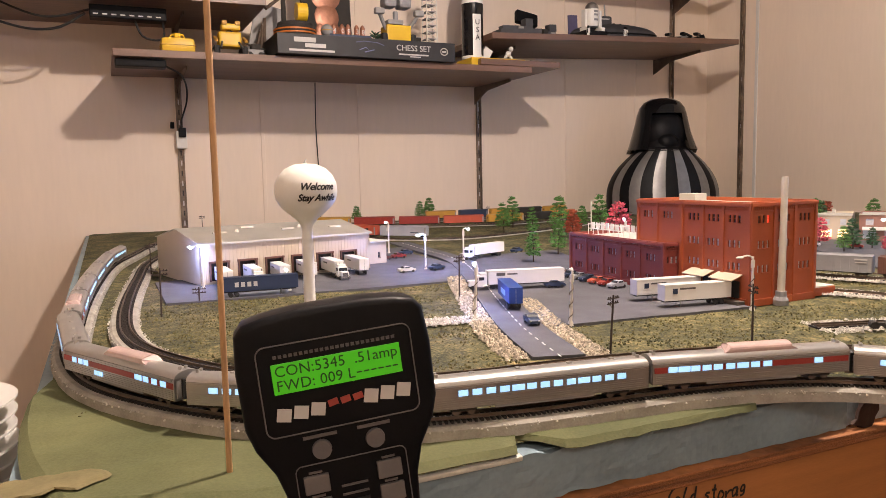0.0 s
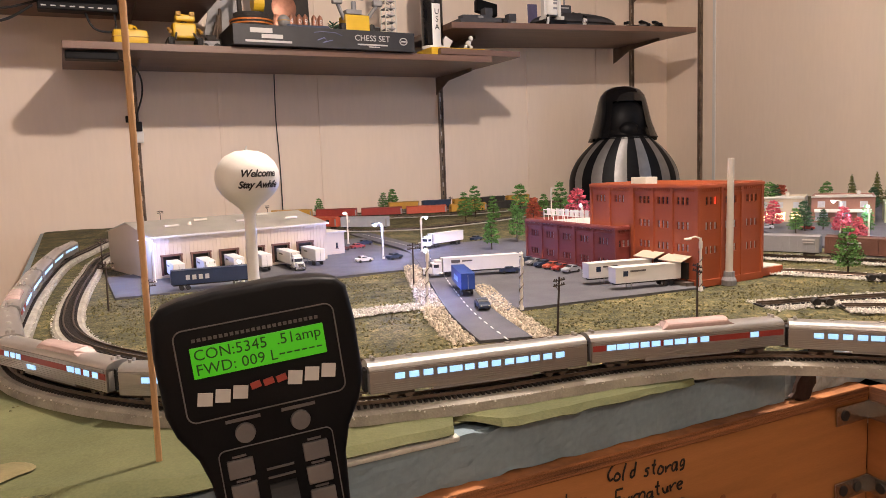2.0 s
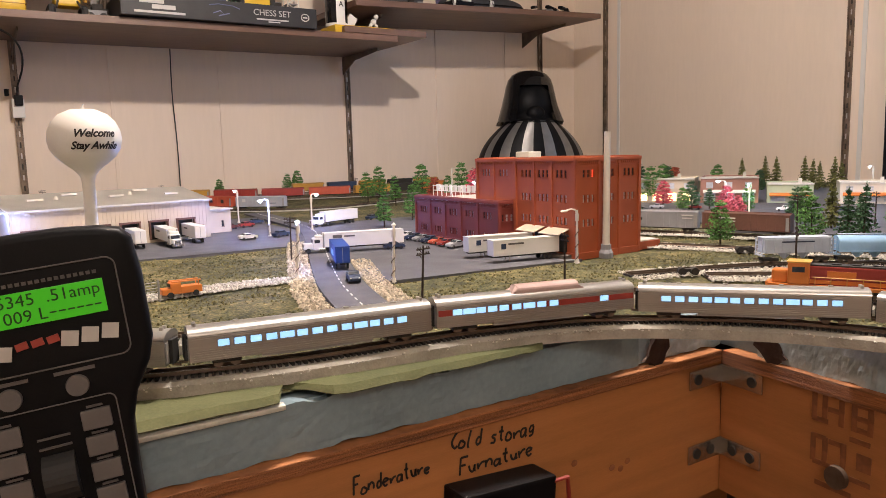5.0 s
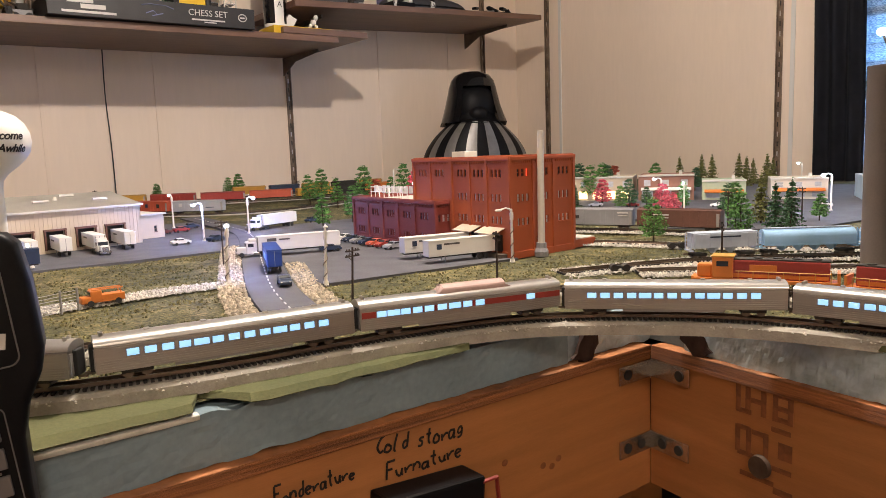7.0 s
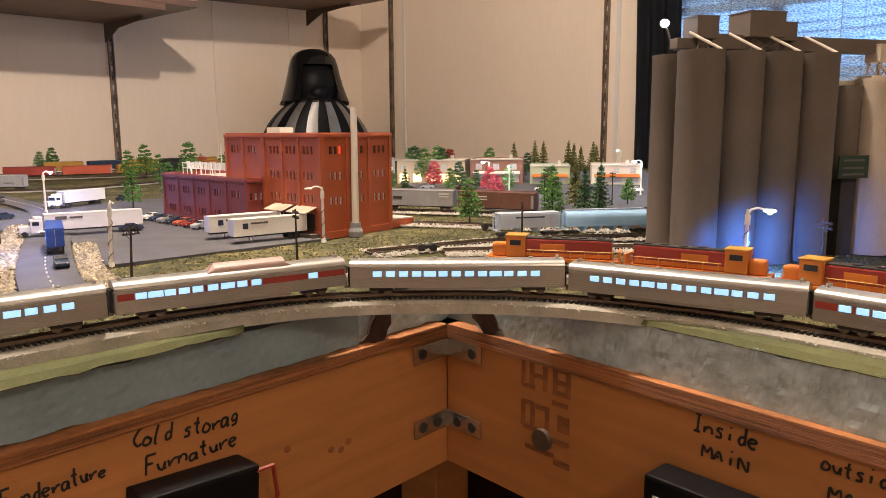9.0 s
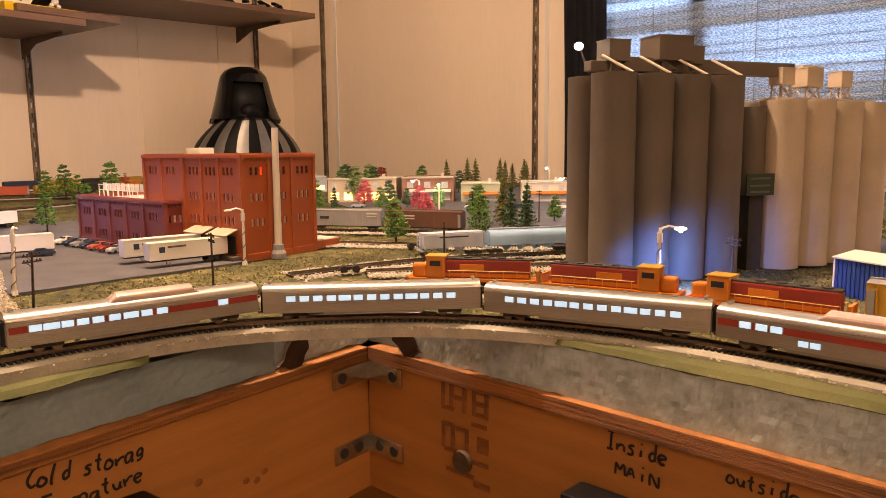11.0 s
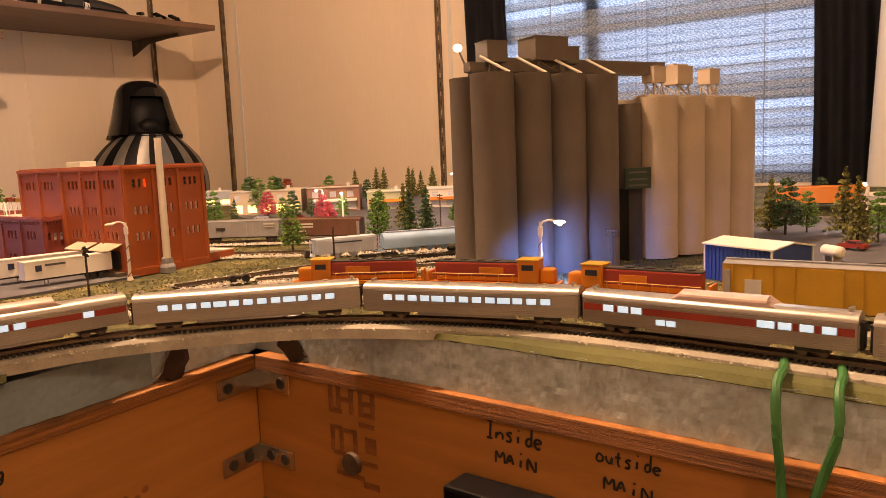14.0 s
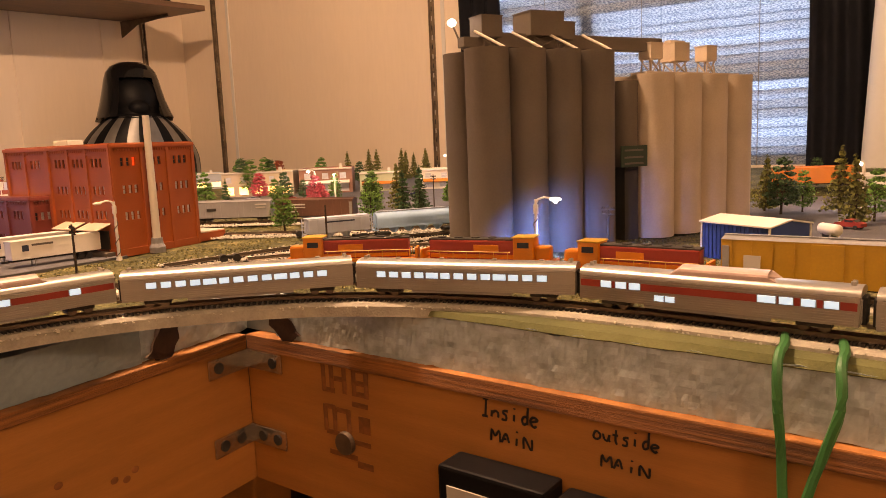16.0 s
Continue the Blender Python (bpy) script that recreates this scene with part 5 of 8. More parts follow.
def diesel(m):
    d = thing("diesel_locomotive", "red and orange diesel locomotive with a dark roof", "locomotive", m, "freight diesels")
    part("frame", box(B(), (0, 0, 0.0072), (0.106, 0.0175, 0.0026), bev=0.0004), M_ORANGE, d, "orange frame and walkway")
    part("hood", box(B(), (-0.012, 0, 0.0160), (0.070, 0.0110, 0.0150), bev=0.0010), M_REDP, d)
    part("hood_roof", box(B(), (-0.012, 0, 0.0240), (0.071, 0.0100, 0.0014), bev=0.0005), M_DARK, d, "dark roof")
    for k in range(4):
        part("fan", rod(B(), (-0.038 + k * 0.014, 0, 0.0246), (-0.038 + k * 0.014, 0, 0.0256), 0.0036, n=12), M_DARK, d)
    part("cab", box(B(), (0.030, 0, 0.0172), (0.016, 0.0170, 0.0172), bev=0.0012), M_ORANGE, d)
    part("cab_roof", box(B(), (0.030, 0, 0.0262), (0.0175, 0.0175, 0.0012), bev=0.0005), M_OCHRE, d, "yellow cab roof")
    for s in (-1, 1):
        part("cab_window", box(B(), (0.030, s * 0.0086, 0.0205), (0.009, 0.0004, 0.0042)), M_GLASS, d)
        part("hood_band", box(B(), (-0.012, s * 0.0056, 0.0112), (0.068, 0.0004, 0.0030)), M_ORANGE, d)
        part("side_mark", box(B(), (0.000, s * 0.0057, 0.0175), (0.020, 0.0004, 0.0050), bev=0.0001), M_ORANGE, d, "orange lettering block")
        rl = part("handrail", rod(B(), (-0.048, s * 0.0086, 0.0150), (0.020, s * 0.0086, 0.0150), 0.0004, n=5), M_OCHRE, d)
        for k in range(7):
            part("stanchion", rod(B(), (-0.048 + k * 0.011, s * 0.0086, 0.0085), (-0.048 + k * 0.011, s * 0.0086, 0.0150), 0.0003, n=4), M_OCHRE, rl)
    part("nose", box(B(), (0.044, 0, 0.0140), (0.012, 0.0115, 0.0110), bev=0.002), M_ORANGE, d)
    part("end_steps", box(B(), (0.053, 0, 0.0062), (0.002, 0.0165, 0.0060)), M_ORANGE, d)
    part("end_steps", box(B(), (-0.053, 0, 0.0100), (0.002, 0.0165, 0.0120)), M_ORANGE, d)
    part("fuel_tank", box(B(), (0, 0, 0.0045), (0.024, 0.0130, 0.0040), bev=0.001), M_DARK, d)
    for s in (-1, 1):
        truck_frame(d, s * 0.033, axles=3)
    return d


def boxcar(m, material, label, L=0.096, H=0.0225, roof=None, marks=(), group="", ribs=10, line=None):
    b = thing("boxcar", label, "rail car", m, group)
    part("body", box(B(), (0, 0, 0.006 + H / 2), (L, 0.0178, H), bev=0.0004), material, b)
    part("roof", prism(B(), [(-0.0092, 0), (0.0092, 0), (0, 0.0018)], -L / 2, L / 2, Matrix(((0, 0, 1, 0), (1, 0, 0, 0), (0, 1, 0, 0.006 + H), (0, 0, 0, 1)))), roof or material, b)
    part("roof_walk", box(B(), (0, 0, 0.0082 + H), (L, 0.0030, 0.0006)), roof or material, b)
    for s in (-1, 1):
        for k in range(ribs):
            x = -L / 2 + (k + 0.5) * L / ribs
            if abs(x) < 0.010:
                continue
            part("rib", box(B(), (x, s * 0.0091, 0.006 + H / 2), (0.0008, 0.0006, H - 0.002)), material, b)
        dr = part("sliding_door", box(B(), (0, s * 0.0092, 0.0062 + H / 2), (0.0175, 0.0009, H - 0.0025), bev=0.0002), material, b)
        part("door_track", box(B(), (0.004, s * 0.0095, 0.0068), (0.034, 0.0006, 0.0007)), material, dr)
        part("ladder", box(B(), (L / 2 - 0.003, s * 0.0093, 0.006 + H * 0.45), (0.004, 0.0005, H * 0.8)), M_GRAYT, b)
        for x, z, w, h, mm in marks:
            part("printed_mark", box(B(), (x * s, s * 0.00955, z), (w, 0.0004, h), bev=0.0001), mm, b, "small printed lettering")
        if line:
            part("stripe", box(B(), (0, s * 0.00948, 0.0185), (L * 0.98, 0.0003, 0.0014)), line, b)
        truck_frame(b, s * (L / 2 - 0.014))
    part("brake_wheel", rod(B(), (-L / 2 - 0.0012, 0, 0.018), (-L / 2 - 0.0004, 0, 0.018), 0.0028, n=12), M_STEEL, b)
    part("underframe", box(B(), (0, 0, 0.0052), (L * 0.98, 0.008, 0.0016)), M_DARK, b)
    for s in (-1, 1):
        part("coupler", box(B(), (s * (L / 2 + 0.0022), 0, 0.0048), (0.005, 0.0016, 0.0016)), M_STEEL, b)
    return b


s0 = inner.near(0.612, 0.342)
sd = s0 + 0.054
for k in range(3):
    diesel(inner.seat(sd + k * 0.1125, 0.06, flip=(k != 1)))
sc = sd + 3 * 0.1125 - 0.054
boxcar(inner.seat(sc + 0.064, 0.09, True), M_OCHRE, "ochre yellow boxcar with dark and pale marks", 0.122, 0.0265, M_GREY, ((-0.045, 0.026, 0.010, 0.005, M_NAVY), (0.042, 0.018, 0.010, 0.010, M_PRINT)))
boxcar(inner.seat(sc + 0.183, 0.07, True), M_MAROON, "dark maroon freight car with a pale stripe", 0.098, 0.021, M_MAROON, ((0.03, 0.017, 0.014, 0.002, M_PRINT),), line=M_PRINT)
boxcar(inner.seat(sc + 0.302, 0.09, True), M_IVORY, "white refrigerator car with red stripes and a red shield", 0.122, 0.0265, M_IVORY, ((0.034, 0.0185, 0.014, 0.011, M_REDP), (-0.03, 0.024, 0.03, 0.002, M_REDP)), line=M_REDP)
boxcar(inner.seat(sc + 0.421, 0.07, True), M_BROWN, "red-brown boxcar with white lettering", 0.098, 0.0225, M_BROWN, ((0.03, 0.0185, 0.018, 0.002, M_PRINT), (-0.03, 0.0185, 0.018, 0.002, M_PRINT)))


def hopper(m, material, label, L, H, cyl):
    h = thing("hopper_car", label, "rail car", m, "covered hoppers")
    if cyl:
        part("body", hull(L * 0.94, 0.0185, 0.0115, 0.020, 0.0075), material, h, smooth=True)
        part("roof_walk", box(B(), (0, 0, 0.0285), (L * 0.9, 0.0045, 0.0008)), M_PALEB, h)
        for s in (-1, 1):
            part("side_sill", box(B(), (0, s * 0.0090, 0.0115), (L * 0.94, 0.0014, 0.0016)), material, h)
    else:
        part("body", box(B(), (0, 0, 0.0185), (L * 0.92, 0.0175, 0.0150), bev=0.0008), material, h)
        part("roof", box(B(), (0, 0, 0.0265), (L * 0.94, 0.0165, 0.0014), bev=0.0005), M_PALEB, h)
        for s in (-1, 1):
            for k in range(9):
                part("rib", box(B(), (-L * 0.43 + k * L * 0.1075, s * 0.0090, 0.0185), (0.0008, 0.0008, 0.0145)), material, h)
            part("printed_mark", box(B(), (0.0, s * 0.0093, 0.0225), (L * 0.45, 0.0004, 0.0014)), M_NAVY, h)
    for k in range(4 if cyl else 2):
        x = (k - (1.5 if cyl else 0.5)) * L * (0.17 if cyl else 0.26)
        part("chute", lathe(B(), [(0.0016, 0), (0.0075, 0.0075)], 4, (x, 0, 0.0045), sx=1.2, sy=1.0), material, h)
    for s in (-1, 1):
        truck_frame(h, s * (L / 2 - 0.011))
        part("end_platform", box(B(), (s * L * 0.475, 0, 0.0085), (L * 0.05, 0.0165, 0.0012)), material, h)
        for y in (-0.0075, 0.0075):
            part("corner_post", box(B(), (s * L * 0.49, y, 0.017), (0.0010, 0.0010, 0.018)), material, h)
        for k in range(4):
            part("rung", rod(B(), (s * L * 0.492, -0.0078, 0.011 + k * 0.004), (s * L * 0.492, 0.0078, 0.011 + k * 0.004), 0.0003, n=4), M_PALEB, h)
        part("coupler", box(B(), (s * (L / 2 + 0.002), 0, 0.0048), (0.005, 0.0016, 0.0016)), M_STEEL, h)
    return h


# sidings behind the corner, with waiting freight cars
SIDE1 = [(0.62, 0.50, 1.004), (0.70, 0.470, 1.005), (0.752, 0.443, 1.006), (0.815, 0.402, 1.006), (0.88, 0.349, 1.006), (0.96, 0.275, 1.006), (1.03, 0.20, 1.006), (1.10, 0.08, 1.006)]
SIDE2 = [(0.80, 1.02, 1.006), (0.87, 0.84, 1.006), (0.915, 0.738, 1.006), (0.962, 0.63, 1.006), (0.983, 0.54, 1.006), (1.02, 0.42, 1.006), (1.09, 0.30, 1.006)]
SIDE3 = [(0.77, 0.70, 1.005), (0.825, 0.615, 1.005), (0.862, 0.53, 1.005), (0.90, 0.45, 1.005), (0.97, 0.36, 1.005), (1.05, 0.27, 1.005)]
SIDE4 = [(0.67, 0.445, 1.005), (0.74, 0.385, 1.005), (0.81, 0.315, 1.005), (0.86, 0.26, 1.005)]
never = lambda p: False
for pts, lab in ((SIDE1, "siding with covered hoppers"), (SIDE2, "siding with waiting boxcars"), (SIDE3, "empty siding on pale ballast"), (SIDE4, "short spur on pale ballast")):
    track(pts, lab, 0.005, never, M_BALL, 0.013)
bal = []
for pts in (SIDE1, SIDE2, SIDE3, SIDE4):
    bal += [(x, y, z - 0.0045) for x, y, z in along(pts, 6500, 0.0, 0.055, None)]
scatter("siding_ballast", bal, 0.0012, M_BALL, "pale crushed stone spread over the sidings", "ballast", 9)
l1, l2 = Line(SIDE1), Line(SIDE2)
h0 = l1.near(0.752, 0.443)
hopper(l1.seat(h0 + 0.036, 0.05), M_PALEB, "short pale blue-grey covered hopper car", 0.074, 0.02, False)
hopper(l1.seat(h0 + 0.126, 0.07), M_LBLUE, "light blue rounded covered hopper car", 0.100, 0.02, True)
hopper(l1.seat(h0 + 0.230, 0.07), M_LBLUE, "light blue rounded covered hopper car", 0.100, 0.02, True)
hopper(l1.seat(h0 + 0.334, 0.07), M_LBLUE, "light blue rounded covered hopper car", 0.100, 0.02, True)
b0 = l2.near(0.905, 0.765)
boxcar(l2.seat(b0 - 0.062, 0.07), M_BROWN, "dark brown boxcar with a small white diamond", 0.090, 0.0215, M_BROWN, ((0.034, 0.019, 0.005, 0.005, M_PRINT),), "boxcars on the siding")
boxcar(l2.seat(b0 + 0.050, 0.07), M_GREY, "grey boxcar with small white lettering", 0.112, 0.0225, M_GREY, ((-0.042, 0.024, 0.016, 0.002, M_PRINT), (-0.042, 0.020, 0.014, 0.0014, M_PRINT), (0.03, 0.018, 0.014, 0.004, M_DARK)), "boxcars on the siding")
boxcar(l2.seat(b0 + 0.172, 0.07), M_BROWN, "brown boxcar with a white emblem", 0.118, 0.0225, M_BROWN, ((0.024, 0.022, 0.024, 0.002, M_PRINT), (0.026, 0.018, 0.028, 0.0016, M_PRINT), (0.03, 0.012, 0.012, 0.0016, M_PRINT)), "boxcars on the siding")
for x, y in ((0.665, 0.463), (0.77, 0.39), (0.84, 0.52)):
    bp = thing("bumper_stop", "small black wheel stop at the siding's end", "buffer stop", pose(x, y, G + 0.001, 0, 0, -38))
    for k in (-1, 1):
        part("wheel", rod(B(), (k * 0.006, -0.005, 0.004), (k * 0.006, 0.005, 0.004), 0.0038, n=14), M_DARK, bp)
    part("beam", box(B(), (0, 0, 0.005), (0.018, 0.005, 0.003), bev=0.0006), M_DARK, bp)

# back tracks with freight trains along the far wall
BACK1 = [(0.33, 2.16, 1.010), (0.50, 1.92, 1.008), (0.62, 1.72, 1.006), (0.76, 1.62, 1.006), (0.95, 1.66, 1.006), (1.20, 1.78, 1.006), (1.60, 2.0, 1.006)]
BACK2 = [(0.33, 2.27, 1.012), (0.55, 2.20, 1.010), (0.85, 2.05, 1.008), (1.15, 1.98, 1.008), (1.5, 2.10, 1.008), (1.8, 2.2, 1.008)]
BACK3 = [(0.50, 2.36, 1.010), (0.80, 2.28, 1.010), (1.15, 2.24, 1.010), (1.6, 2.3, 1.010)]
for pts, lab in ((BACK1, "yard track along the far wall"), (BACK2, "far main track along the wall"), (BACK3, "hindmost storage track")):
    track(pts, lab, 0.006, never, M_ROADBED, 0.013)
bl1, bl2, bl3 = Line(BACK1), Line(BACK2), Line(BACK3)
q = bl1.near(0.53, 1.86)
M_REDC = mat("orange_red_paint", (0.48, 0.09, 0.045), 0.5, 0, 50, 0.12, 0.05, 700)
M_GREYL = mat("light_grey_paint", (0.36, 0.37, 0.40), 0.5, 0, 50, 0.12, 0.05, 700)
boxcar(bl1.seat(q - 0.02, 0.07), M_BROWN, "brown boxcar behind the depot", 0.098)
boxcar(bl1.seat(q + 0.095, 0.08), M_REDC, "orange-red boxcar with a dark round emblem", 0.118, marks=((0.03, 0.0185, 0.022, 0.003, M_PRINT), (-0.032, 0.018, 0.009, 0.009, M_DARK), (0.002, 0.019, 0.008, 0.008, M_NAVY)))
boxcar(bl1.seat(q + 0.225, 0.08), M_GREYL, "light grey boxcar with a white disc", 0.122, marks=((0.04, 0.0205, 0.008, 0.007, M_PRINT), (-0.03, 0.014, 0.02, 0.0016, M_NAVY)))
for k, (mm, lab) in enumerate(((M_OCHRE, "yellow freight car by the wall"), (M_REDP, "red freight car by the wall"), (M_REDP, "bright red boxcar by the wall"), (M_REDC, "orange-red freight car by the wall"), (M_OCHRE, "ochre freight car by the wall"), (M_DARK, "black tank car body by the wall"), (M_ORANGE, "orange boxcar by the wall"))):
    boxcar(bl2.seat(bl2.near(0.62, 2.18) + k * 0.135, 0.08), mm, lab, 0.122, 0.0205, group="cars along the wall")
for k, (mm, lab) in enumerate(((M_OCHRE, "yellow caboose-like freight car"), (M_NAVY, "navy freight car by the wall"), (M_OCHRE, "yellow crane-like freight car"), (M_DARK, "black flat-topped freight car"), (M_OCHRE, "yellow freight car on storage track"))):
    boxcar(bl3.seat(bl3.near(1.02, 2.25) + k * 0.12, 0.08), mm, lab, 0.105, 0.022, group="cars on the storage track")


# ---- road vehicles ----
def wheels(parent, xs, w, r, name="wheel"):
    for x in xs:
        for s in (-1, 1):
            part(name, rod(B(), (x, s * (w - 0.0016), r), (x, s * w, r), r, n=12), M_RUBBER, parent)


def trailer(m, material, label, L=0.098, marks=(), legs=True, group="", shapes=None):
    t = thing("semi_trailer", label, "trailer", m, group)
    part("box", box(B(), (0, 0, 0.0165), (L, 0.0158, 0.0175), bev=0.0004), material, t)
    part("top_rail", box(B(), (0, 0, 0.0256), (L + 0.0004, 0.0162, 0.0008)), material, t)
    part("rear_door", box(B(), (L / 2 + 0.0003, 0, 0.0165), (0.0006, 0.0145, 0.0160), bev=0.0002), material, t)
    part("door_split", box(B(), (L / 2 + 0.0006, 0, 0.0165), (0.0003, 0.0005, 0.0160)), M_GRAYT, t)
    part("chassis", box(B(), (0, 0, 0.0066), (L * 0.96, 0.006, 0.0018)), M_DARK, t)
    wheels(t, (L / 2 - 0.012, L / 2 - 0.020), 0.0072, 0.0031)
    if legs:
        for s in (-1, 1):
            part("landing_leg", rod(B(), (-L / 2 + 0.022, s * 0.005, 0), (-L / 2 + 0.022, s * 0.005, 0.0068), 0.0006, n=6), M_GRAYT, t)
    for x, z, w, h, mm in marks:
        for s in (-1, 1):
            part("printed_mark", box(B(), (x, s * 0.0081, z), (w, 0.0004, h)), mm, t, "small printed lettering")
    return t


def tractor(m, material, label, group=""):
    t = thing("truck_tractor", label, "truck", m, group)
    part("cab", box(B(), (0, 0, 0.0115), (0.013, 0.0150, 0.0150), bev=0.0012), material, t)
    part("fairing", box(B(), (-0.002, 0, 0.0205), (0.009, 0.0135, 0.0040), bev=0.0014), material, t)
    part("bonnet", box(B(), (0.0120, 0, 0.0085), (0.012, 0.0115, 0.0080), bev=0.0014), material, t)
    part("grille", box(B(), (0.0182, 0, 0.0080), (0.0008, 0.0085, 0.0062)), M_CHROME, t)
    part("bumper", box(B(), (0.0186, 0, 0.0034), (0.0016, 0.0150, 0.0028), bev=0.0004), M_CHROME, t)
    part("windscreen", box(B(), (0.0064, 0, 0.0150), (0.0008, 0.0125, 0.0048)), M_GLASS, t)
    for s in (-1, 1):
        part("side_window", box(B(), (0.001, s * 0.0076, 0.0148), (0.007, 0.0004, 0.0042)), M_GLASS, t)
        part("exhaust", rod(B(), (-0.008, s * 0.0060, 0.006), (-0.008, s * 0.0060, 0.0250), 0.0006, n=6), M_CHROME, t)
        part("fuel_tank", rod(B(), (-0.010, s * 0.0062, 0.0045), (-0.002, s * 0.0062, 0.0045), 0.0020, n=10), M_CHROME, t)
        part("headlight", ball(B(), (0.0183, s * 0.0052, 0.0066), 0.0010, 8), M_PRINT, t)
    part("chassis", box(B(), (-0.013, 0, 0.0050), (0.026, 0.0055, 0.0018)), M_DARK, t)
    wheels(t, (0.0125, -0.0150, -0.0215), 0.0074, 0.0031)
    return t


def motor_car(m, material, label, group="parked cars"):
    c = thing("car", label, "car", m, group)
    bm = B()
    prof = [(-0.0140, 0.0025), (-0.0142, 0.0060), (-0.0125, 0.0068), (-0.0085, 0.0072), (-0.0055, 0.0098), (0.0020, 0.0100), (0.0062, 0.0073), (0.0130, 0.0062), (0.0142, 0.0048), (0.0142, 0.0025)]
    prism(bm, prof, -0.0056, 0.0056, Matrix(((1, 0, 0, 0), (0, 0, 1, 0), (0, 1, 0, 0), (0, 0, 0, 1))))
    part("body", bm, material, c)
    for s in (-1, 1):
        part("side_glass", box(B(), (-0.0018, s * 0.0057, 0.0084), (0.0085, 0.0004, 0.0018)), M_GLASS, c)
        part("headlight", box(B(), (0.0142, s * 0.0042, 0.0050), (0.0006, 0.0016, 0.0010)), M_PRINT, c)
    part("windscreen", box(B(), (0.0043, 0, 0.0088), (0.0038, 0.0096, 0.0006), pose(0, 0, 0, 0, 33, 0)), M_GLASS, c)
    part("rear_window", box(B(), (-0.0072, 0, 0.0087), (0.0034, 0.0096, 0.0006), pose(0, 0, 0, 0, -40, 0)), M_GLASS, c)
    wheels(c, (0.0088, -0.0088), 0.0059, 0.0022)
    return c


DA = math.degrees(math.atan2(1.19 - 1.125, 0.402 - 0.118))
dd = Vector((math.cos(radians(DA)), math.sin(radians(DA)), 0))
dn = Vector((dd.y, -dd.x, 0))
P0 = Vector((0.118, 1.125, G + 0.002))
for k, s in enumerate((0.029, 0.073, 0.117, 0.161, 0.205, 0.249)):
    tl = 0.075 if k in (4, 5) else 0.065
    dv = Vector((math.cos(radians(DA - 102)), math.sin(radians(DA - 102)), 0))
    c = P0 + dd * s + dv * (tl / 2 + 0.003)
    trailer(pose(c.x, c.y, c.z, 0, 0, DA - 102), M_WHITE, "white semi-trailer backed up to a depot door", tl, ((-0.012, 0.020, 0.018, 0.0022, M_PRINTD),), k != 4, "trailers at the depot")
    if k in (1, 4):
        q = c + dv * (tl / 2 + 0.010)
        tractor(pose(q.x, q.y, q.z, 0, 0, DA - 102), M_WHITE, "white truck tractor coupled to a trailer", "depot tractors")
t = trailer(pose(0.178, 0.992, G + 0.002, 0, 0, 176), M_NAVY, "long navy blue container trailer with pale block lettering", 0.100, legs=True)
for x, w in ((-0.030, 0.006), (-0.022, 0.006), (-0.014, 0.006), (-0.006, 0.006)):
    for s in (-1, 1):
        part("printed_mark", box(B(), (-x - 0.040 * 0, s * 0.0081, 0.0165), (w - 0.001, 0.0004, 0.0062), bev=0.0001), M_PRINT, t, "pale block lettering")
# on the road
t = trailer(pose(0.423, 0.752, G + 0.003, 0, 0, -110), M_BLUE, "bright blue semi-trailer on the road", 0.080, ((0.0, 0.016, 0.03, 0.006, M_LBLUE),), False)
motor_car(pose(0.387, 0.645, G + 0.003, 0, 0, -108), M_NAVY, "dark grey-blue car driving on the road", "cars on the road")
trailer(pose(0.508, 0.858, G + 0.002, 0, 0, -14), M_WHITE, "long white semi-trailer turning into the yard", 0.106, ((-0.036, 0.021, 0.012, 0.004, M_PRINTD), (-0.02, 0.021, 0.014, 0.002, M_PRINTD)), False)
tractor(pose(0.449, 0.874, G + 0.003, 0, 0, 166), M_WHITE, "white truck tractor pulling a trailer")
trailer(pose(0.645, 1.222, G + 0.002, 0, 0, 22), M_WHITE, "white semi-trailer on the far road", 0.085, (), False)
tractor(pose(0.594, 1.198, G + 0.003, 0, 0, 200), M_WHITE, "white truck tractor on the far road")
# at the brick store's dock
for x, y, rz, lab in ((0.606, 0.646, -10, "white semi-trailer with a dark star mark at the brick dock"), (0.606, 0.694, -10, "white semi-trailer with a blue mark at the brick dock")):
    trailer(pose(x, y, G + 0.002, 0, 0, rz), M_WHITE, lab, 0.086, ((-0.030, 0.0185, 0.006, 0.006, M_NAVY), (-0.014, 0.021, 0.020, 0.0020, M_PRINTD)), True, "trailers at the brick dock")
for x, y, rz, mm, lab in ((0.432, 1.098, 5, M_WHITE, "white car parked in the depot yard"), (0.486, 1.100, 20, M_NAVY, "dark blue car in the depot yard"), (0.497, 1.300, 10, M_REDP, "red car by the depot office"), (0.532, 1.352, 5, M_NAVY, "dark car behind the depot"), (0.462, 1.285, 8, M_MAROON, "small maroon car by the depot office"), (0.733, 1.262, 25, M_NAVY, "dark car on the far grass"), (0.545, 0.842, -20, M_NAVY, "dark car behind the long trailer")):
    motor_car(pose(x, y, G + 0.002, 0, 0, rz), mm, lab)
for k, (mm, nm) in enumerate(((M_WHITE, "white"), (M_NAVY, "dark blue"), (M_GREY, "grey"), (M_NAVY, "navy"), (M_REDC, "orange-red"), (M_REDP, "red"), (M_GREYL, "silver"))):
    motor_car(pose(0.619 - 0.0012 * k, 0.935 - 0.0235 * k, G + 0.002, 0, 0, 190), mm, nm + " car parked along the brick wing", "cars along the brick wing")
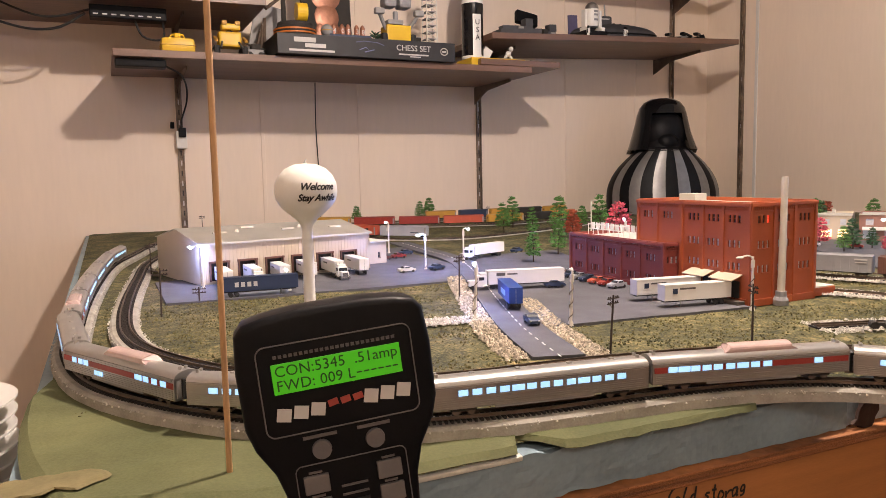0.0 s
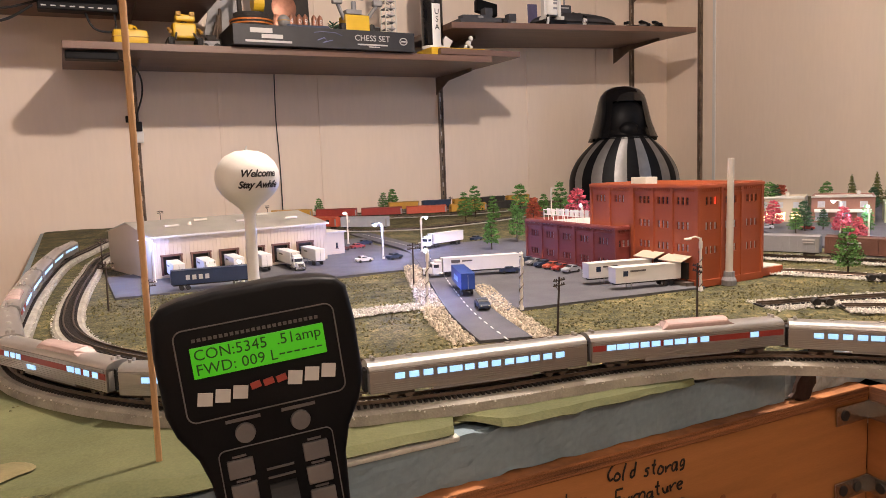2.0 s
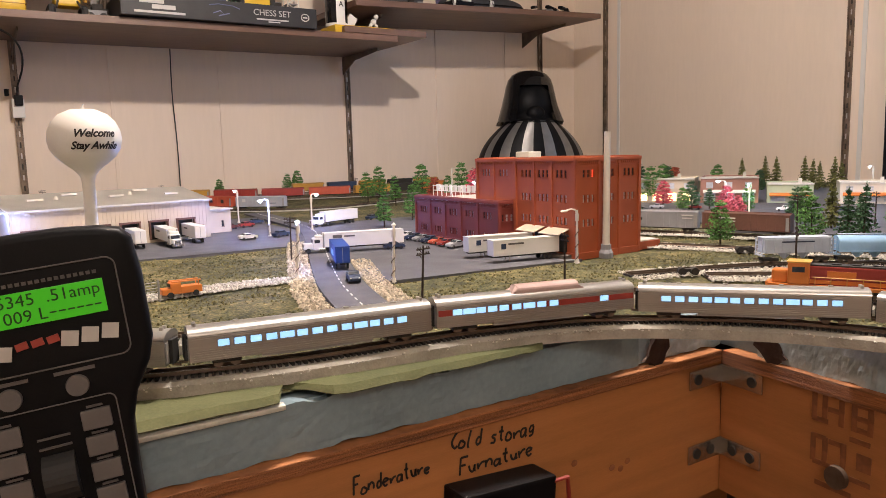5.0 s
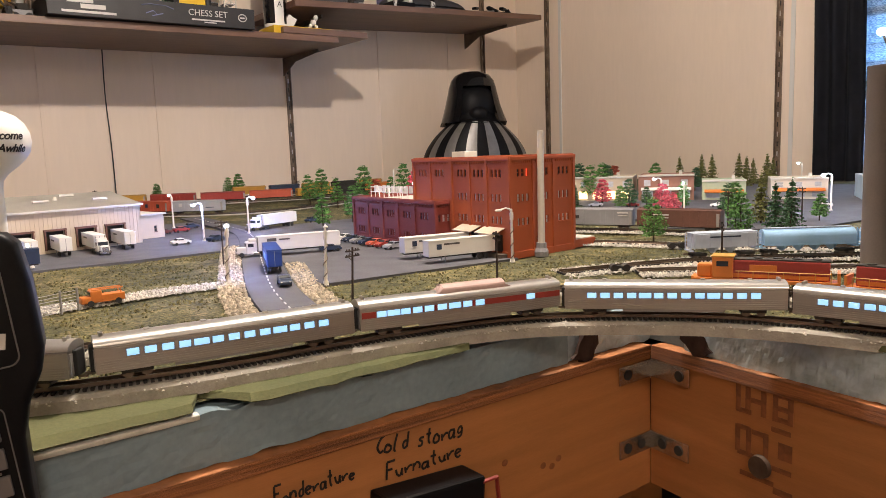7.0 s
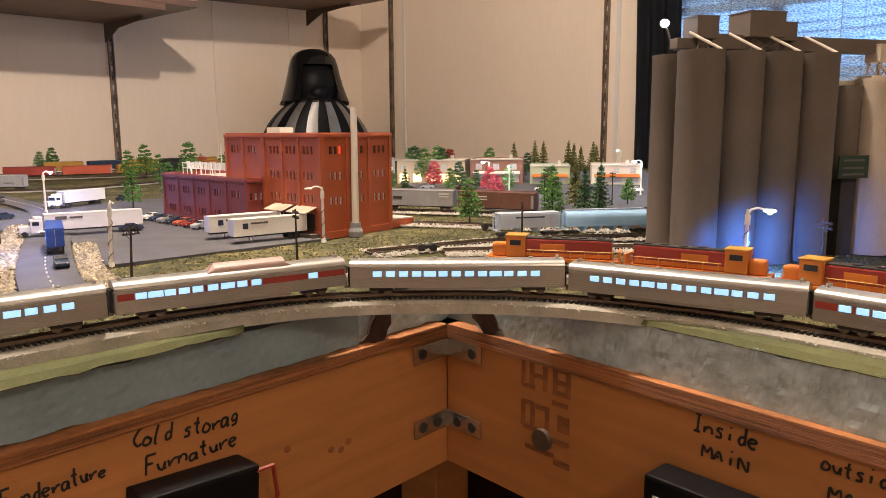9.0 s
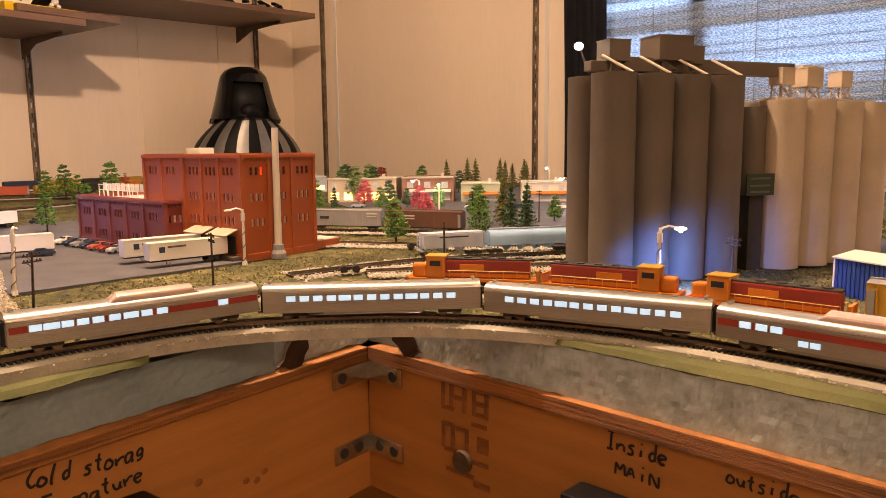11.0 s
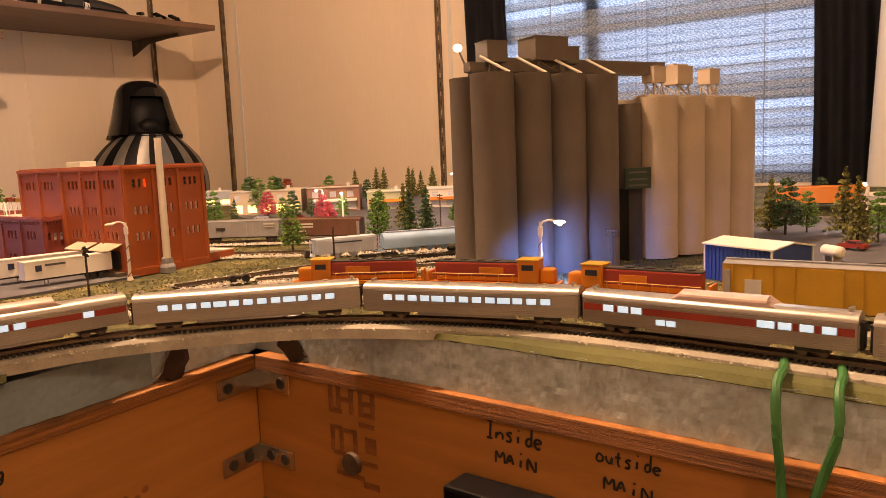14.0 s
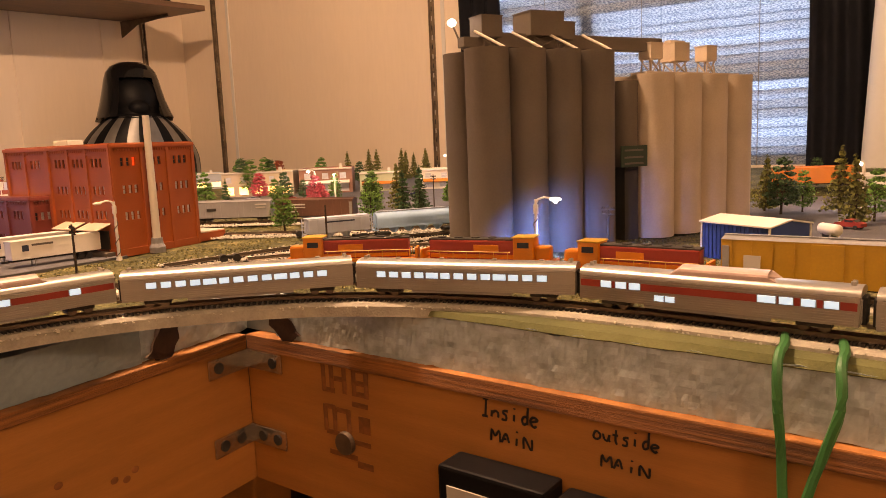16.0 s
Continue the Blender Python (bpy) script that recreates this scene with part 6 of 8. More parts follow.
# orange work truck on the gravel lane
w = thing("work_truck", "orange utility pickup with a ladder rack on the gravel lane", "truck", pose(0.234, 0.690, G + 0.001, 0, 0, 182))
part("body", box(B(), (-0.006, 0, 0.0065), (0.020, 0.0120, 0.0065), bev=0.0006), M_ORANGE, w)
part("cab", box(B(), (0.008, 0, 0.0085), (0.010, 0.0115, 0.0110), bev=0.0014), M_ORANGE, w)
part("bonnet", box(B(), (0.016, 0, 0.0060), (0.009, 0.0110, 0.0060), bev=0.0012), M_ORANGE, w)
part("windscreen", box(B(), (0.0132, 0, 0.0115), (0.0006, 0.0095, 0.0030)), M_GLASS, w)
for y in (-0.0045, 0.0045):
    part("ladder_rack", rod(B(), (-0.015, y, 0.0145), (0.012, y, 0.0145), 0.0006, n=6), M_ORANGE, w)
    for x in (-0.013, 0.004):
        part("rack_post", rod(B(), (x, y, 0.009), (x, y, 0.0145), 0.0005, n=6), M_ORANGE, w)
wheels(w, (0.013, -0.010), 0.0062, 0.0028)
# chain fence beside it
fe = thing("mesh_fence", "grey mesh fence panel with posts on the grass", "fence", pose(0.196, 0.675, G, 0, 0, 25))
for x in (-0.05, -0.025, 0.0, 0.016):
    part("post", rod(B(), (x, 0, 0), (x, 0, 0.020), 0.0010, n=6), M_GRAYT, fe)
for k in range(7):
    part("wire", rod(B(), (-0.05, 0, 0.002 + k * 0.0027), (0.016, 0, 0.002 + k * 0.0027), 0.0003, n=4), M_GRAYT, fe)


# ---- poles and street lamps ----
def utility_pole(x, y, h, rz, lean=0.0, arms=2):
    p = thing("utility_pole", "dark brown telegraph pole with crossarms", "utility pole", pose(x, y, G, lean, lean * 0.5, rz), "telegraph poles")
    part("mast", rod(B(), (0, 0, -0.002), (0, 0, h), 0.0011, 0.0008, 8), M_POLE, p)
    for k in range(arms):
        z = h - 0.003 - k * 0.0045
        a = part("crossarm", box(B(), (0, 0, z), (0.017, 0.0012, 0.0011)), M_POLE, p)
        for q in (-0.0072, -0.0042, 0.0042, 0.0072):
            part("insulator", rod(B(), (q, 0, z), (q, 0, z + 0.0018), 0.0005, n=6), M_POLE, a)
        part("brace", rod(B(), (-0.005, 0.0008, z), (0, 0.0008, z - 0.004), 0.0003, n=4), M_POLE, a)
    return p


for x, y, h, rz, ln in ((0.390, 0.520, 0.050, 20, 2.5), (0.524, 0.488, 0.053, 70, 0), (0.700, 0.372, 0.053, 40, 0), (0.400, 0.840, 0.055, 10, 0.5), (0.049, 0.906, 0.056, 0, 1.5), (0.060, 1.30, 0.055, 0, 0), (0.80, 0.135, 0.045, 60, 0), (0.25, 2.22, 0.055, 10, 0),
                        (0.55, 2.2, 0.055, 30, 0), (1.35, 2.05, 0.06, 30, 0), (1.12, 2.1, 0.055, 20, 0), (1.08, 0.60, 0.055, 70, 0), (1.20, 0.55, 0.055, 60, 0), (0.10, 0.985, 0.020, 0, 0)):
    utility_pole(x, y, h, rz, ln)


def street_lamp(x, y, h, rz, lit, lean=0.0, wrap=True, arm=0.014):
    p = thing("street_lamp", "white curved street lamp with a %s head" % ("glowing white" if lit else "dark"), "street lamp", pose(x, y, G, lean, lean, rz), "layout street lamps")
    part("pole", rod(B(), (0, 0, -0.002), (0, 0, h), 0.0017, 0.0012, 10), M_IVORY, p)
    part("arm", tube(B(), [(0, 0, h - 0.004), (0.002, 0, h), (arm * 0.5, 0, h + 0.0015), (arm, 0, h)], 0.0010), M_IVORY, p)
    part("collar", rod(B(), (0, 0, h - 0.012), (0, 0, h - 0.004), 0.0022, n=10), M_IVORY, p)
    part("base", rod(B(), (0, 0, 0), (0, 0, 0.004), 0.0032, 0.0024, 10), M_IVORY, p)
    part("head", ball(B(), (arm + 0.002, 0, h - 0.0006), (0.0048, 0.0026, 0.0015), 12), M_IVORY if not lit else M_LED, p)
    if wrap:
        pts = [(0.0021 * math.cos(a), 0.0021 * math.sin(a), 0.004 + (h - 0.018) * a / 19.0) for a in [k * 0.5 for k in range(38)]]
        part("wire_wrap", tube(B(), pts, 0.0005, 5), M_STEEL, p, "dark wire wound round the pole")
    if lit:
        part("led", ball(B(), (arm + 0.002, 0, h - 0.0018), 0.0020, 8), M_LED, p)
    m = p.matrix_basis @ Vector((arm + 0.002, 0, h - 0.008))
    return m


spots = [(0.354, 0.708, 0.060, 70, True, 3.0), (0.423, 0.628, 0.057, 60, False, 2.0), (0.643, 0.597, 0.060, 165, False, 0.0), (0.724, 0.172, 0.057, -65, True, 0.0), (0.475, 1.12, 0.060, 200, True, 0.0), (0.565, 1.16, 0.062, 30, True, 0.0),
         (0.515, 1.40, 0.064, 90, True, 0.0), (0.118, 1.095, 0.062, 150, True, 0.0), (0.815, 1.03, 0.075, 60, True, 0.0), (1.05, 1.45, 0.09, 10, False, 0.0), (1.16, 1.06, 0.055, 200, True, 0.0), (1.30, 0.88, 0.06, 90, True, 0.0), (1.26, 0.80, 0.055, 40, True, 0.0),
         (1.40, 0.60, 0.065, 150, True, 0.0), (1.75, 0.83, 0.075, 180, True, 0.0), (1.22, -0.06, 0.060, 10, True, 0.0), (0.90, 0.99, 0.055, 160, True, 0.0), (0.222, 1.01, 0.030, 90, True, 0.0)]
for n, (x, y, h, rz, lit, ln) in enumerate(spots):
    at = street_lamp(x, y, h, rz, lit, ln, wrap=n in (0, 1, 2, 3, 4))
    if n == 3:
        d = bpy.data.lights.new("lamp_glow", "SPOT")
        d.energy, d.color, d.shadow_soft_size, d.spot_size, d.spot_blend = 3.4, (0.04, 0.22, 1.0), 0.002, radians(152), 1.0
        new("lamp_glow", d).matrix_world = look((at.x, at.y, at.z + 0.004), (at.x + 0.018, at.y + 0.002, at.z - 0.026))
    elif n in (0, 4, 5, 7, 8, 10, 12, 13, 15):
        point_lamp("lamp_glow", (at.x, at.y, at.z), 0.45 if n in (0, 4, 5) else 0.34, (0.28, 0.40, 1.0) if n in (0, 4, 5, 7, 8) else (0.55, 0.70, 1.0), 0.002)
point_lamp("lamp_glow", (1.33, 0.98, G + 0.03), 0.04, (1.0, 0.6, 0.25), 0.003)
# white LED at the elevator's top
lt = part("work_light", ball(B(), (0, 0, 0), (0.004, 0.004, 0.0035), 12), M_LED, e1, "small glowing white light", m=pose(0.008, 0.060, 0.214))
part("bracket", rod(B(), (0, 0, 0), (0.010, -0.002, -0.024), 0.001, n=6), M_STEEL, lt)


# ---- trees ----
def crown_mesh(kind, seed, H, R, material):
    rng = random.Random(seed)
    V, F = [], []

    def leaf(p, s, d):
        a = Vector((rng.gauss(0, 1), rng.gauss(0, 1), rng.gauss(0, 0.6))).normalized()
        b = d.cross(a)
        b = b.normalized() if b.length > 1e-4 else Vector((1, 0, 0))
        n0 = len(V)
        for q in (p - a * s, p + b * s * 0.7 + d * s * 0.3, p + a * s, p - b * s * 0.7 + d * s * 0.25):
            V.append(tuple(q))
        F.append((n0, n0 + 1, n0 + 2, n0 + 3))

    if kind == "conifer":
        tiers = 9
        for t in range(tiers):
            z = H * (0.16 + 0.82 * t / tiers)
            r = R * (1 - t / tiers) ** 0.85 * rng.uniform(0.85, 1.1)
            n = int(9 + 11 * (1 - t / tiers))
            for k in range(n):
                a = 6.283 * (k + rng.random() * 0.7) / n
                rr = r * rng.uniform(0.75, 1.15)
                for f in (0.25, 0.45, 0.65, 0.82, 1.0):
                    d = Vector((math.cos(a), math.sin(a), -0.25))
                    leaf(Vector((math.cos(a) * rr * f, math.sin(a) * rr * f, z - 0.25 * rr * f + rng.uniform(-0.002, 0.002))), 0.0019 * rng.uniform(0.7, 1.4), d)
        for k in range(20):
            leaf(Vector((rng.gauss(0, 0.0006), rng.gauss(0, 0.0006), H * rng.uniform(0.88, 1.0))), 0.0016, Vector((0, 0, 1)))
    else:
        # whorls of small clumps, widest low down, with gaps between them
        tiers = 7
        for t in range(tiers):
            f = t / (tiers - 1)
            z, r = H * (0.26 + 0.66 * f), R * (1.0 - 0.62 * f ** 1.5) * (0.8 if t == 0 else 1)
            n = 7 if t < 4 else 5
            for k in range(n):
                a = 6.283 * (k + rng.uniform(-0.3, 0.3) + 0.5 * (t % 2)) / n
                c = Vector((math.cos(a) * r * 0.62, math.sin(a) * r * 0.62, z + rng.uniform(-0.03, 0.03) * H))
                lr = r * rng.uniform(0.34, 0.48)
                for _ in range(34):
                    d = Vector((rng.gauss(0, 1), rng.gauss(0, 1), rng.gauss(0, 1))).normalized()
                    p = c + Vector((d.x * lr, d.y * lr, d.z * lr * 0.42)) * rng.uniform(0.5, 1.1)
                    leaf(p, 0.0015 * rng.uniform(0.6, 1.3), (d + Vector((0, 0, 0.5))).normalized())
        for _ in range(60):
            leaf(Vector((rng.gauss(0, R * 0.14), rng.gauss(0, R * 0.14), H * rng.uniform(0.88, 1.0))), 0.0014, Vector((0, 0, 1)))
    me = bpy.data.meshes.new("crown")
    me.from_pydata(V, [], F)
    me.materials.append(material)
    return me


def tree(kind, seed, H, R, material, label):
    t = thing("tree", label, "tree", group="model trees")
    bm = B()
    rod(bm, (0, 0, -0.003), (0, 0, H * (0.9 if kind == "conifer" else 0.7)), 0.0014, 0.0004, 7)
    rng = random.Random(seed + 50)
    for k in range(7):
        a, z = rng.uniform(0, 6.28), H * rng.uniform(0.3, 0.65)
        rod(bm, (0, 0, z), (math.cos(a) * R * 0.6, math.sin(a) * R * 0.6, z + (0.10 * H if kind != "conifer" else -0.01 * H)), 0.0005, 0.0002, 5)
    part("trunk", bm, M_TRUNK, t)
    ob = new("crown", crown_mesh(kind, seed, H, R, material))
    ob.parent = t
    return t


protos = {}
for key, kind, H, R, mm, lab in (("leafy", "leafy", 0.058, 0.0185, M_LEAF, "mid-green leafy model tree"), ("leafy2", "leafy", 0.050, 0.0165, M_LEAF, "rounded mid-green model tree"), ("pine", "conifer", 0.070, 0.017, M_PINE, "dark green model conifer"),
                                 ("pine2", "conifer", 0.066, 0.014, M_OLIVE, "thin olive model conifer"), ("pink", "leafy", 0.046, 0.0180, M_PINK, "pink blossoming model tree"), ("red", "leafy", 0.042, 0.015, M_AUT, "red autumn model tree"), ("dark", "leafy", 0.052, 0.0165, M_PINE, "dark green leafy model tree"),
                                 ("fir", "leafy", 0.066, 0.0175, M_LEAF, "bright green layered model fir")):
    protos[key] = [tree(kind, hash_seed, H, R, mm, lab) for hash_seed in (11 + len(key), 47 + len(key))]
used = {}
TREES = [
    ("fir", 0.676, 1.107, 1), ("fir", 0.78, 1.186, 1.09), ("leafy", 0.981, 1.75, 1.41), ("leafy", 1.097, 1.9, 1.6), ("fir", 0.98, 1.6, 1.13),
    ("leafy", 1.007, 2.4, 1.21), ("leafy2", 1.053, 2.42, 1.61), ("leafy2", 0.78, 2.42, 1.2), ("leafy", 1.03, 1.55, 1.75), ("red", 1.031, 1.5, 1.64),
    ("fir", 1.116, 1.5, 1.59), ("pink", 1.012, 1.3, 2.04), ("leafy2", 1.236, 1.75, 1.29), ("dark", 1.477, 1.25, 1.71), ("leafy", 1.501, 1.2, 1.52),
    ("red", 1.604, 1.25, 1.85), ("pine", 1.124, 0.943, 0.82), ("pink", 1.293, 1.024, 1.29), ("leafy", 1.236, 0.926, 0.87), ("dark", 1.287, 0.945, 1.18),
    ("leafy", 0.859, 0.567, 1.06), ("dark", 1.33, 0.937, 0.84), ("pink", 1.173, 0.763, 0.97), ("pink", 1.266, 0.854, 1.18), ("leafy2", 1.75, 1.231, 1.59),
    ("pine2", 2, 1.324, 1.39), ("pine2", 2, 1.217, 1.43), ("pine2", 1.95, 1.086, 1.36), ("pine2", 1.85, 0.954, 1.31), ("dark", 1.8, 1.141, 1.25),
    ("fir", 1.292, 0.825, 0.87), ("dark", 1.18, 0.661, 1.19), ("leafy", 0.976, 0.517, 1.08), ("pine", 1.038, 0.505, 1.04), ("pine", 1.088, 0.509, 1.08),
    ("pine2", 1.145, 0.585, 1.17), ("pine", 1.167, 0.554, 0.79), ("fir", 1.092, 0.595, 1.05), ("pine2", 2.1, 1.318, 1.43), ("pine2", 2.1, 1.195, 1.43),
    ("pine2", 2.1, 1.148, 1.2), ("pine2", 2.1, 1.109, 1.39), ("leafy2", 1.611, 1.4, 1.61), ("dark", 1.518, 1.2, 1.58), ("leafy", 1.399, 1.15, 1.48),
    ("pine", 1.192, 1.1, 1.2), ("fir", 1.083, 0.95, 1.09), ("leafy2", 1.226, 0.536, 0.9), ("pine2", 1.3, 0.086, 0.86), ("pine2", 1.193, 0.05, 1.15),
    ("dark", 1.154, 0.027, 1.41), ("leafy", 1.184, 0.005, 0.95), ("pine2", 1.17, -0.036, 1.28), ("pine2", 1.052, -0.055, 1.19), ("leafy", 1.092, -0.072, 1.05),
    ("dark", 1.55, 0.009, 1.1),
]
rng = random.Random(3)
for key, x, y, sc in TREES:
    n = used.get(key, 0)
    used[key] = n + 1
    src = protos[key][n % 2]
    src_m = pose(x, y, G - 0.001, rng.uniform(-3, 3), rng.uniform(-3, 3), rng.uniform(0, 360))
    if n < 2:
        ob = src
        ob.matrix_basis = src_m @ Matrix.Scale(sc, 4)
    else:
        ob = copy_thing(src, src_m)
        ob.matrix_basis = src_m @ Matrix.Scale(sc, 4)
for key, pr in protos.items():
    for n, src in enumerate(pr):
        if used.get(key, 0) <= n:
            src.matrix_basis = pose(2.2, 1.7 + 0.07 * n, G)


# ---- model town ----
def shop(x, y, rz, L, D, H, wall, label, trim, wins=3, awn=None):
    s = thing("town_shop", label, "building", pose(x, y, G, 0, 0, rz), "model town")
    holes = []
    for k in range(wins):
        x0 = L * (k + 0.18) / wins
        holes.append((x0, 0.006, x0 + L / wins * 0.62, H * 0.42))
        if H > 0.045:
            holes.append((x0 + L / wins * 0.12, H * 0.60, x0 + L / wins * 0.48, H * 0.82))
    part("front_wall", wall_mesh(L, H, holes, 0.003), wall, s)
    for a, b, c, d in holes:
        window_unit(s, pose(a, 0, b), c - a, d - b, M_LEDW if (b < 0.01 and awn == "lit") else M_PANE, trim)
    for x0 in (0.0015, L - 0.0015):
        part("side_wall", box(B(), (x0, D / 2 + 0.002, H / 2), (0.003, D - 0.002, H)), wall, s)
    part("back_wall", box(B(), (L / 2, D, H / 2), (L, 0.003, H)), wall, s)
    part("roof", box(B(), (L / 2, D / 2, H - 0.004), (L - 0.006, D - 0.004, 0.002)), M_ROOFC, s)
    part("cornice", box(B(), (L / 2, -0.001, H - 0.001), (L + 0.002, 0.004, 0.003), bev=0.0005), trim, s)
    part("chimney", box(B(), (L * 0.75, D * 0.6, H + 0.003), (0.007, 0.005, 0.010)), trim, s)
    if awn and awn != "lit":
        part("awning", box(B(), (L / 2, -0.006, H * 0.47), (L * 0.9, 0.013, 0.0015), pose(0, 0, 0, 25, 0, 0)), awn, s)
    return s


M_PINKB = mat("dusty_brick", (0.30, 0.15, 0.11), 0.7, 0, 25, 0.15, 0.2, 700)
M_MINT = mat("pale_green_front", (0.45, 0.52, 0.36), 0.6, 0, 25, 0.1, 0.1, 700)
M_BLUEW = mat("pale_blue_front", (0.42, 0.55, 0.66), 0.6, 0, 25, 0.1, 0.1, 700)
shop(1.36, 1.20, -56, 0.16, 0.14, 0.056, M_CREAM, "cream two-storey model shop block", M_ROOFC, 5, "lit")
shop(1.455, 1.055, -56, 0.12, 0.14, 0.058, M_PINKB, "dusty brick two-storey model shop", M_ROOFC, 3, M_WHITE)
shop(1.53, 0.94, -56, 0.09, 0.12, 0.044, M_MINT, "pale green model shop with an orange awning", M_WHITE, 2, M_ORANGE)
shop(1.60, 0.82, -58, 0.11, 0.12, 0.046, M_IVORY, "ivory model shop with an orange awning", M_WHITE, 3, M_ORANGE)
shop(1.66, 0.66, -60, 0.10, 0.12, 0.050, M_BLUEW, "pale blue model shop front lit by lamps", M_WHITE, 3, M_BLUEW)
shop(1.70, 0.50, -60, 0.10, 0.12, 0.040, M_BLUEW, "low pale blue model diner", M_WHITE, 3, M_WHITE)
shop(1.60, 1.62, -40, 0.12, 0.10, 0.045, M_PALEB, "low blue-grey building near the wall", M_WHITE, 3, "lit")
shop(1.45, -0.05, -75, 0.14, 0.10, 0.030, M_WHITE, "low white building beyond the trees", M_ROOFC, 4)
boxcar(pose(1.42, 0.005, G + 0.016, 0, 0, -72), M_ORANGE, "orange boxcar behind the trees", 0.12, 0.024)
single("embankment", box(B(), (1.44, 0.0, G + 0.006), (0.04, 0.5, 0.020), pose(0, 0, 0, 0, 0, 18), 0.004), M_GRASS, "low turf bank carrying a far track", "bank", kind="structure")
for x, y, rz, mm, lab in ((1.37, 0.80, 120, M_WHITE, "white car parked in the model town"), (1.42, 0.72, 120, M_NAVY, "dark car parked in the model town"), (1.46, 0.64, 120, M_WHITE, "white car at the town kerb"), (1.30, 0.95, 120, M_REDP, "red car at the town kerb"), (1.27, 1.02, 120, M_GREYL, "silver car at the town kerb"),
                          (0.985, 0.0, 60, M_GREYL, "silver car on the elevator lot"), (1.02, -0.05, 60, M_REDP, "red car on the elevator lot")):
    motor_car(pose(x, y, G + 0.002, 0, 0, rz), mm, lab, "town cars")
tk = thing("storage_tank", "small white propane tank on saddles", "tank", pose(0.93, -0.035, G + 0.002, 0, 0, 40))
part("shell", rod(B(), (-0.010, 0, 0.010), (0.010, 0, 0.010), 0.0055, n=16), M_WHITE, tk, smooth=True)
for s in (-1, 1):
    part("end_cap", ball(B(), (s * 0.010, 0, 0.010), (0.003, 0.0055, 0.0055), 12), M_WHITE, tk, smooth=True)
    part("saddle", box(B(), (s * 0.006, 0, 0.003), (0.002, 0.009, 0.006)), M_GREY, tk)
sg = thing("roadside_sign", "yellow and blue model roadside sign on a tall white post", "sign", pose(1.13, 1.07, G, 0, 0, -40))
part("post", rod(B(), (0, 0, 0), (0, 0, 0.062), 0.0012, n=8), M_WHITE, sg)
part("board", box(B(), (0, 0, 0.064), (0.020, 0.002, 0.009), bev=0.0004), M_YEL, sg)
part("board", box(B(), (0, 0, 0.056), (0.016, 0.002, 0.005), bev=0.0004), M_BLUE, sg)


# ---- wall shelves ----
M_STD = mat("worn_brown_steel", (0.20, 0.15, 0.11), 0.4, 0.5, 25, 0.55, 0.1, 160)


def standard(m, z0, z1, label):
    """A slotted steel shelf standard, its face towards -y."""
    p = thing("shelf_standard", label, "shelf rail", m, "shelf standards")
    bm = B()
    for x in (-0.0075, 0.0075):
        box(bm, (x, -0.006, (z0 + z1) / 2), (0.003, 0.012, z1 - z0))
    box(bm, (0, -0.002, (z0 + z1) / 2), (0.012, 0.004, z1 - z0))
    part("channel", bm, M_STD, p)
    n = int((z1 - z0) / 0.032)
    for k in range(n):
        part("slot", box(B(), (0, -0.0045, z0 + 0.02 + k * 0.032), (0.004, 0.0012, 0.016)), M_PRINT if k % 2 == 0 else M_DARK, p)
    return p


for x in (0.229, 1.301, 2.236):
    standard(pose(x, WALL_Y - 0.001, 0), 1.0, 2.1, "slotted steel shelf standard screwed to the cream wall")
for y in (2.306, 1.262):
    standard(pose(WALL_X - 0.001, y, 0, 0, 0, -90), 1.0, 2.1, "worn slotted steel shelf standard on the side wall")


def shelf(name, x0, x1, y0, z0, z1, label, brackets):
    s = thing("wall_shelf", label, "shelf", pose(0, 0, 0), "wall shelves")
    L = math.hypot(x1 - x0, z1 - z0)
    a = -math.degrees(math.atan2(z1 - z0, x1 - x0))
    part("board", box(B(), (L / 2, (WALL_Y - 0.016 - y0) / 2, -0.0095), (L, WALL_Y - 0.016 - y0, 0.019), bev=0.001), M_SHELF, s, m=pose(x0, y0, z0, 0, a, 0))
    for bx in brackets:
        z = z0 + (z1 - z0) * (bx - x0) / (x1 - x0) - 0.020
        bm = prism(B(), [(0, 0), (-0.27, 0), (-0.27, -0.010), (-0.10, -0.022), (-0.02, -0.055), (0, -0.062)], -0.0015, 0.0015, pose(bx, WALL_Y - 0.014, z) @ Matrix(((0, 0, 1, 0), (1, 0, 0, 0), (0, 1, 0, 0), (0, 0, 0, 1))))
        part("bracket", bm, M_STEEL, s, "dark steel shelf bracket")
    return s


shelf("lower", 0.038, 1.285, 2.09, 1.496, 1.502, "brown laminate wall shelf crowded with toys", (0.229, 1.301 - 0.02))
shelf("lower_ext", 1.10, 1.397, 2.095, 1.5225, 1.5225, "short loose brown board lying on the shelf", ())
shelf("right", 1.145, 2.20, 2.10, 1.606, 1.646, "brown laminate wall shelf holding dark models", (1.301, 2.13))
shelf("upper", -0.55, 0.435, 2.10, 1.640, 1.652, "brown laminate wall shelf with cables hanging below", (0.229,))
shelf("top", 0.2, 2.25, 2.18, 1.90, 1.90, "brown laminate top wall shelf", (0.229, 1.301, 2.236))
SZ = 1.500


def on_shelf(x, y, z=None, rz=0):
    return pose(x, y, (SZ + 0.006 * (x - 0.038) / 1.25 - 0.003) if z is None else z, 0, 0, rz)


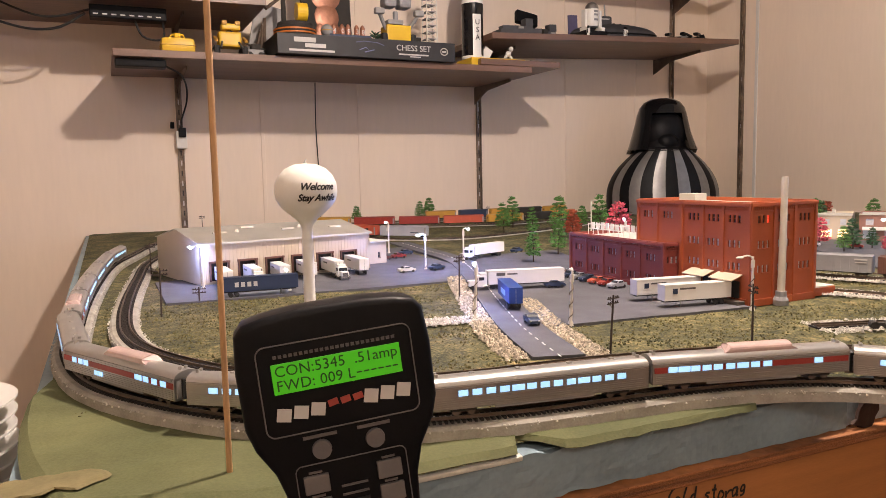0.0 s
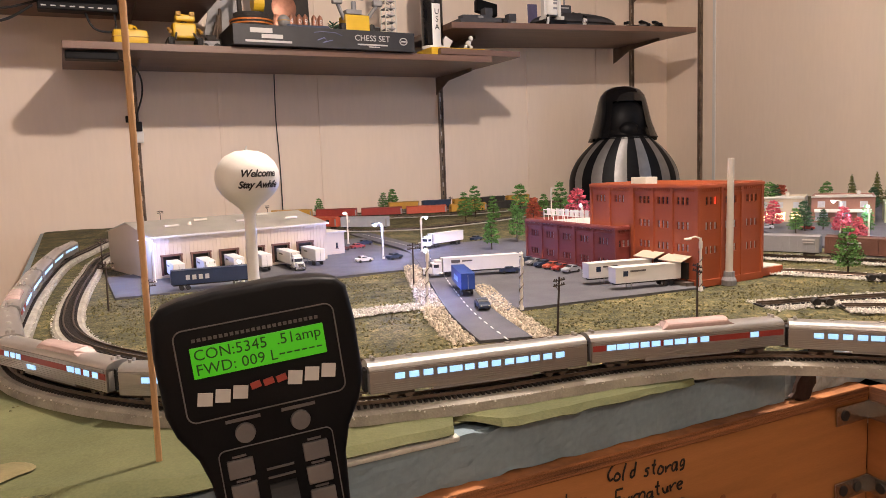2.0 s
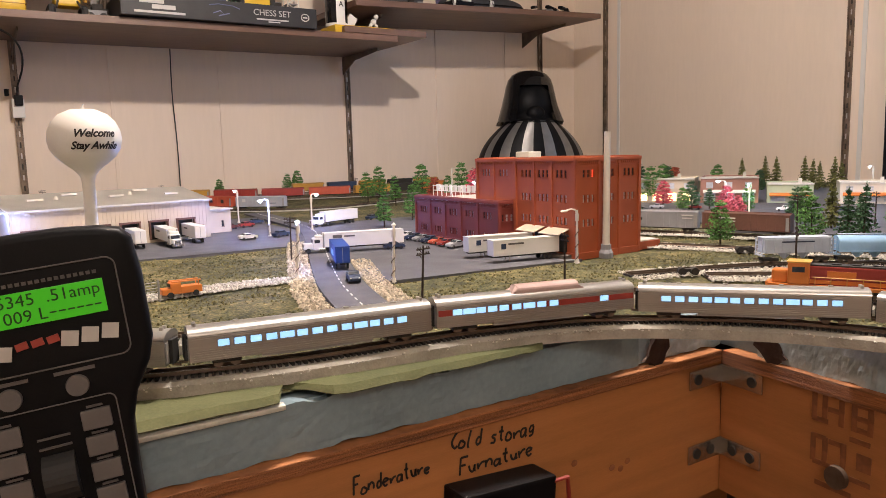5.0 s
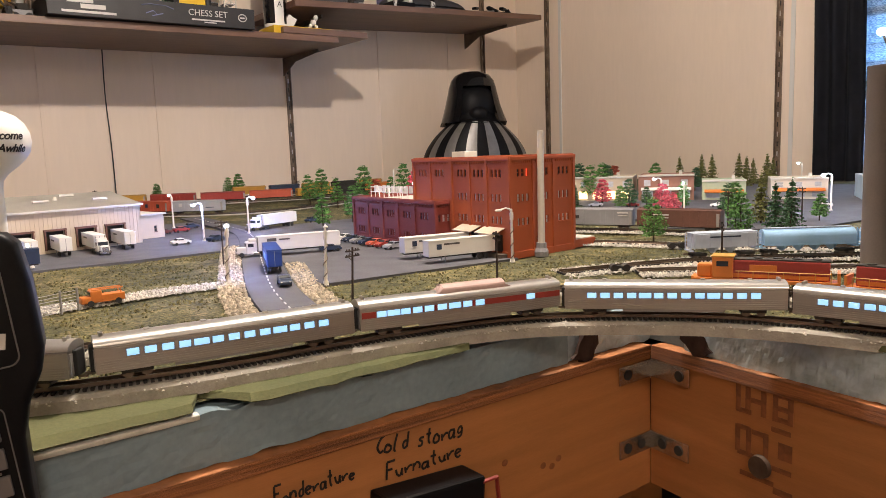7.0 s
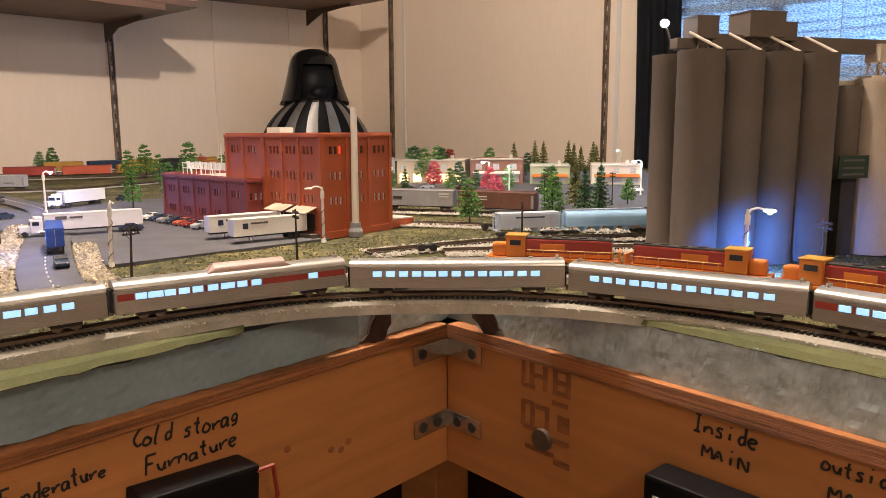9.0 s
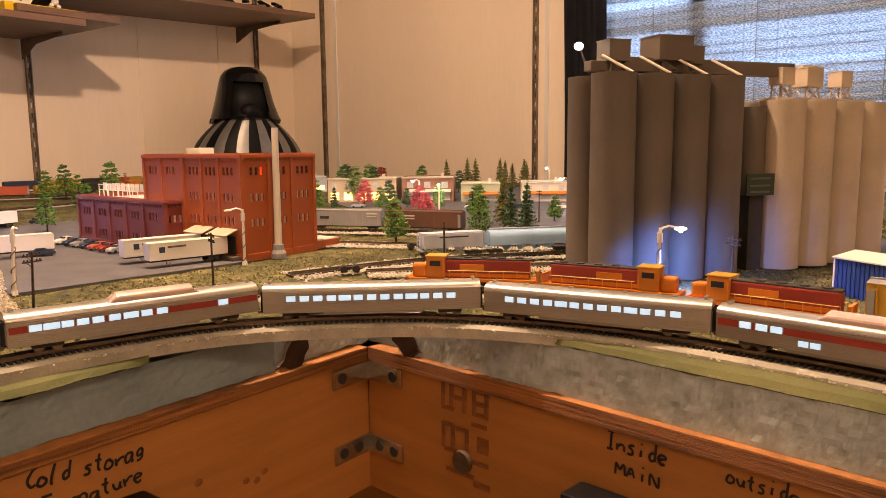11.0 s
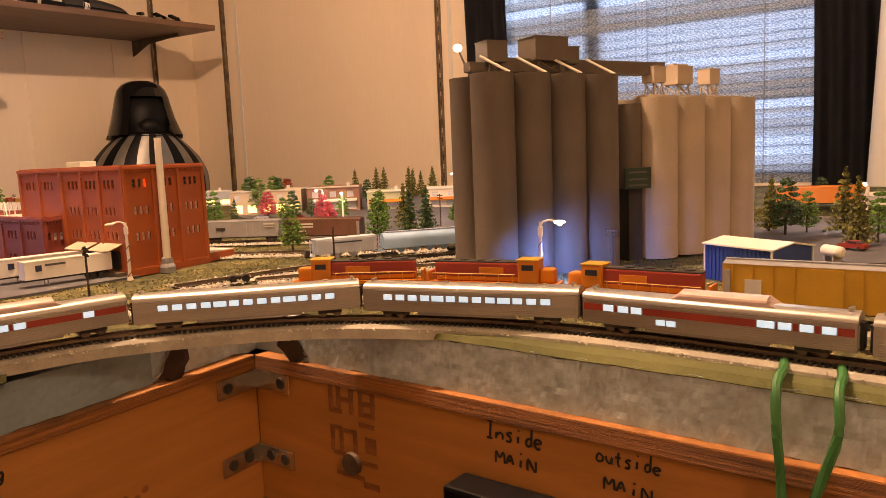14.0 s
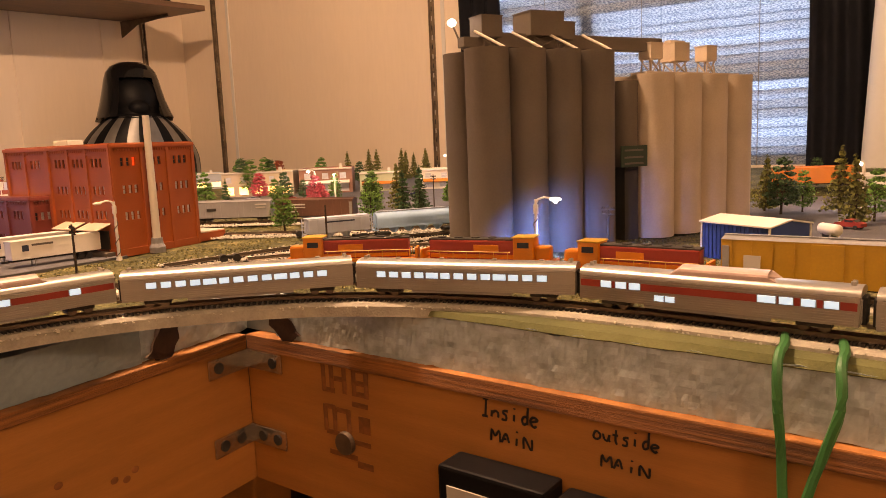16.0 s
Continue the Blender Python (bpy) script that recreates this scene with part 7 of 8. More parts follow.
# power strip and cords under the upper shelf
ps = thing("power_strip", "black power strip with white label dashes fixed under a shelf", "power strip", pose(0.085, 2.2, 1.604))
part("case", box(B(), (0, 0, 0), (0.19, 0.05, 0.034), bev=0.003), M_BLACK, ps)
for k in range(8):
    part("label_dash", box(B(), (-0.08 + 0.022 * k, -0.0255, -0.008), (0.012, 0.001, 0.003)), M_PRINT, ps)
ps2 = thing("power_brick", "black power adapter fixed beneath the shelf", "adapter", pose(0.105, 2.13, 1.464))
part("case", box(B(), (0, 0, 0), (0.125, 0.045, 0.020), bev=0.003), M_BLACK, ps2)


def cord(pts, r, label):
    return single("cable", tube(B(), spline(pts, 0.012), r, 6), M_RUBBER, label, "cable", smooth=True)


cord([(-0.02, 2.2, 1.60), (-0.10, 2.2, 1.555), (-0.22, 2.25, 1.575), (-0.45, 2.3, 1.68)], 0.0035, "thick black cable looping under the shelf")
cord([(-0.01, 2.2, 1.61), (-0.12, 2.2, 1.585), (-0.25, 2.25, 1.64), (-0.4, 2.3, 1.72)], 0.003, "black cable sagging from the power strip")
cord([(0.10, 2.2, 1.59), (0.12, 2.19, 1.545), (0.17, 2.2, 1.545), (0.17, 2.2, 1.60)], 0.003, "short black cable loop under the power strip")
cord([(0.165, 2.14, 1.463), (0.21, 2.2, 1.45), (0.245, 2.4, 1.44), (0.25, 2.47, 1.40), (0.232, 2.48, 1.34), (0.233, 2.48, 1.30)], 0.0028, "black cable running down to the wall outlet")
cord([(0.672, 2.495, 1.48), (0.670, 2.497, 1.33), (0.675, 2.497, 1.18), (0.674, 2.49, 1.0)], 0.0018, "thin black cable hanging down the wall")
ol = thing("wall_outlet", "white plug adapter on the shelf standard", "outlet", pose(0.231, 2.485, 1.285))
part("case", box(B(), (0, 0, 0), (0.032, 0.022, 0.055), bev=0.003), M_WHITE, ol)
part("plug", box(B(), (0.002, -0.012, 0.022), (0.022, 0.02, 0.030), bev=0.003), M_BLACK, ol, "black plug")
part("plug", box(B(), (-0.026, -0.002, 0.045), (0.012, 0.012, 0.02), bev=0.002), M_BLACK, ol)

# things on the lower shelf
yb = thing("yellow_case", "small rounded bright yellow toy case", "toy", on_shelf(0.205, 2.18))
part("shell", box(B(), (0, 0, 0.024), (0.09, 0.05, 0.046), bev=0.014), M_YEL, yb, smooth=True)
part("lid_line", box(B(), (0, 0, 0.026), (0.0912, 0.0512, 0.0025), bev=0.001), M_OCHRE, yb)
part("knob", rod(B(), (0, 0, 0.046), (0, 0, 0.060), 0.009, n=12), M_YEL, yb)
part("handle", tube(B(), [(-0.02, 0, 0.045), (-0.015, 0, 0.056), (0.015, 0, 0.056), (0.02, 0, 0.045)], 0.003), M_YEL, yb)


def digger(m):
    d = thing("toy_loader", "yellow toy loader robot on dark tracks", "toy", m)
    part("body", box(B(), (0, 0, 0.050), (0.062, 0.05, 0.042), bev=0.006), M_YEL, d)
    part("head", box(B(), (0.004, 0, 0.086), (0.052, 0.036, 0.018), bev=0.005), M_YEL, d)
    part("neck", rod(B(), (0.0, 0, 0.066), (0.002, 0, 0.08), 0.009, n=12), M_DARK, d)
    for s in (-1, 1):
        part("lamp_housing", box(B(), (0.004 + s * 0.018, -0.015, 0.096), (0.014, 0.014, 0.012), bev=0.003), M_OCHRE, d)
        part("shovel_link", rod(B(), (s * 0.022, -0.02, 0.045), (s * 0.030, -0.05, 0.020), 0.003, n=8), M_DKG, d)
        part("track", box(B(), (s * 0.038, 0, 0.016), (0.018, 0.07, 0.032), bev=0.008), M_RUBBER, d)
        part("arm", box(B(), (s * 0.04, -0.02, 0.05), (0.008, 0.05, 0.008), pose(0, 0, 0, 20, 0, 0), 0.002), M_OCHRE, d)
        for k in range(3):
            part("road_wheel", rod(B(), (s * 0.038, -0.022 + 0.022 * k, 0.012), (s * 0.049, -0.022 + 0.022 * k, 0.012), 0.008, n=10), M_STEEL, d)
    return d


digger(on_shelf(0.345, 2.19))
dk = thing("toy_machine", "small dark grey toy machine with wheels", "toy", on_shelf(0.415, 2.2))
part("base", box(B(), (0, 0, 0.016), (0.05, 0.05, 0.022), bev=0.004), M_GREY, dk)
part("turret", box(B(), (0.004, 0, 0.036), (0.028, 0.03, 0.018), bev=0.004), M_DARK, dk)
part("barrel", rod(B(), (0, 0, 0.036), (-0.03, -0.035, 0.042), 0.003, n=8), M_STEEL, dk)
wheels(dk, (-0.016, 0.016), 0.026, 0.010)

cb = thing("chess_set_box", "long black chess set box with white print", "box", on_shelf(0.725, 2.215, rz=0.6))
part("carton", box(B(), (0, 0, 0.029), (0.545, 0.29, 0.056), bev=0.0015), mat("black_card", (0.02, 0.019, 0.02), 0.5, 0, 30, 0.3, 0.05, 200), cb)
lettering("print", "CHESS SET", 0.024, M_PRINT, pose(0.135, -0.1455, 0.034, 90, 0, 0), cb, 0.0003)
for x, z, w, h in ((-0.195, 0.041, 0.062, 0.013), (-0.165, 0.026, 0.06, 0.011), (-0.175, 0.012, 0.13, 0.006), (0.135, 0.016, 0.095, 0.004), (0.140, 0.010, 0.035, 0.003)):
    part("print_bar", box(B(), (x, -0.1456, z), (w, 0.0008, h), pose(0, 0, 0, 0, 0, 0)), M_PRINT, cb, "white printed title")
bm = tube(B(), [(0.012 * math.cos(a), 0, 0.010 * math.sin(a)) for a in [k * 0.4 for k in range(17)]], 0.0015, 6)
part("round_mark", bm, M_PRINT, cb, "white ring mark", m=pose(0.235, -0.1458, 0.030))
part("round_mark", box(B(), (0.235, -0.1456, 0.030), (0.014, 0.0008, 0.004)), M_PRINT, cb)
part("ship_print", tube(B(), [(-0.045, -0.1456, 0.043), (-0.02, -0.1456, 0.047), (0.02, -0.1456, 0.045), (0.04, -0.1456, 0.038)], 0.0012), mat("blue_print", (0.12, 0.14, 0.25), 0.5), cb, "blue line drawing")
part("ship_print", tube(B(), [(-0.035, -0.1456, 0.022), (-0.015, -0.1456, 0.030), (-0.005, -0.1456, 0.020), (-0.02, -0.1456, 0.016), (0.01, -0.1456, 0.024)], 0.0014), mat("blue_print_pale", (0.2, 0.22, 0.4), 0.5), cb)
CB = SZ + 0.058
db = thing("ringed_display_base", "black round display base with orange rings and a yellow drum", "display", pose(0.535, 2.19, CB))
part("base", lathe(B(), [(0.058, 0), (0.060, 0.004), (0.060, 0.03), (0.052, 0.040), (0.050, 0.05), (0, 0.05)], 28), M_DARK, db)
for z in (0.008, 0.018, 0.028):
    part("ring", lathe(B(), [(0.060, z - 0.0025), (0.0625, z - 0.002), (0.0625, z + 0.002), (0.060, z + 0.0025)], 28), M_ORANGE, db, "orange ring")
part("drum", rod(B(), (0.0, -0.02, 0.08), (0.03, -0.02, 0.08), 0.026, n=20), M_YEL, db, "yellow drum")
part("column", rod(B(), (-0.03, 0.01, 0.05), (-0.03, 0.01, 0.16), 0.007, n=10), M_DARK, db)
part("boom", rod(B(), (-0.03, 0.01, 0.13), (-0.09, -0.03, 0.08), 0.005, n=8), M_STEEL, db)
rk = thing("dark_rig", "dark jointed toy rig beside the box", "toy", on_shelf(0.445, 2.25))
part("base", box(B(), (0, 0, 0.02), (0.04, 0.06, 0.04), bev=0.004), M_DARK, rk)
for k in range(3):
    part("joint", rod(B(), (-0.012 + 0.012 * k, 0, 0.04), (0.006 * k, -0.01, 0.09 + 0.02 * k), 0.005, n=8), M_STEEL, rk)
part("panel", box(B(), (0.03, 0.05, 0.11), (0.09, 0.006, 0.14), pose(0, 0, 0, 0, 12, 0), 0.001), M_GRAYT, rk, "smoky clear panel")
fr = thing("dark_picture", "black backed panel showing a copper-coloured plain shape", "picture", pose(0.665, 2.30, CB, -6, 0, 0))
part("panel", box(B(), (0, 0, 0.15), (0.16, 0.008, 0.30), bev=0.001), M_DARK, fr)
bm = B()
for c, s in (((0, -0.006, 0.10), (0.040, 0.006, 0.045)), ((-0.02, -0.006, 0.04), (0.02, 0.006, 0.05)), ((0.022, -0.006, 0.04), (0.02, 0.006, 0.05)), ((0, -0.006, 0.17), (0.05, 0.006, 0.05))):
    ball(bm, c, s, 14)
part("plain_shape", bm, M_COPPER, fr, "copper-coloured plain shape", smooth=True)
nx = thing("tube_clock", "row of small glass number tubes glowing orange", "clock", pose(0.672, 2.10, CB))
part("base", box(B(), (0, 0, 0.004), (0.125, 0.03, 0.008), bev=0.001), M_NAVY, nx)
for k, ch_ in enumerate("40938"):
    x = (-0.046, -0.022, -0.004, 0.022, 0.040)[k]
    tb = part("tube", lathe(B(), [(0.008, 0.008), (0.008, 0.030), (0.005, 0.036), (0.0015, 0.040), (0, 0.040)], 12, (x, 0, 0)), M_COPPER, nx, smooth=True)
    lettering("digit", ch_, 0.019, M_PRINT, pose(x, -0.0085, 0.018, 90, 0, 0), tb, 0.0003)
gd = thing("round_token", "small dull brass globe on the box", "ornament", pose(0.605, 2.10, CB))
part("globe", ball(B(), (0, 0, 0.018), 0.018, 16), M_GRAYT, gd, smooth=True)
part("band", lathe(B(), [(0.0185, 0.017), (0.019, 0.018), (0.0185, 0.019)], 16), M_OCHRE, gd)
cv = thing("cube_robot_toy", "yellow cube-bodied toy robot with grey arms", "toy", pose(0.84, 2.16, CB))
part("body", box(B(), (0, 0, 0.030), (0.078, 0.06, 0.052), bev=0.004), M_YEL, cv)
part("neck", rod(B(), (0, 0, 0.056), (0, 0, 0.10), 0.008, n=10), M_GREY, cv)
part("top_plate", box(B(), (-0.01, -0.005, 0.064), (0.05, 0.05, 0.014), bev=0.003), M_GRAYT, cv)
for s in (-1, 1):
    part("eye_pod", box(B(), (s * 0.024, -0.005, 0.125), (0.04, 0.05, 0.034), bev=0.010), M_GREY, cv, "grey rounded eye pod")
    part("arm", rod(B(), (s * 0.036, -0.01, 0.045), (s * 0.062, -0.03, 0.085), 0.006, n=8), M_GRAYT, cv)
    part("grip", box(B(), (s * 0.064, -0.032, 0.092), (0.03, 0.02, 0.018), bev=0.004), M_GRAYT, cv)
    part("track", box(B(), (s * 0.046, 0, 0.016), (0.018, 0.07, 0.030), bev=0.008), M_RUBBER, cv)
pl = thing("green_sprig", "small dark green plastic sprig", "ornament", pose(0.755, 2.11, CB))
bm = B()
for k in range(14):
    a = k * 2.4
    box(bm, (0.010 * math.cos(a), 0.010 * math.sin(a), 0.006 + 0.0014 * k), (0.014, 0.004, 0.002), pose(0, 0, 0, 0, -30, math.degrees(a)))
part("leaves", bm, mat("dark_green_plastic", (0.012, 0.07, 0.03), 0.4), pl)
part("stem", rod(B(), (0, 0, 0), (0, 0, 0.025), 0.0015, n=6), M_TRUNK, pl)
lat = thing("lattice_tower", "pale lattice launch tower model", "model tower", pose(0.972, 2.2, CB))
for ex in (-1, 1):
    for ey in (-1, 1):
        part("leg", rod(B(), (ex * 0.018, ey * 0.018, 0), (ex * 0.016, ey * 0.016, 0.26), 0.0022, n=6), M_IVORY, lat)
for k in range(12):
    z = 0.01 + 0.021 * k
    for ex in (-1, 1):
        part("brace", rod(B(), (ex * 0.018, -0.018, z), (-ex * 0.017, -0.018, z + 0.021), 0.0016, n=5), M_IVORY, lat)
    part("platform", box(B(), (0, 0, z), (0.038, 0.038, 0.003)), M_GRAYT, lat)
bx = thing("dark_small_box", "small dark box behind the robot", "box", pose(0.915, 2.22, CB))
part("carton", box(B(), (0, 0, 0.017), (0.05, 0.05, 0.034), bev=0.001), M_DARK, bx)
part("lid", box(B(), (0, 0, 0.0345), (0.051, 0.051, 0.002), bev=0.0005), M_GREY, bx)
ro = thing("model_rocket", "white and black model rocket on a bright yellow base", "model rocket", on_shelf(1.11, 2.17))
part("base", box(B(), (0.065, 0, 0.013), (0.195, 0.11, 0.026), bev=0.002), M_YEL, ro, "bright yellow base block")
part("hull", lathe(B(), [(0.036, 0.026), (0.034, 0.05), (0.034, 0.30), (0.02, 0.36), (0, 0.38)], 28, (0.0, 0, 0)), M_WHITE, ro, smooth=True)
for s in (-1, 1):
    bm = lathe(B(), [(0.0352, 0.03), (0.0352, 0.165)], 28)
    dele = [f for f in bm.faces if f.calc_center_median().x * s < 0.014]
    bmesh.ops.delete(bm, geom=dele, context="FACES")
    bmesh.ops.solidify(bm, geom=bm.faces[:], thickness=0.0008)
    part("black_panel", bm, M_GLOSS, ro)
part("black_band", lathe(B(), [(0.0354, 0.165), (0.0356, 0.185), (0.0354, 0.20)], 28), M_GLOSS, ro)
part("fin", box(B(), (0.045, -0.01, 0.045), (0.03, 0.003, 0.04), pose(0, 0, 0, 0, 30, 0)), M_WHITE, ro)
lettering("print", "U\nS\nA", 0.024, M_INK, pose(0.0, -0.0356, 0.115, 90, 0, 0), ro, 0.0003)
sf = thing("white_trinket", "tiny white jointed trinket on the yellow base", "ornament", pose(1.225, 2.14, SZ + 0.030))
bm = B()
for c, s in (((0, 0, 0.018), 0.010), ((0.008, -0.004, 0.034), 0.008), ((-0.010, 0, 0.008), 0.006), ((0.010, 0, 0.006), 0.006)):
    ball(bm, c, s, 10)
part("lump", bm, M_WHITE, sf, smooth=True)
part("strut", rod(B(), (-0.02, 0, 0), (0.015, 0, 0.03), 0.002, n=6), M_WHITE, sf)
gl = thing("dark_spectacles", "thin dark folded spectacles on the loose board", "glasses", pose(1.34, 2.18, 1.526))
part("rim", tube(B(), [(-0.03, 0, 0.004), (-0.01, -0.005, 0.010), (0.02, 0, 0.008), (0.04, 0.004, 0.004)], 0.002), M_BLACK, gl)
part("arm", tube(B(), [(-0.03, 0, 0.004), (-0.02, 0.03, 0.004), (0.03, 0.035, 0.004)], 0.0018), M_BLACK, gl)


def z2(x):
    return 1.606 + 0.040 * (x - 1.145) / 1.055


def spacecraft(x, y, L, label, material):
    s = thing("model_spacecraft", label, "model", pose(x, y, z2(x), 0, -2.2, 0))
    part("hull", prism(B(), [(-L / 2, -0.03), (L * 0.35, -0.05), (L / 2, 0.0), (L * 0.35, 0.05), (-L / 2, 0.03)], 0.008, 0.022), material, s)
    part("deck", prism(B(), [(-L * 0.40, -0.015), (L * 0.25, -0.02), (L * 0.25, 0.02), (-L * 0.40, 0.015)], 0.022, 0.036), material, s)
    part("tower", box(B(), (L * 0.2, 0, 0.048), (0.03, 0.03, 0.026), bev=0.003), material, s)
    for k in range(3):
        part("engine", rod(B(), (L * 0.44, -0.028 + 0.028 * k, 0.015), (L * 0.54, -0.028 + 0.028 * k, 0.015), 0.010, n=12), M_DARK, s)
    for k in range(7):
        part("greeble", box(B(), (random.uniform(-0.3, 0.3) * L, random.uniform(-0.02, 0.02), 0.026), (0.02, 0.012, 0.014), bev=0.002), M_GRAYT, s)
    part("foot", box(B(), (0, 0, 0.004), (L * 0.5, 0.03, 0.008)), M_DARK, s)
    return s


spacecraft(1.29, 2.18, 0.17, "dark angular model craft with small red lights", M_DKG)
spacecraft(1.44, 2.26, 0.15, "dark detailed model craft", M_DKG)
sc = thing("dark_screen_gadget", "black angular desk gadget with a dark screen", "gadget", pose(1.385, 2.30, z2(1.385)))
part("stand", box(B(), (0, 0, 0.035), (0.02, 0.03, 0.07), bev=0.003), M_BLACK, sc)
part("screen", box(B(), (0, -0.01, 0.085), (0.085, 0.02, 0.045), pose(0, 0, 0, -15, 10, 0), 0.003), M_BLACK, sc)
dr = thing("white_domed_toy", "white domed cylindrical toy with side legs", "toy", pose(1.60, 2.20, z2(1.60) + 0.030) @ Matrix.Scale(0.85, 4))
part("body", lathe(B(), [(0.026, 0.02), (0.030, 0.03), (0.030, 0.085), (0.029, 0.09)], 20), M_WHITE, dr, smooth=True)
part("dome", lathe(B(), [(0.029, 0.091), (0.026, 0.105), (0.015, 0.117), (0, 0.12)], 20), M_SILVER, dr, smooth=True)
for s in (-1, 1):
    part("leg", box(B(), (s * 0.037, 0, 0.045), (0.012, 0.026, 0.085), bev=0.003), M_WHITE, dr)
    part("foot", box(B(), (s * 0.038, -0.005, 0.008), (0.018, 0.05, 0.016), bev=0.004), M_WHITE, dr)
part("plinth", box(B(), (0, 0, -0.018), (0.11, 0.07, 0.035), bev=0.002), M_BLACK, dr, "black display plinth")
for z in (0.045, 0.065, 0.078):
    part("panel", box(B(), (0, -0.030, z), (0.018, 0.003, 0.008)), M_GREY, dr)
su = thing("model_submarine", "dark grey model submarine with a conning tower", "model", pose(1.775, 2.30, z2(1.775) + 0.040, 0, -2.2, 0))
part("hull", ball(B(), (0, 0, 0), (0.20, 0.042, 0.040), 24), M_DKG, su, smooth=True)
part("tower", box(B(), (-0.045, 0, 0.045), (0.06, 0.022, 0.045), bev=0.006), M_DKG, su)
part("mast", rod(B(), (-0.04, 0, 0.06), (-0.04, 0, 0.11), 0.003, n=8), M_GREY, su)
part("tail_fin", box(B(), (-0.185, 0, 0.03), (0.04, 0.006, 0.075), bev=0.002), mat("purple_grey", (0.10, 0.09, 0.18), 0.5), su)
part("cradle", box(B(), (0, 0, -0.033), (0.16, 0.04, 0.014)), M_DARK, su)
for k in range(5):
    part("deck_hatch", box(B(), (-0.01 + 0.03 * k, -0.012, 0.0385 - 0.0012 * k * k), (0.008, 0.008, 0.004), bev=0.001), M_DARK, su)
part("waterline", lathe(B(), [(0.0424, -0.003), (0.0426, 0.0), (0.0424, 0.003)], 28, sx=4.74), M_BLACK, su)
part("tower_light", box(B(), (-0.045, -0.0115, 0.056), (0.034, 0.001, 0.004)), M_PRINT, su)
for x, y in ((1.535, 2.13), (1.690, 2.13), (1.705, 2.14)):
    tr_ = thing("small_trinket", "tiny black and white jointed trinket on the shelf", "ornament", pose(x, y, z2(x), 0, 0, 20))
    part("torso", box(B(), (0, 0, 0.020), (0.012, 0.008, 0.016), bev=0.002), M_WHITE, tr_)
    part("top", ball(B(), (0, 0, 0.033), 0.005, 8), M_BLACK, tr_)
    for q in (-1, 1):
        part("strut", rod(B(), (q * 0.004, 0, 0), (q * 0.003, 0, 0.013), 0.0022, n=6), M_WHITE, tr_)
        part("strut", rod(B(), (q * 0.007, 0, 0.026), (q * 0.012, -0.004, 0.012), 0.0018, n=6), M_BLACK, tr_)
for x, y, lab in ((2.02, 2.2, "dark tangled model parts on the shelf"), (2.11, 2.22, "black model parts with pale trim")):
    gp = thing("model_parts", lab, "model parts", pose(x, y, z2(x)))
    for k in range(6):
        part("piece", box(B(), (random.uniform(-0.05, 0.05), random.uniform(-0.03, 0.03), 0.008 + 0.005 * k), (0.05, 0.018, 0.010), pose(0, 0, 0, random.uniform(-12, 12), random.uniform(-12, 12), random.uniform(0, 180)), 0.003), M_BLACK if k % 3 else M_GRAYT, gp)


# ---- helmeted bust, one plain mesh ----
def bust():
    bm = B()
    # shoulders and chest
    n, rings = 56, []
    for k in range(15):
        t = k / 14
        z = 0.0 + 0.24 * t
        w = 0.212 - 0.114 * max(0.0, (z - 0.07) / 0.17) ** 2
        dep = 0.15 - 0.05 * t
        rings.append([bm.verts.new((w * math.cos(2 * math.pi * i / n), dep * math.sin(2 * math.pi * i / n), z)) for i in range(n)])
    for row, (a, b) in enumerate(zip(rings, rings[1:])):
        for i in range(n):
            f = bm.faces.new((a[i], a[(i + 1) % n], b[(i + 1) % n], b[i]))
            f.material_index = 1 if (i + 1) % 4 < 2 and i > n // 2 and row < 14 else 0
    bm.faces.new(rings[-1])
    lathe(bm, [(0.105, 0.235), (0.085, 0.25), (0.075, 0.30)], 24)
    # helmet: dome that flares to a wide skirt, open at the face
    N = 40
    prof = [(0.143, 0.228), (0.135, 0.245), (0.118, 0.30), (0.106, 0.345), (0.099, 0.375), (0.090, 0.40), (0.073, 0.420), (0.045, 0.433), (0.0, 0.437)]
    hr = []
    for r, z in prof:
        hr.append([bm.verts.new((0.93 * r * math.cos(2 * math.pi * i / N), 0.92 * r * math.sin(2 * math.pi * i / N) + 0.02, z + (0.012 if r > 0.12 and i > N // 2 else 0))) for i in range(N)])
    for q, (a, b) in enumerate(zip(hr, hr[1:])):
        for i in range(N):
            ang = 360 * (i + 0.5) / N
            if q < 4 and 232 < ang < 308:
                continue
            f = bm.faces.new((a[i], a[(i + 1) % N], b[(i + 1) % N], b[i]))
            f.material_index = 2
    # plain angular face plate
    for c, s in (((0, -0.028, 0.300), (0.082, 0.050, 0.085)), ((0, -0.062, 0.268), (0.040, 0.028, 0.034))):
        k0 = len(bm.faces)
        ball(bm, c, s, 16)
        bm.faces.ensure_lookup_table()
        for f in bm.faces[k0:]:
            f.material_index = 0
    ob = part("bust", bm, [M_BLACK, mat("silver_stripe", (0.19, 0.185, 0.18), 0.35, 0.4, 40, 0.15, 0.05, 400), M_GLOSS], None, "", True, pose(1.945, 2.22, G - 0.002, 0, 0, -26))
    return tagged(ob, "black glossy helmeted bust with silver-striped shoulders standing in the corner", "bust")


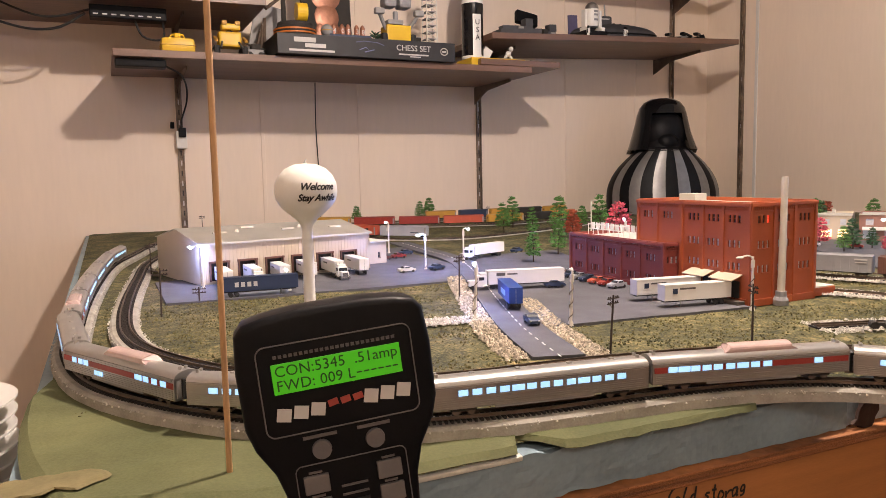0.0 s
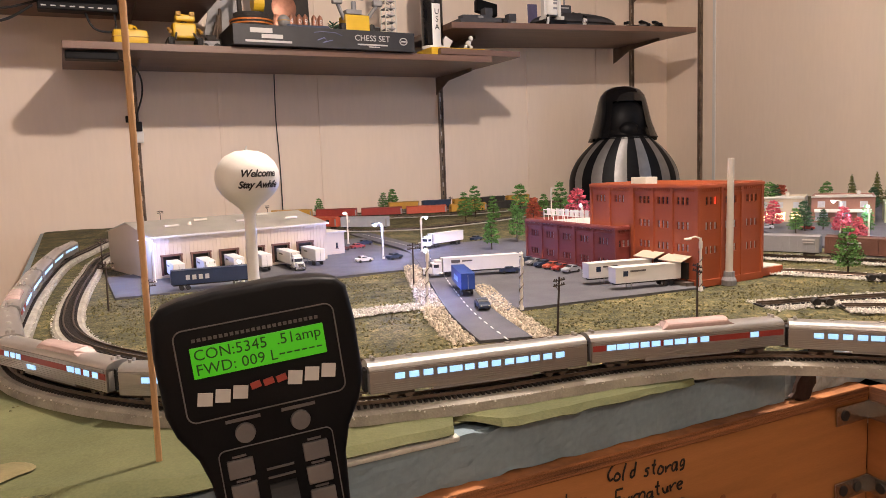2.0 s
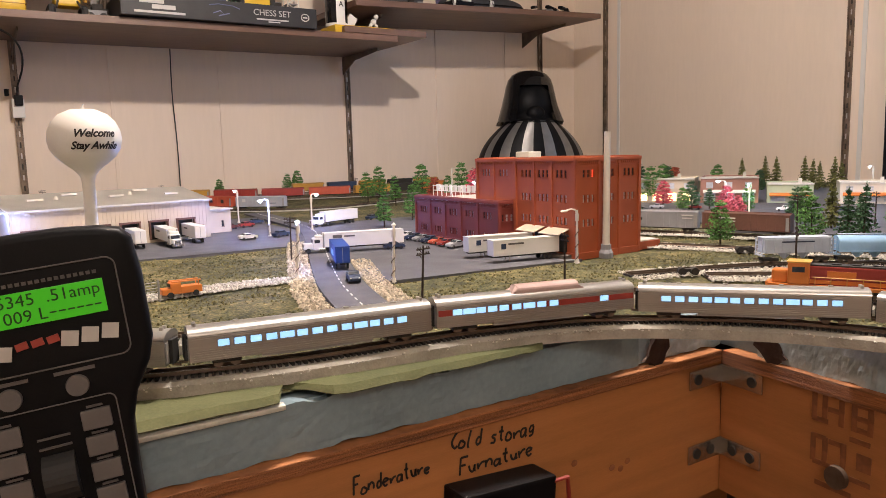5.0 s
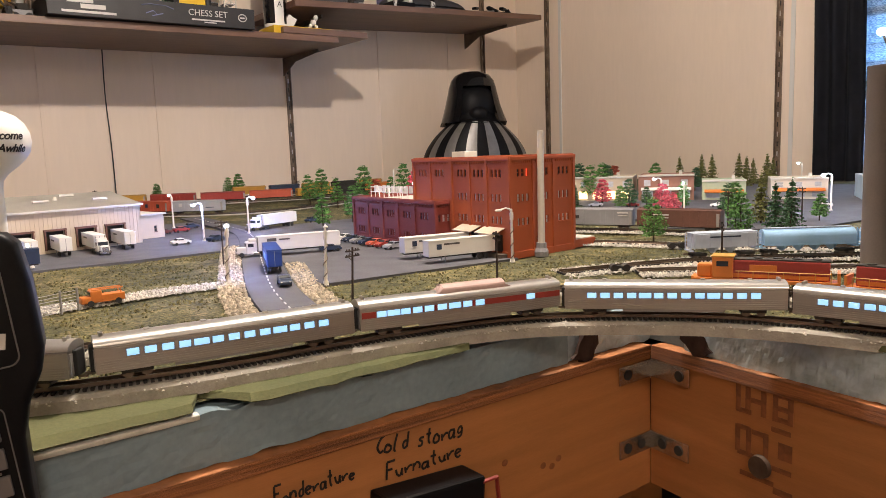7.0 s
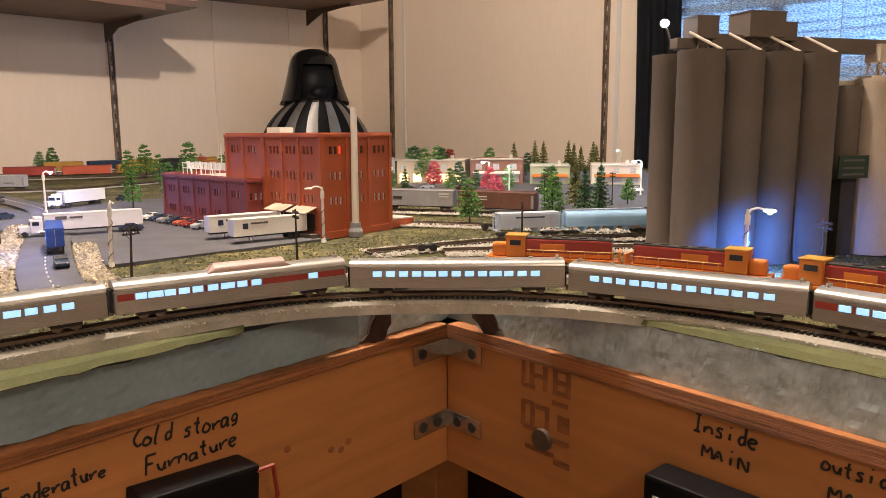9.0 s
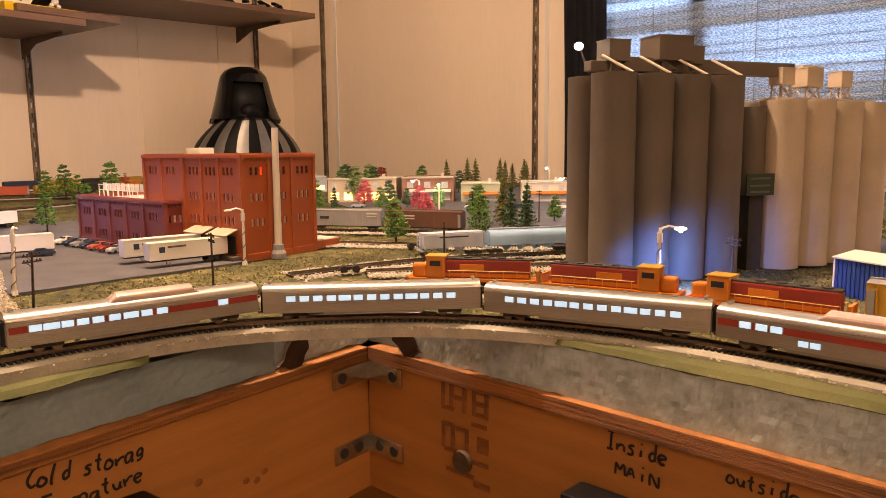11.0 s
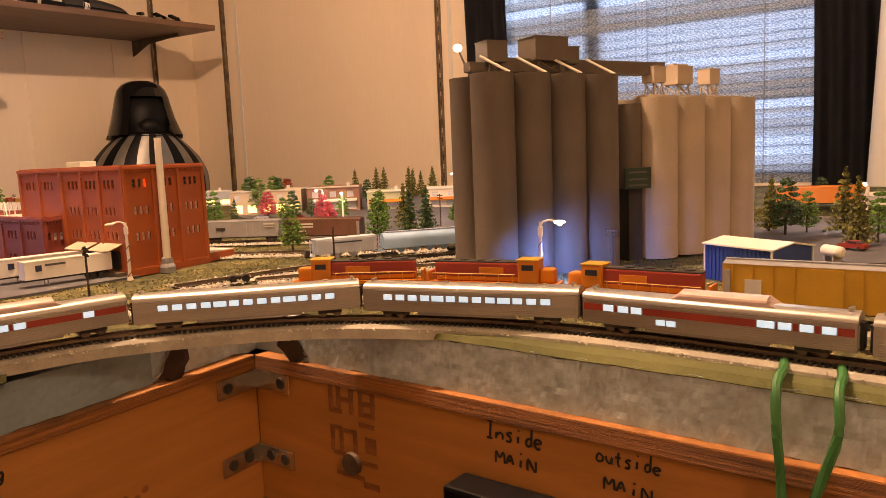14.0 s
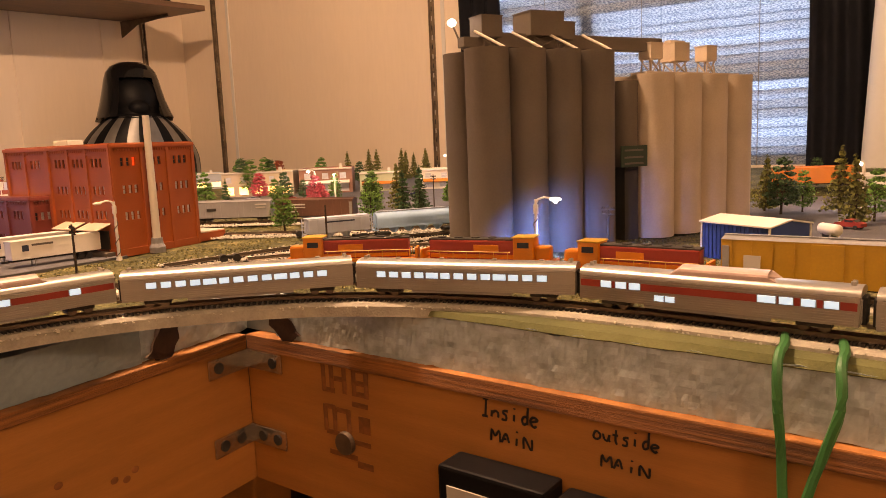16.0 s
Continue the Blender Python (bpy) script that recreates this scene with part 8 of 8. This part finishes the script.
bust()
cn = thing("brown_cone_string", "string of brown wooden beads leaning behind the bust", "ornament", pose(2.12, 2.33, G))
for k in range(9):
    part("bead", ball(B(), (0.012 * k - 0.02, -0.004 * k, 0.28 - 0.028 * k), (0.022, 0.020, 0.020), 12), mat("brown_bead", (0.11, 0.055, 0.035), 0.6) if k == 0 else bpy.data.materials["brown_bead"], cn, smooth=True)
part("post", rod(B(), (0.0, 0.02, 0), (-0.02, 0.02, 0.28), 0.006, n=8), M_TRUNK, cn)

# ---- water tower ----
wt = thing("water_tower", "white bulb-topped model water tower with script lettering", "water tower", pose(0.154, 0.632, G))
prof = [(0.0085, 0.0), (0.0060, 0.006), (0.0054, 0.015), (0.0050, 0.110), (0.0058, 0.1155), (0.0099, 0.1205), (0.0167, 0.1256), (0.0228, 0.1310), (0.0268, 0.1370), (0.0283, 0.1440), (0.0274, 0.1512), (0.0240, 0.1580), (0.0183, 0.1636), (0.0099, 0.1672), (0.0, 0.1680)]
part("tank", lathe(B(), prof, 48, sx=0.95, sy=0.95), M_WHITE, wt, smooth=True)
part("top_cap", rod(B(), (0, 0, 0.1675), (0, 0, 0.1690), 0.0015, n=10), M_WHITE, wt)
part("vent", rod(B(), (0, 0, 0.1690), (0.001, 0, 0.1715), 0.0006, n=6), M_WHITE, wt)


def round_tank(v):
    """Lays flat lettering onto the bulb, facing the aisle."""
    zc, R = 0.144, 0.0271
    h = max(-0.9, min(0.9, v.y / 0.0236))
    r = R * math.sqrt(max(0.05, 1 - h * h * 0.75))
    a = v.x / R
    return Vector((r * math.sin(a), -r * math.cos(a) - v.z, zc + v.y))


for txt, yy, sz in (("Welcome", 0.0042, 0.0084), ("Stay Awhile", -0.0050, 0.0080)):
    lettering("lettering", txt, sz, M_INK, pose(0, 0, 0, 0, 0, 8), wt, 0.00015, 0.35, 0.95, bold=0.00022, bend=lambda v, o=yy: round_tank(Vector((v.x, v.y + o, v.z + 0.0003))))

# ---- hand-held throttle in its holder on the bench ----
ux = Vector((0.068, -0.012, 0.0075)).normalized()
uz = ux.cross(Vector((0, 0.05, 1)).normalized()).normalized()
uy = uz.cross(ux)
TM = Matrix((ux, uy, uz)).transposed().to_4x4()
TM.translation = (0.0850, 0.3215, 1.0855)
th = thing("throttle_controller", "black hand-held train throttle with a glowing green screen", "controller", TM)
half = [(0.026, -0.16), (0.0285, -0.09), (0.0300, -0.070), (0.0335, -0.058), (0.0405, -0.046), (0.0435, -0.036), (0.0440, -0.010), (0.0425, 0.006), (0.0385, 0.0105), (0.030, 0.0125), (0.015, 0.0140)]
poly = half + [(-x, y) for x, y in reversed(half)]
bm = prism(B(), poly, -0.026, -0.0008)
es = [e for e in bm.edges if all(abs(v.co.z + 0.0008) < 1e-5 for v in e.verts) or all(abs(v.co.z + 0.026) < 1e-5 for v in e.verts)]
bmesh.ops.bevel(bm, geom=es, offset=0.0035, segments=4, affect="EDGES", profile=0.5)
part("case", bm, M_BLACK, th, smooth=True)


def rounded_loop(w, h, r, y, n=6):
    pts = []
    for cx, cy, a0 in ((w / 2 - r, h / 2 - r, 0), (-w / 2 + r, h / 2 - r, 90), (-w / 2 + r, -h / 2 + r, 180), (w / 2 - r, -h / 2 + r, 270)):
        for k in range(n + 1):
            a = radians(a0 + 90 * k / n)
            pts.append((cx + r * math.cos(a), y + cy + r * math.sin(a), 0.0))
    return pts + pts[:2]


part("screen_border", tube(B(), rounded_loop(0.0690, 0.0405, 0.004, -0.0203), 0.00035, 5), M_BTN, th, "thin grey rounded border line")
part("key_border", tube(B(), rounded_loop(0.0500, 0.085, 0.003, -0.098), 0.0003, 5), M_BTN, th)
scr = part("screen", box(B(), (0, -0.0150, 0.0), (0.0575, 0.0135, 0.0008), bev=0.0002), M_LCD, th, "glowing green display")
for txt, x, y in (("CON:5345", -0.0275, -0.0118), ("FWD: 009 L", -0.0275, -0.0182)):
    lettering("display_text", txt, 0.0068, M_LCDT, pose(x, y, 0.0006), scr, 0.0001, 0, 1.02, align="LEFT")
lettering("display_text", ".51amp", 0.0068, M_LCDT, pose(0.0275, -0.0118, 0.0006), scr, 0.0001, 0, 1.0, align="RIGHT")
for k in range(6):
    part("display_dash", box(B(), (0.0092 + 0.0033 * k, -0.0182, 0.0005), (0.0024, 0.0006, 0.0004)), M_LCDT, scr)
for k in range(24):
    part("print_bar", box(B(), (-0.0265 + 0.0023 * k, -0.0052, 0.0), (0.0015, 0.0014, 0.0006)), M_PRINTD, th)
for x, y, w, h, mm, sh_ in ((-0.0185, -0.0312, 0.0225, 0.0058, M_PRINT, 0), (0.0015, -0.0295, 0.0170, 0.0030, M_REDPR, 8), (0.0205, -0.0300, 0.0225, 0.0062, M_PRINT, 0)):
    bm = B()
    k0 = 3
    for k in range(k0):
        box(bm, (x + (k - 1) * w / 3, y + (0.0003 * k if sh_ else 0), 0.0), (w / 3 - 0.0012, h, 0.0006), pose(0, 0, 0, 0, 0, -12 if not sh_ else 10), 0.0001)
    part("maker_mark", bm, mm, th, "printed maker's mark")
for x in (-0.0121, 0.0121):
    part("button", rod(B(), (x, -0.0495, -0.001), (x, -0.0495, 0.0012), 0.0045, 0.0042, 20), M_BTN, th, "round grey button")
    part("print_bar", box(B(), (x, -0.0432, 0.0), (0.015, 0.0014, 0.0006)), M_PRINTD, th)
for r in range(6):
    for cx in (-0.0165, 0.0165):
        part("key", box(B(), (cx, -0.0645 - 0.0110 * r, 0.0002), (0.0112, 0.0082, 0.0024), bev=0.0006), M_BTN, th, "grey rubber key")
        part("print_bar", box(B(), (cx, -0.0592 - 0.0110 * r, 0.0), (0.006, 0.0009, 0.0006)), M_PRINTD, th)
part("thumb_wheel", rod(B(), (-0.006, -0.085, -0.002), (0.006, -0.085, -0.002), 0.010, n=24), M_RUBBER, th, "ribbed black thumb wheel")
for k in range(8):
    part("wheel_rib", box(B(), (0, -0.068 - 0.004 * k, 0.0002), (0.012, 0.0008, 0.001)), M_PRINTD, th)
hd = thing("throttle_holder", "plain black holder clip on the bench front", "holder", pose(0.088, 0.350, 0.955))
part("cup", box(B(), (0, 0, -0.012), (0.062, 0.008, 0.050), bev=0.002), M_BLACK, hd)
part("lip", box(B(), (0, -0.012, -0.040), (0.062, 0.030, 0.004), bev=0.001), M_BLACK, hd)

# upright wooden dowel at the front of the layout
st = thing("wooden_dowel", "thin upright bare wooden dowel stuck into the layout front", "dowel", pose(0.0485, 0.40, 0.985))
part("stick", rod(B(), (0, 0, 0), (0.0, 0.0, 0.75), 0.0016, 0.0019, 16), M_WOOD, st, smooth=True)
part("tip", rod(B(), (0, 0, 0.75), (0, 0, 0.756), 0.0019, 0.0010, 16), M_WOOD, st)

# green twine hanging over the bench edge
twine = thing("twine_loop", "bright green twine looped over the foam edge", "twine")
for y0, y1, n in ((-0.031, -0.0345, 0), (-0.0565, -0.040, 1)):
    x = face_x(y0) - 0.006
    pts = [(x + 0.055, y0 + 0.003, 1.004), (x + 0.022, y0, 1.0045), (x + 0.003, y0 + 0.001, 1.003), (x - 0.002, y0 + 0.0005, 0.985), (x - 0.001, y0 * 0.6 + y1 * 0.4, 0.962), (x - 0.002, y1 * 0.7 + y0 * 0.3, 0.945), (x - 0.003, y1, 0.915), (x - 0.004, y1 - 0.001, 0.84)]
    part("strand", tube(B(), spline(pts, 0.006), 0.0023, 8), M_GREENC, twine, smooth=True)

# stacked white cups on a stand beside the bench
bm = box(B(), (0, 0, 0.44), (0.12, 0.12, 0.88), bev=0.004)
single("side_stand", bm, M_BROWN, "plain brown stand beside the bench", "stand", pose(-0.135, 0.60, 0))
for k in range(12):
    c = single("paper_plate", lathe(B(), [(0.0, 0.001), (0.040, 0.001), (0.052, 0.004), (0.062, 0.010), (0.062, 0.0115), (0.051, 0.0055), (0.040, 0.0028), (0, 0.0028)], 36), M_WHITE, "white ridged plate in a stack", "plate", pose(-0.131 + 0.0006 * (k % 3), 0.60, 0.880 + 0.0105 * k), "stacked plates", smooth=True) if k == 0 else copy_thing(c, pose(-0.131 + 0.0008 * (k % 3), 0.60, 0.880 + 0.0105 * k))
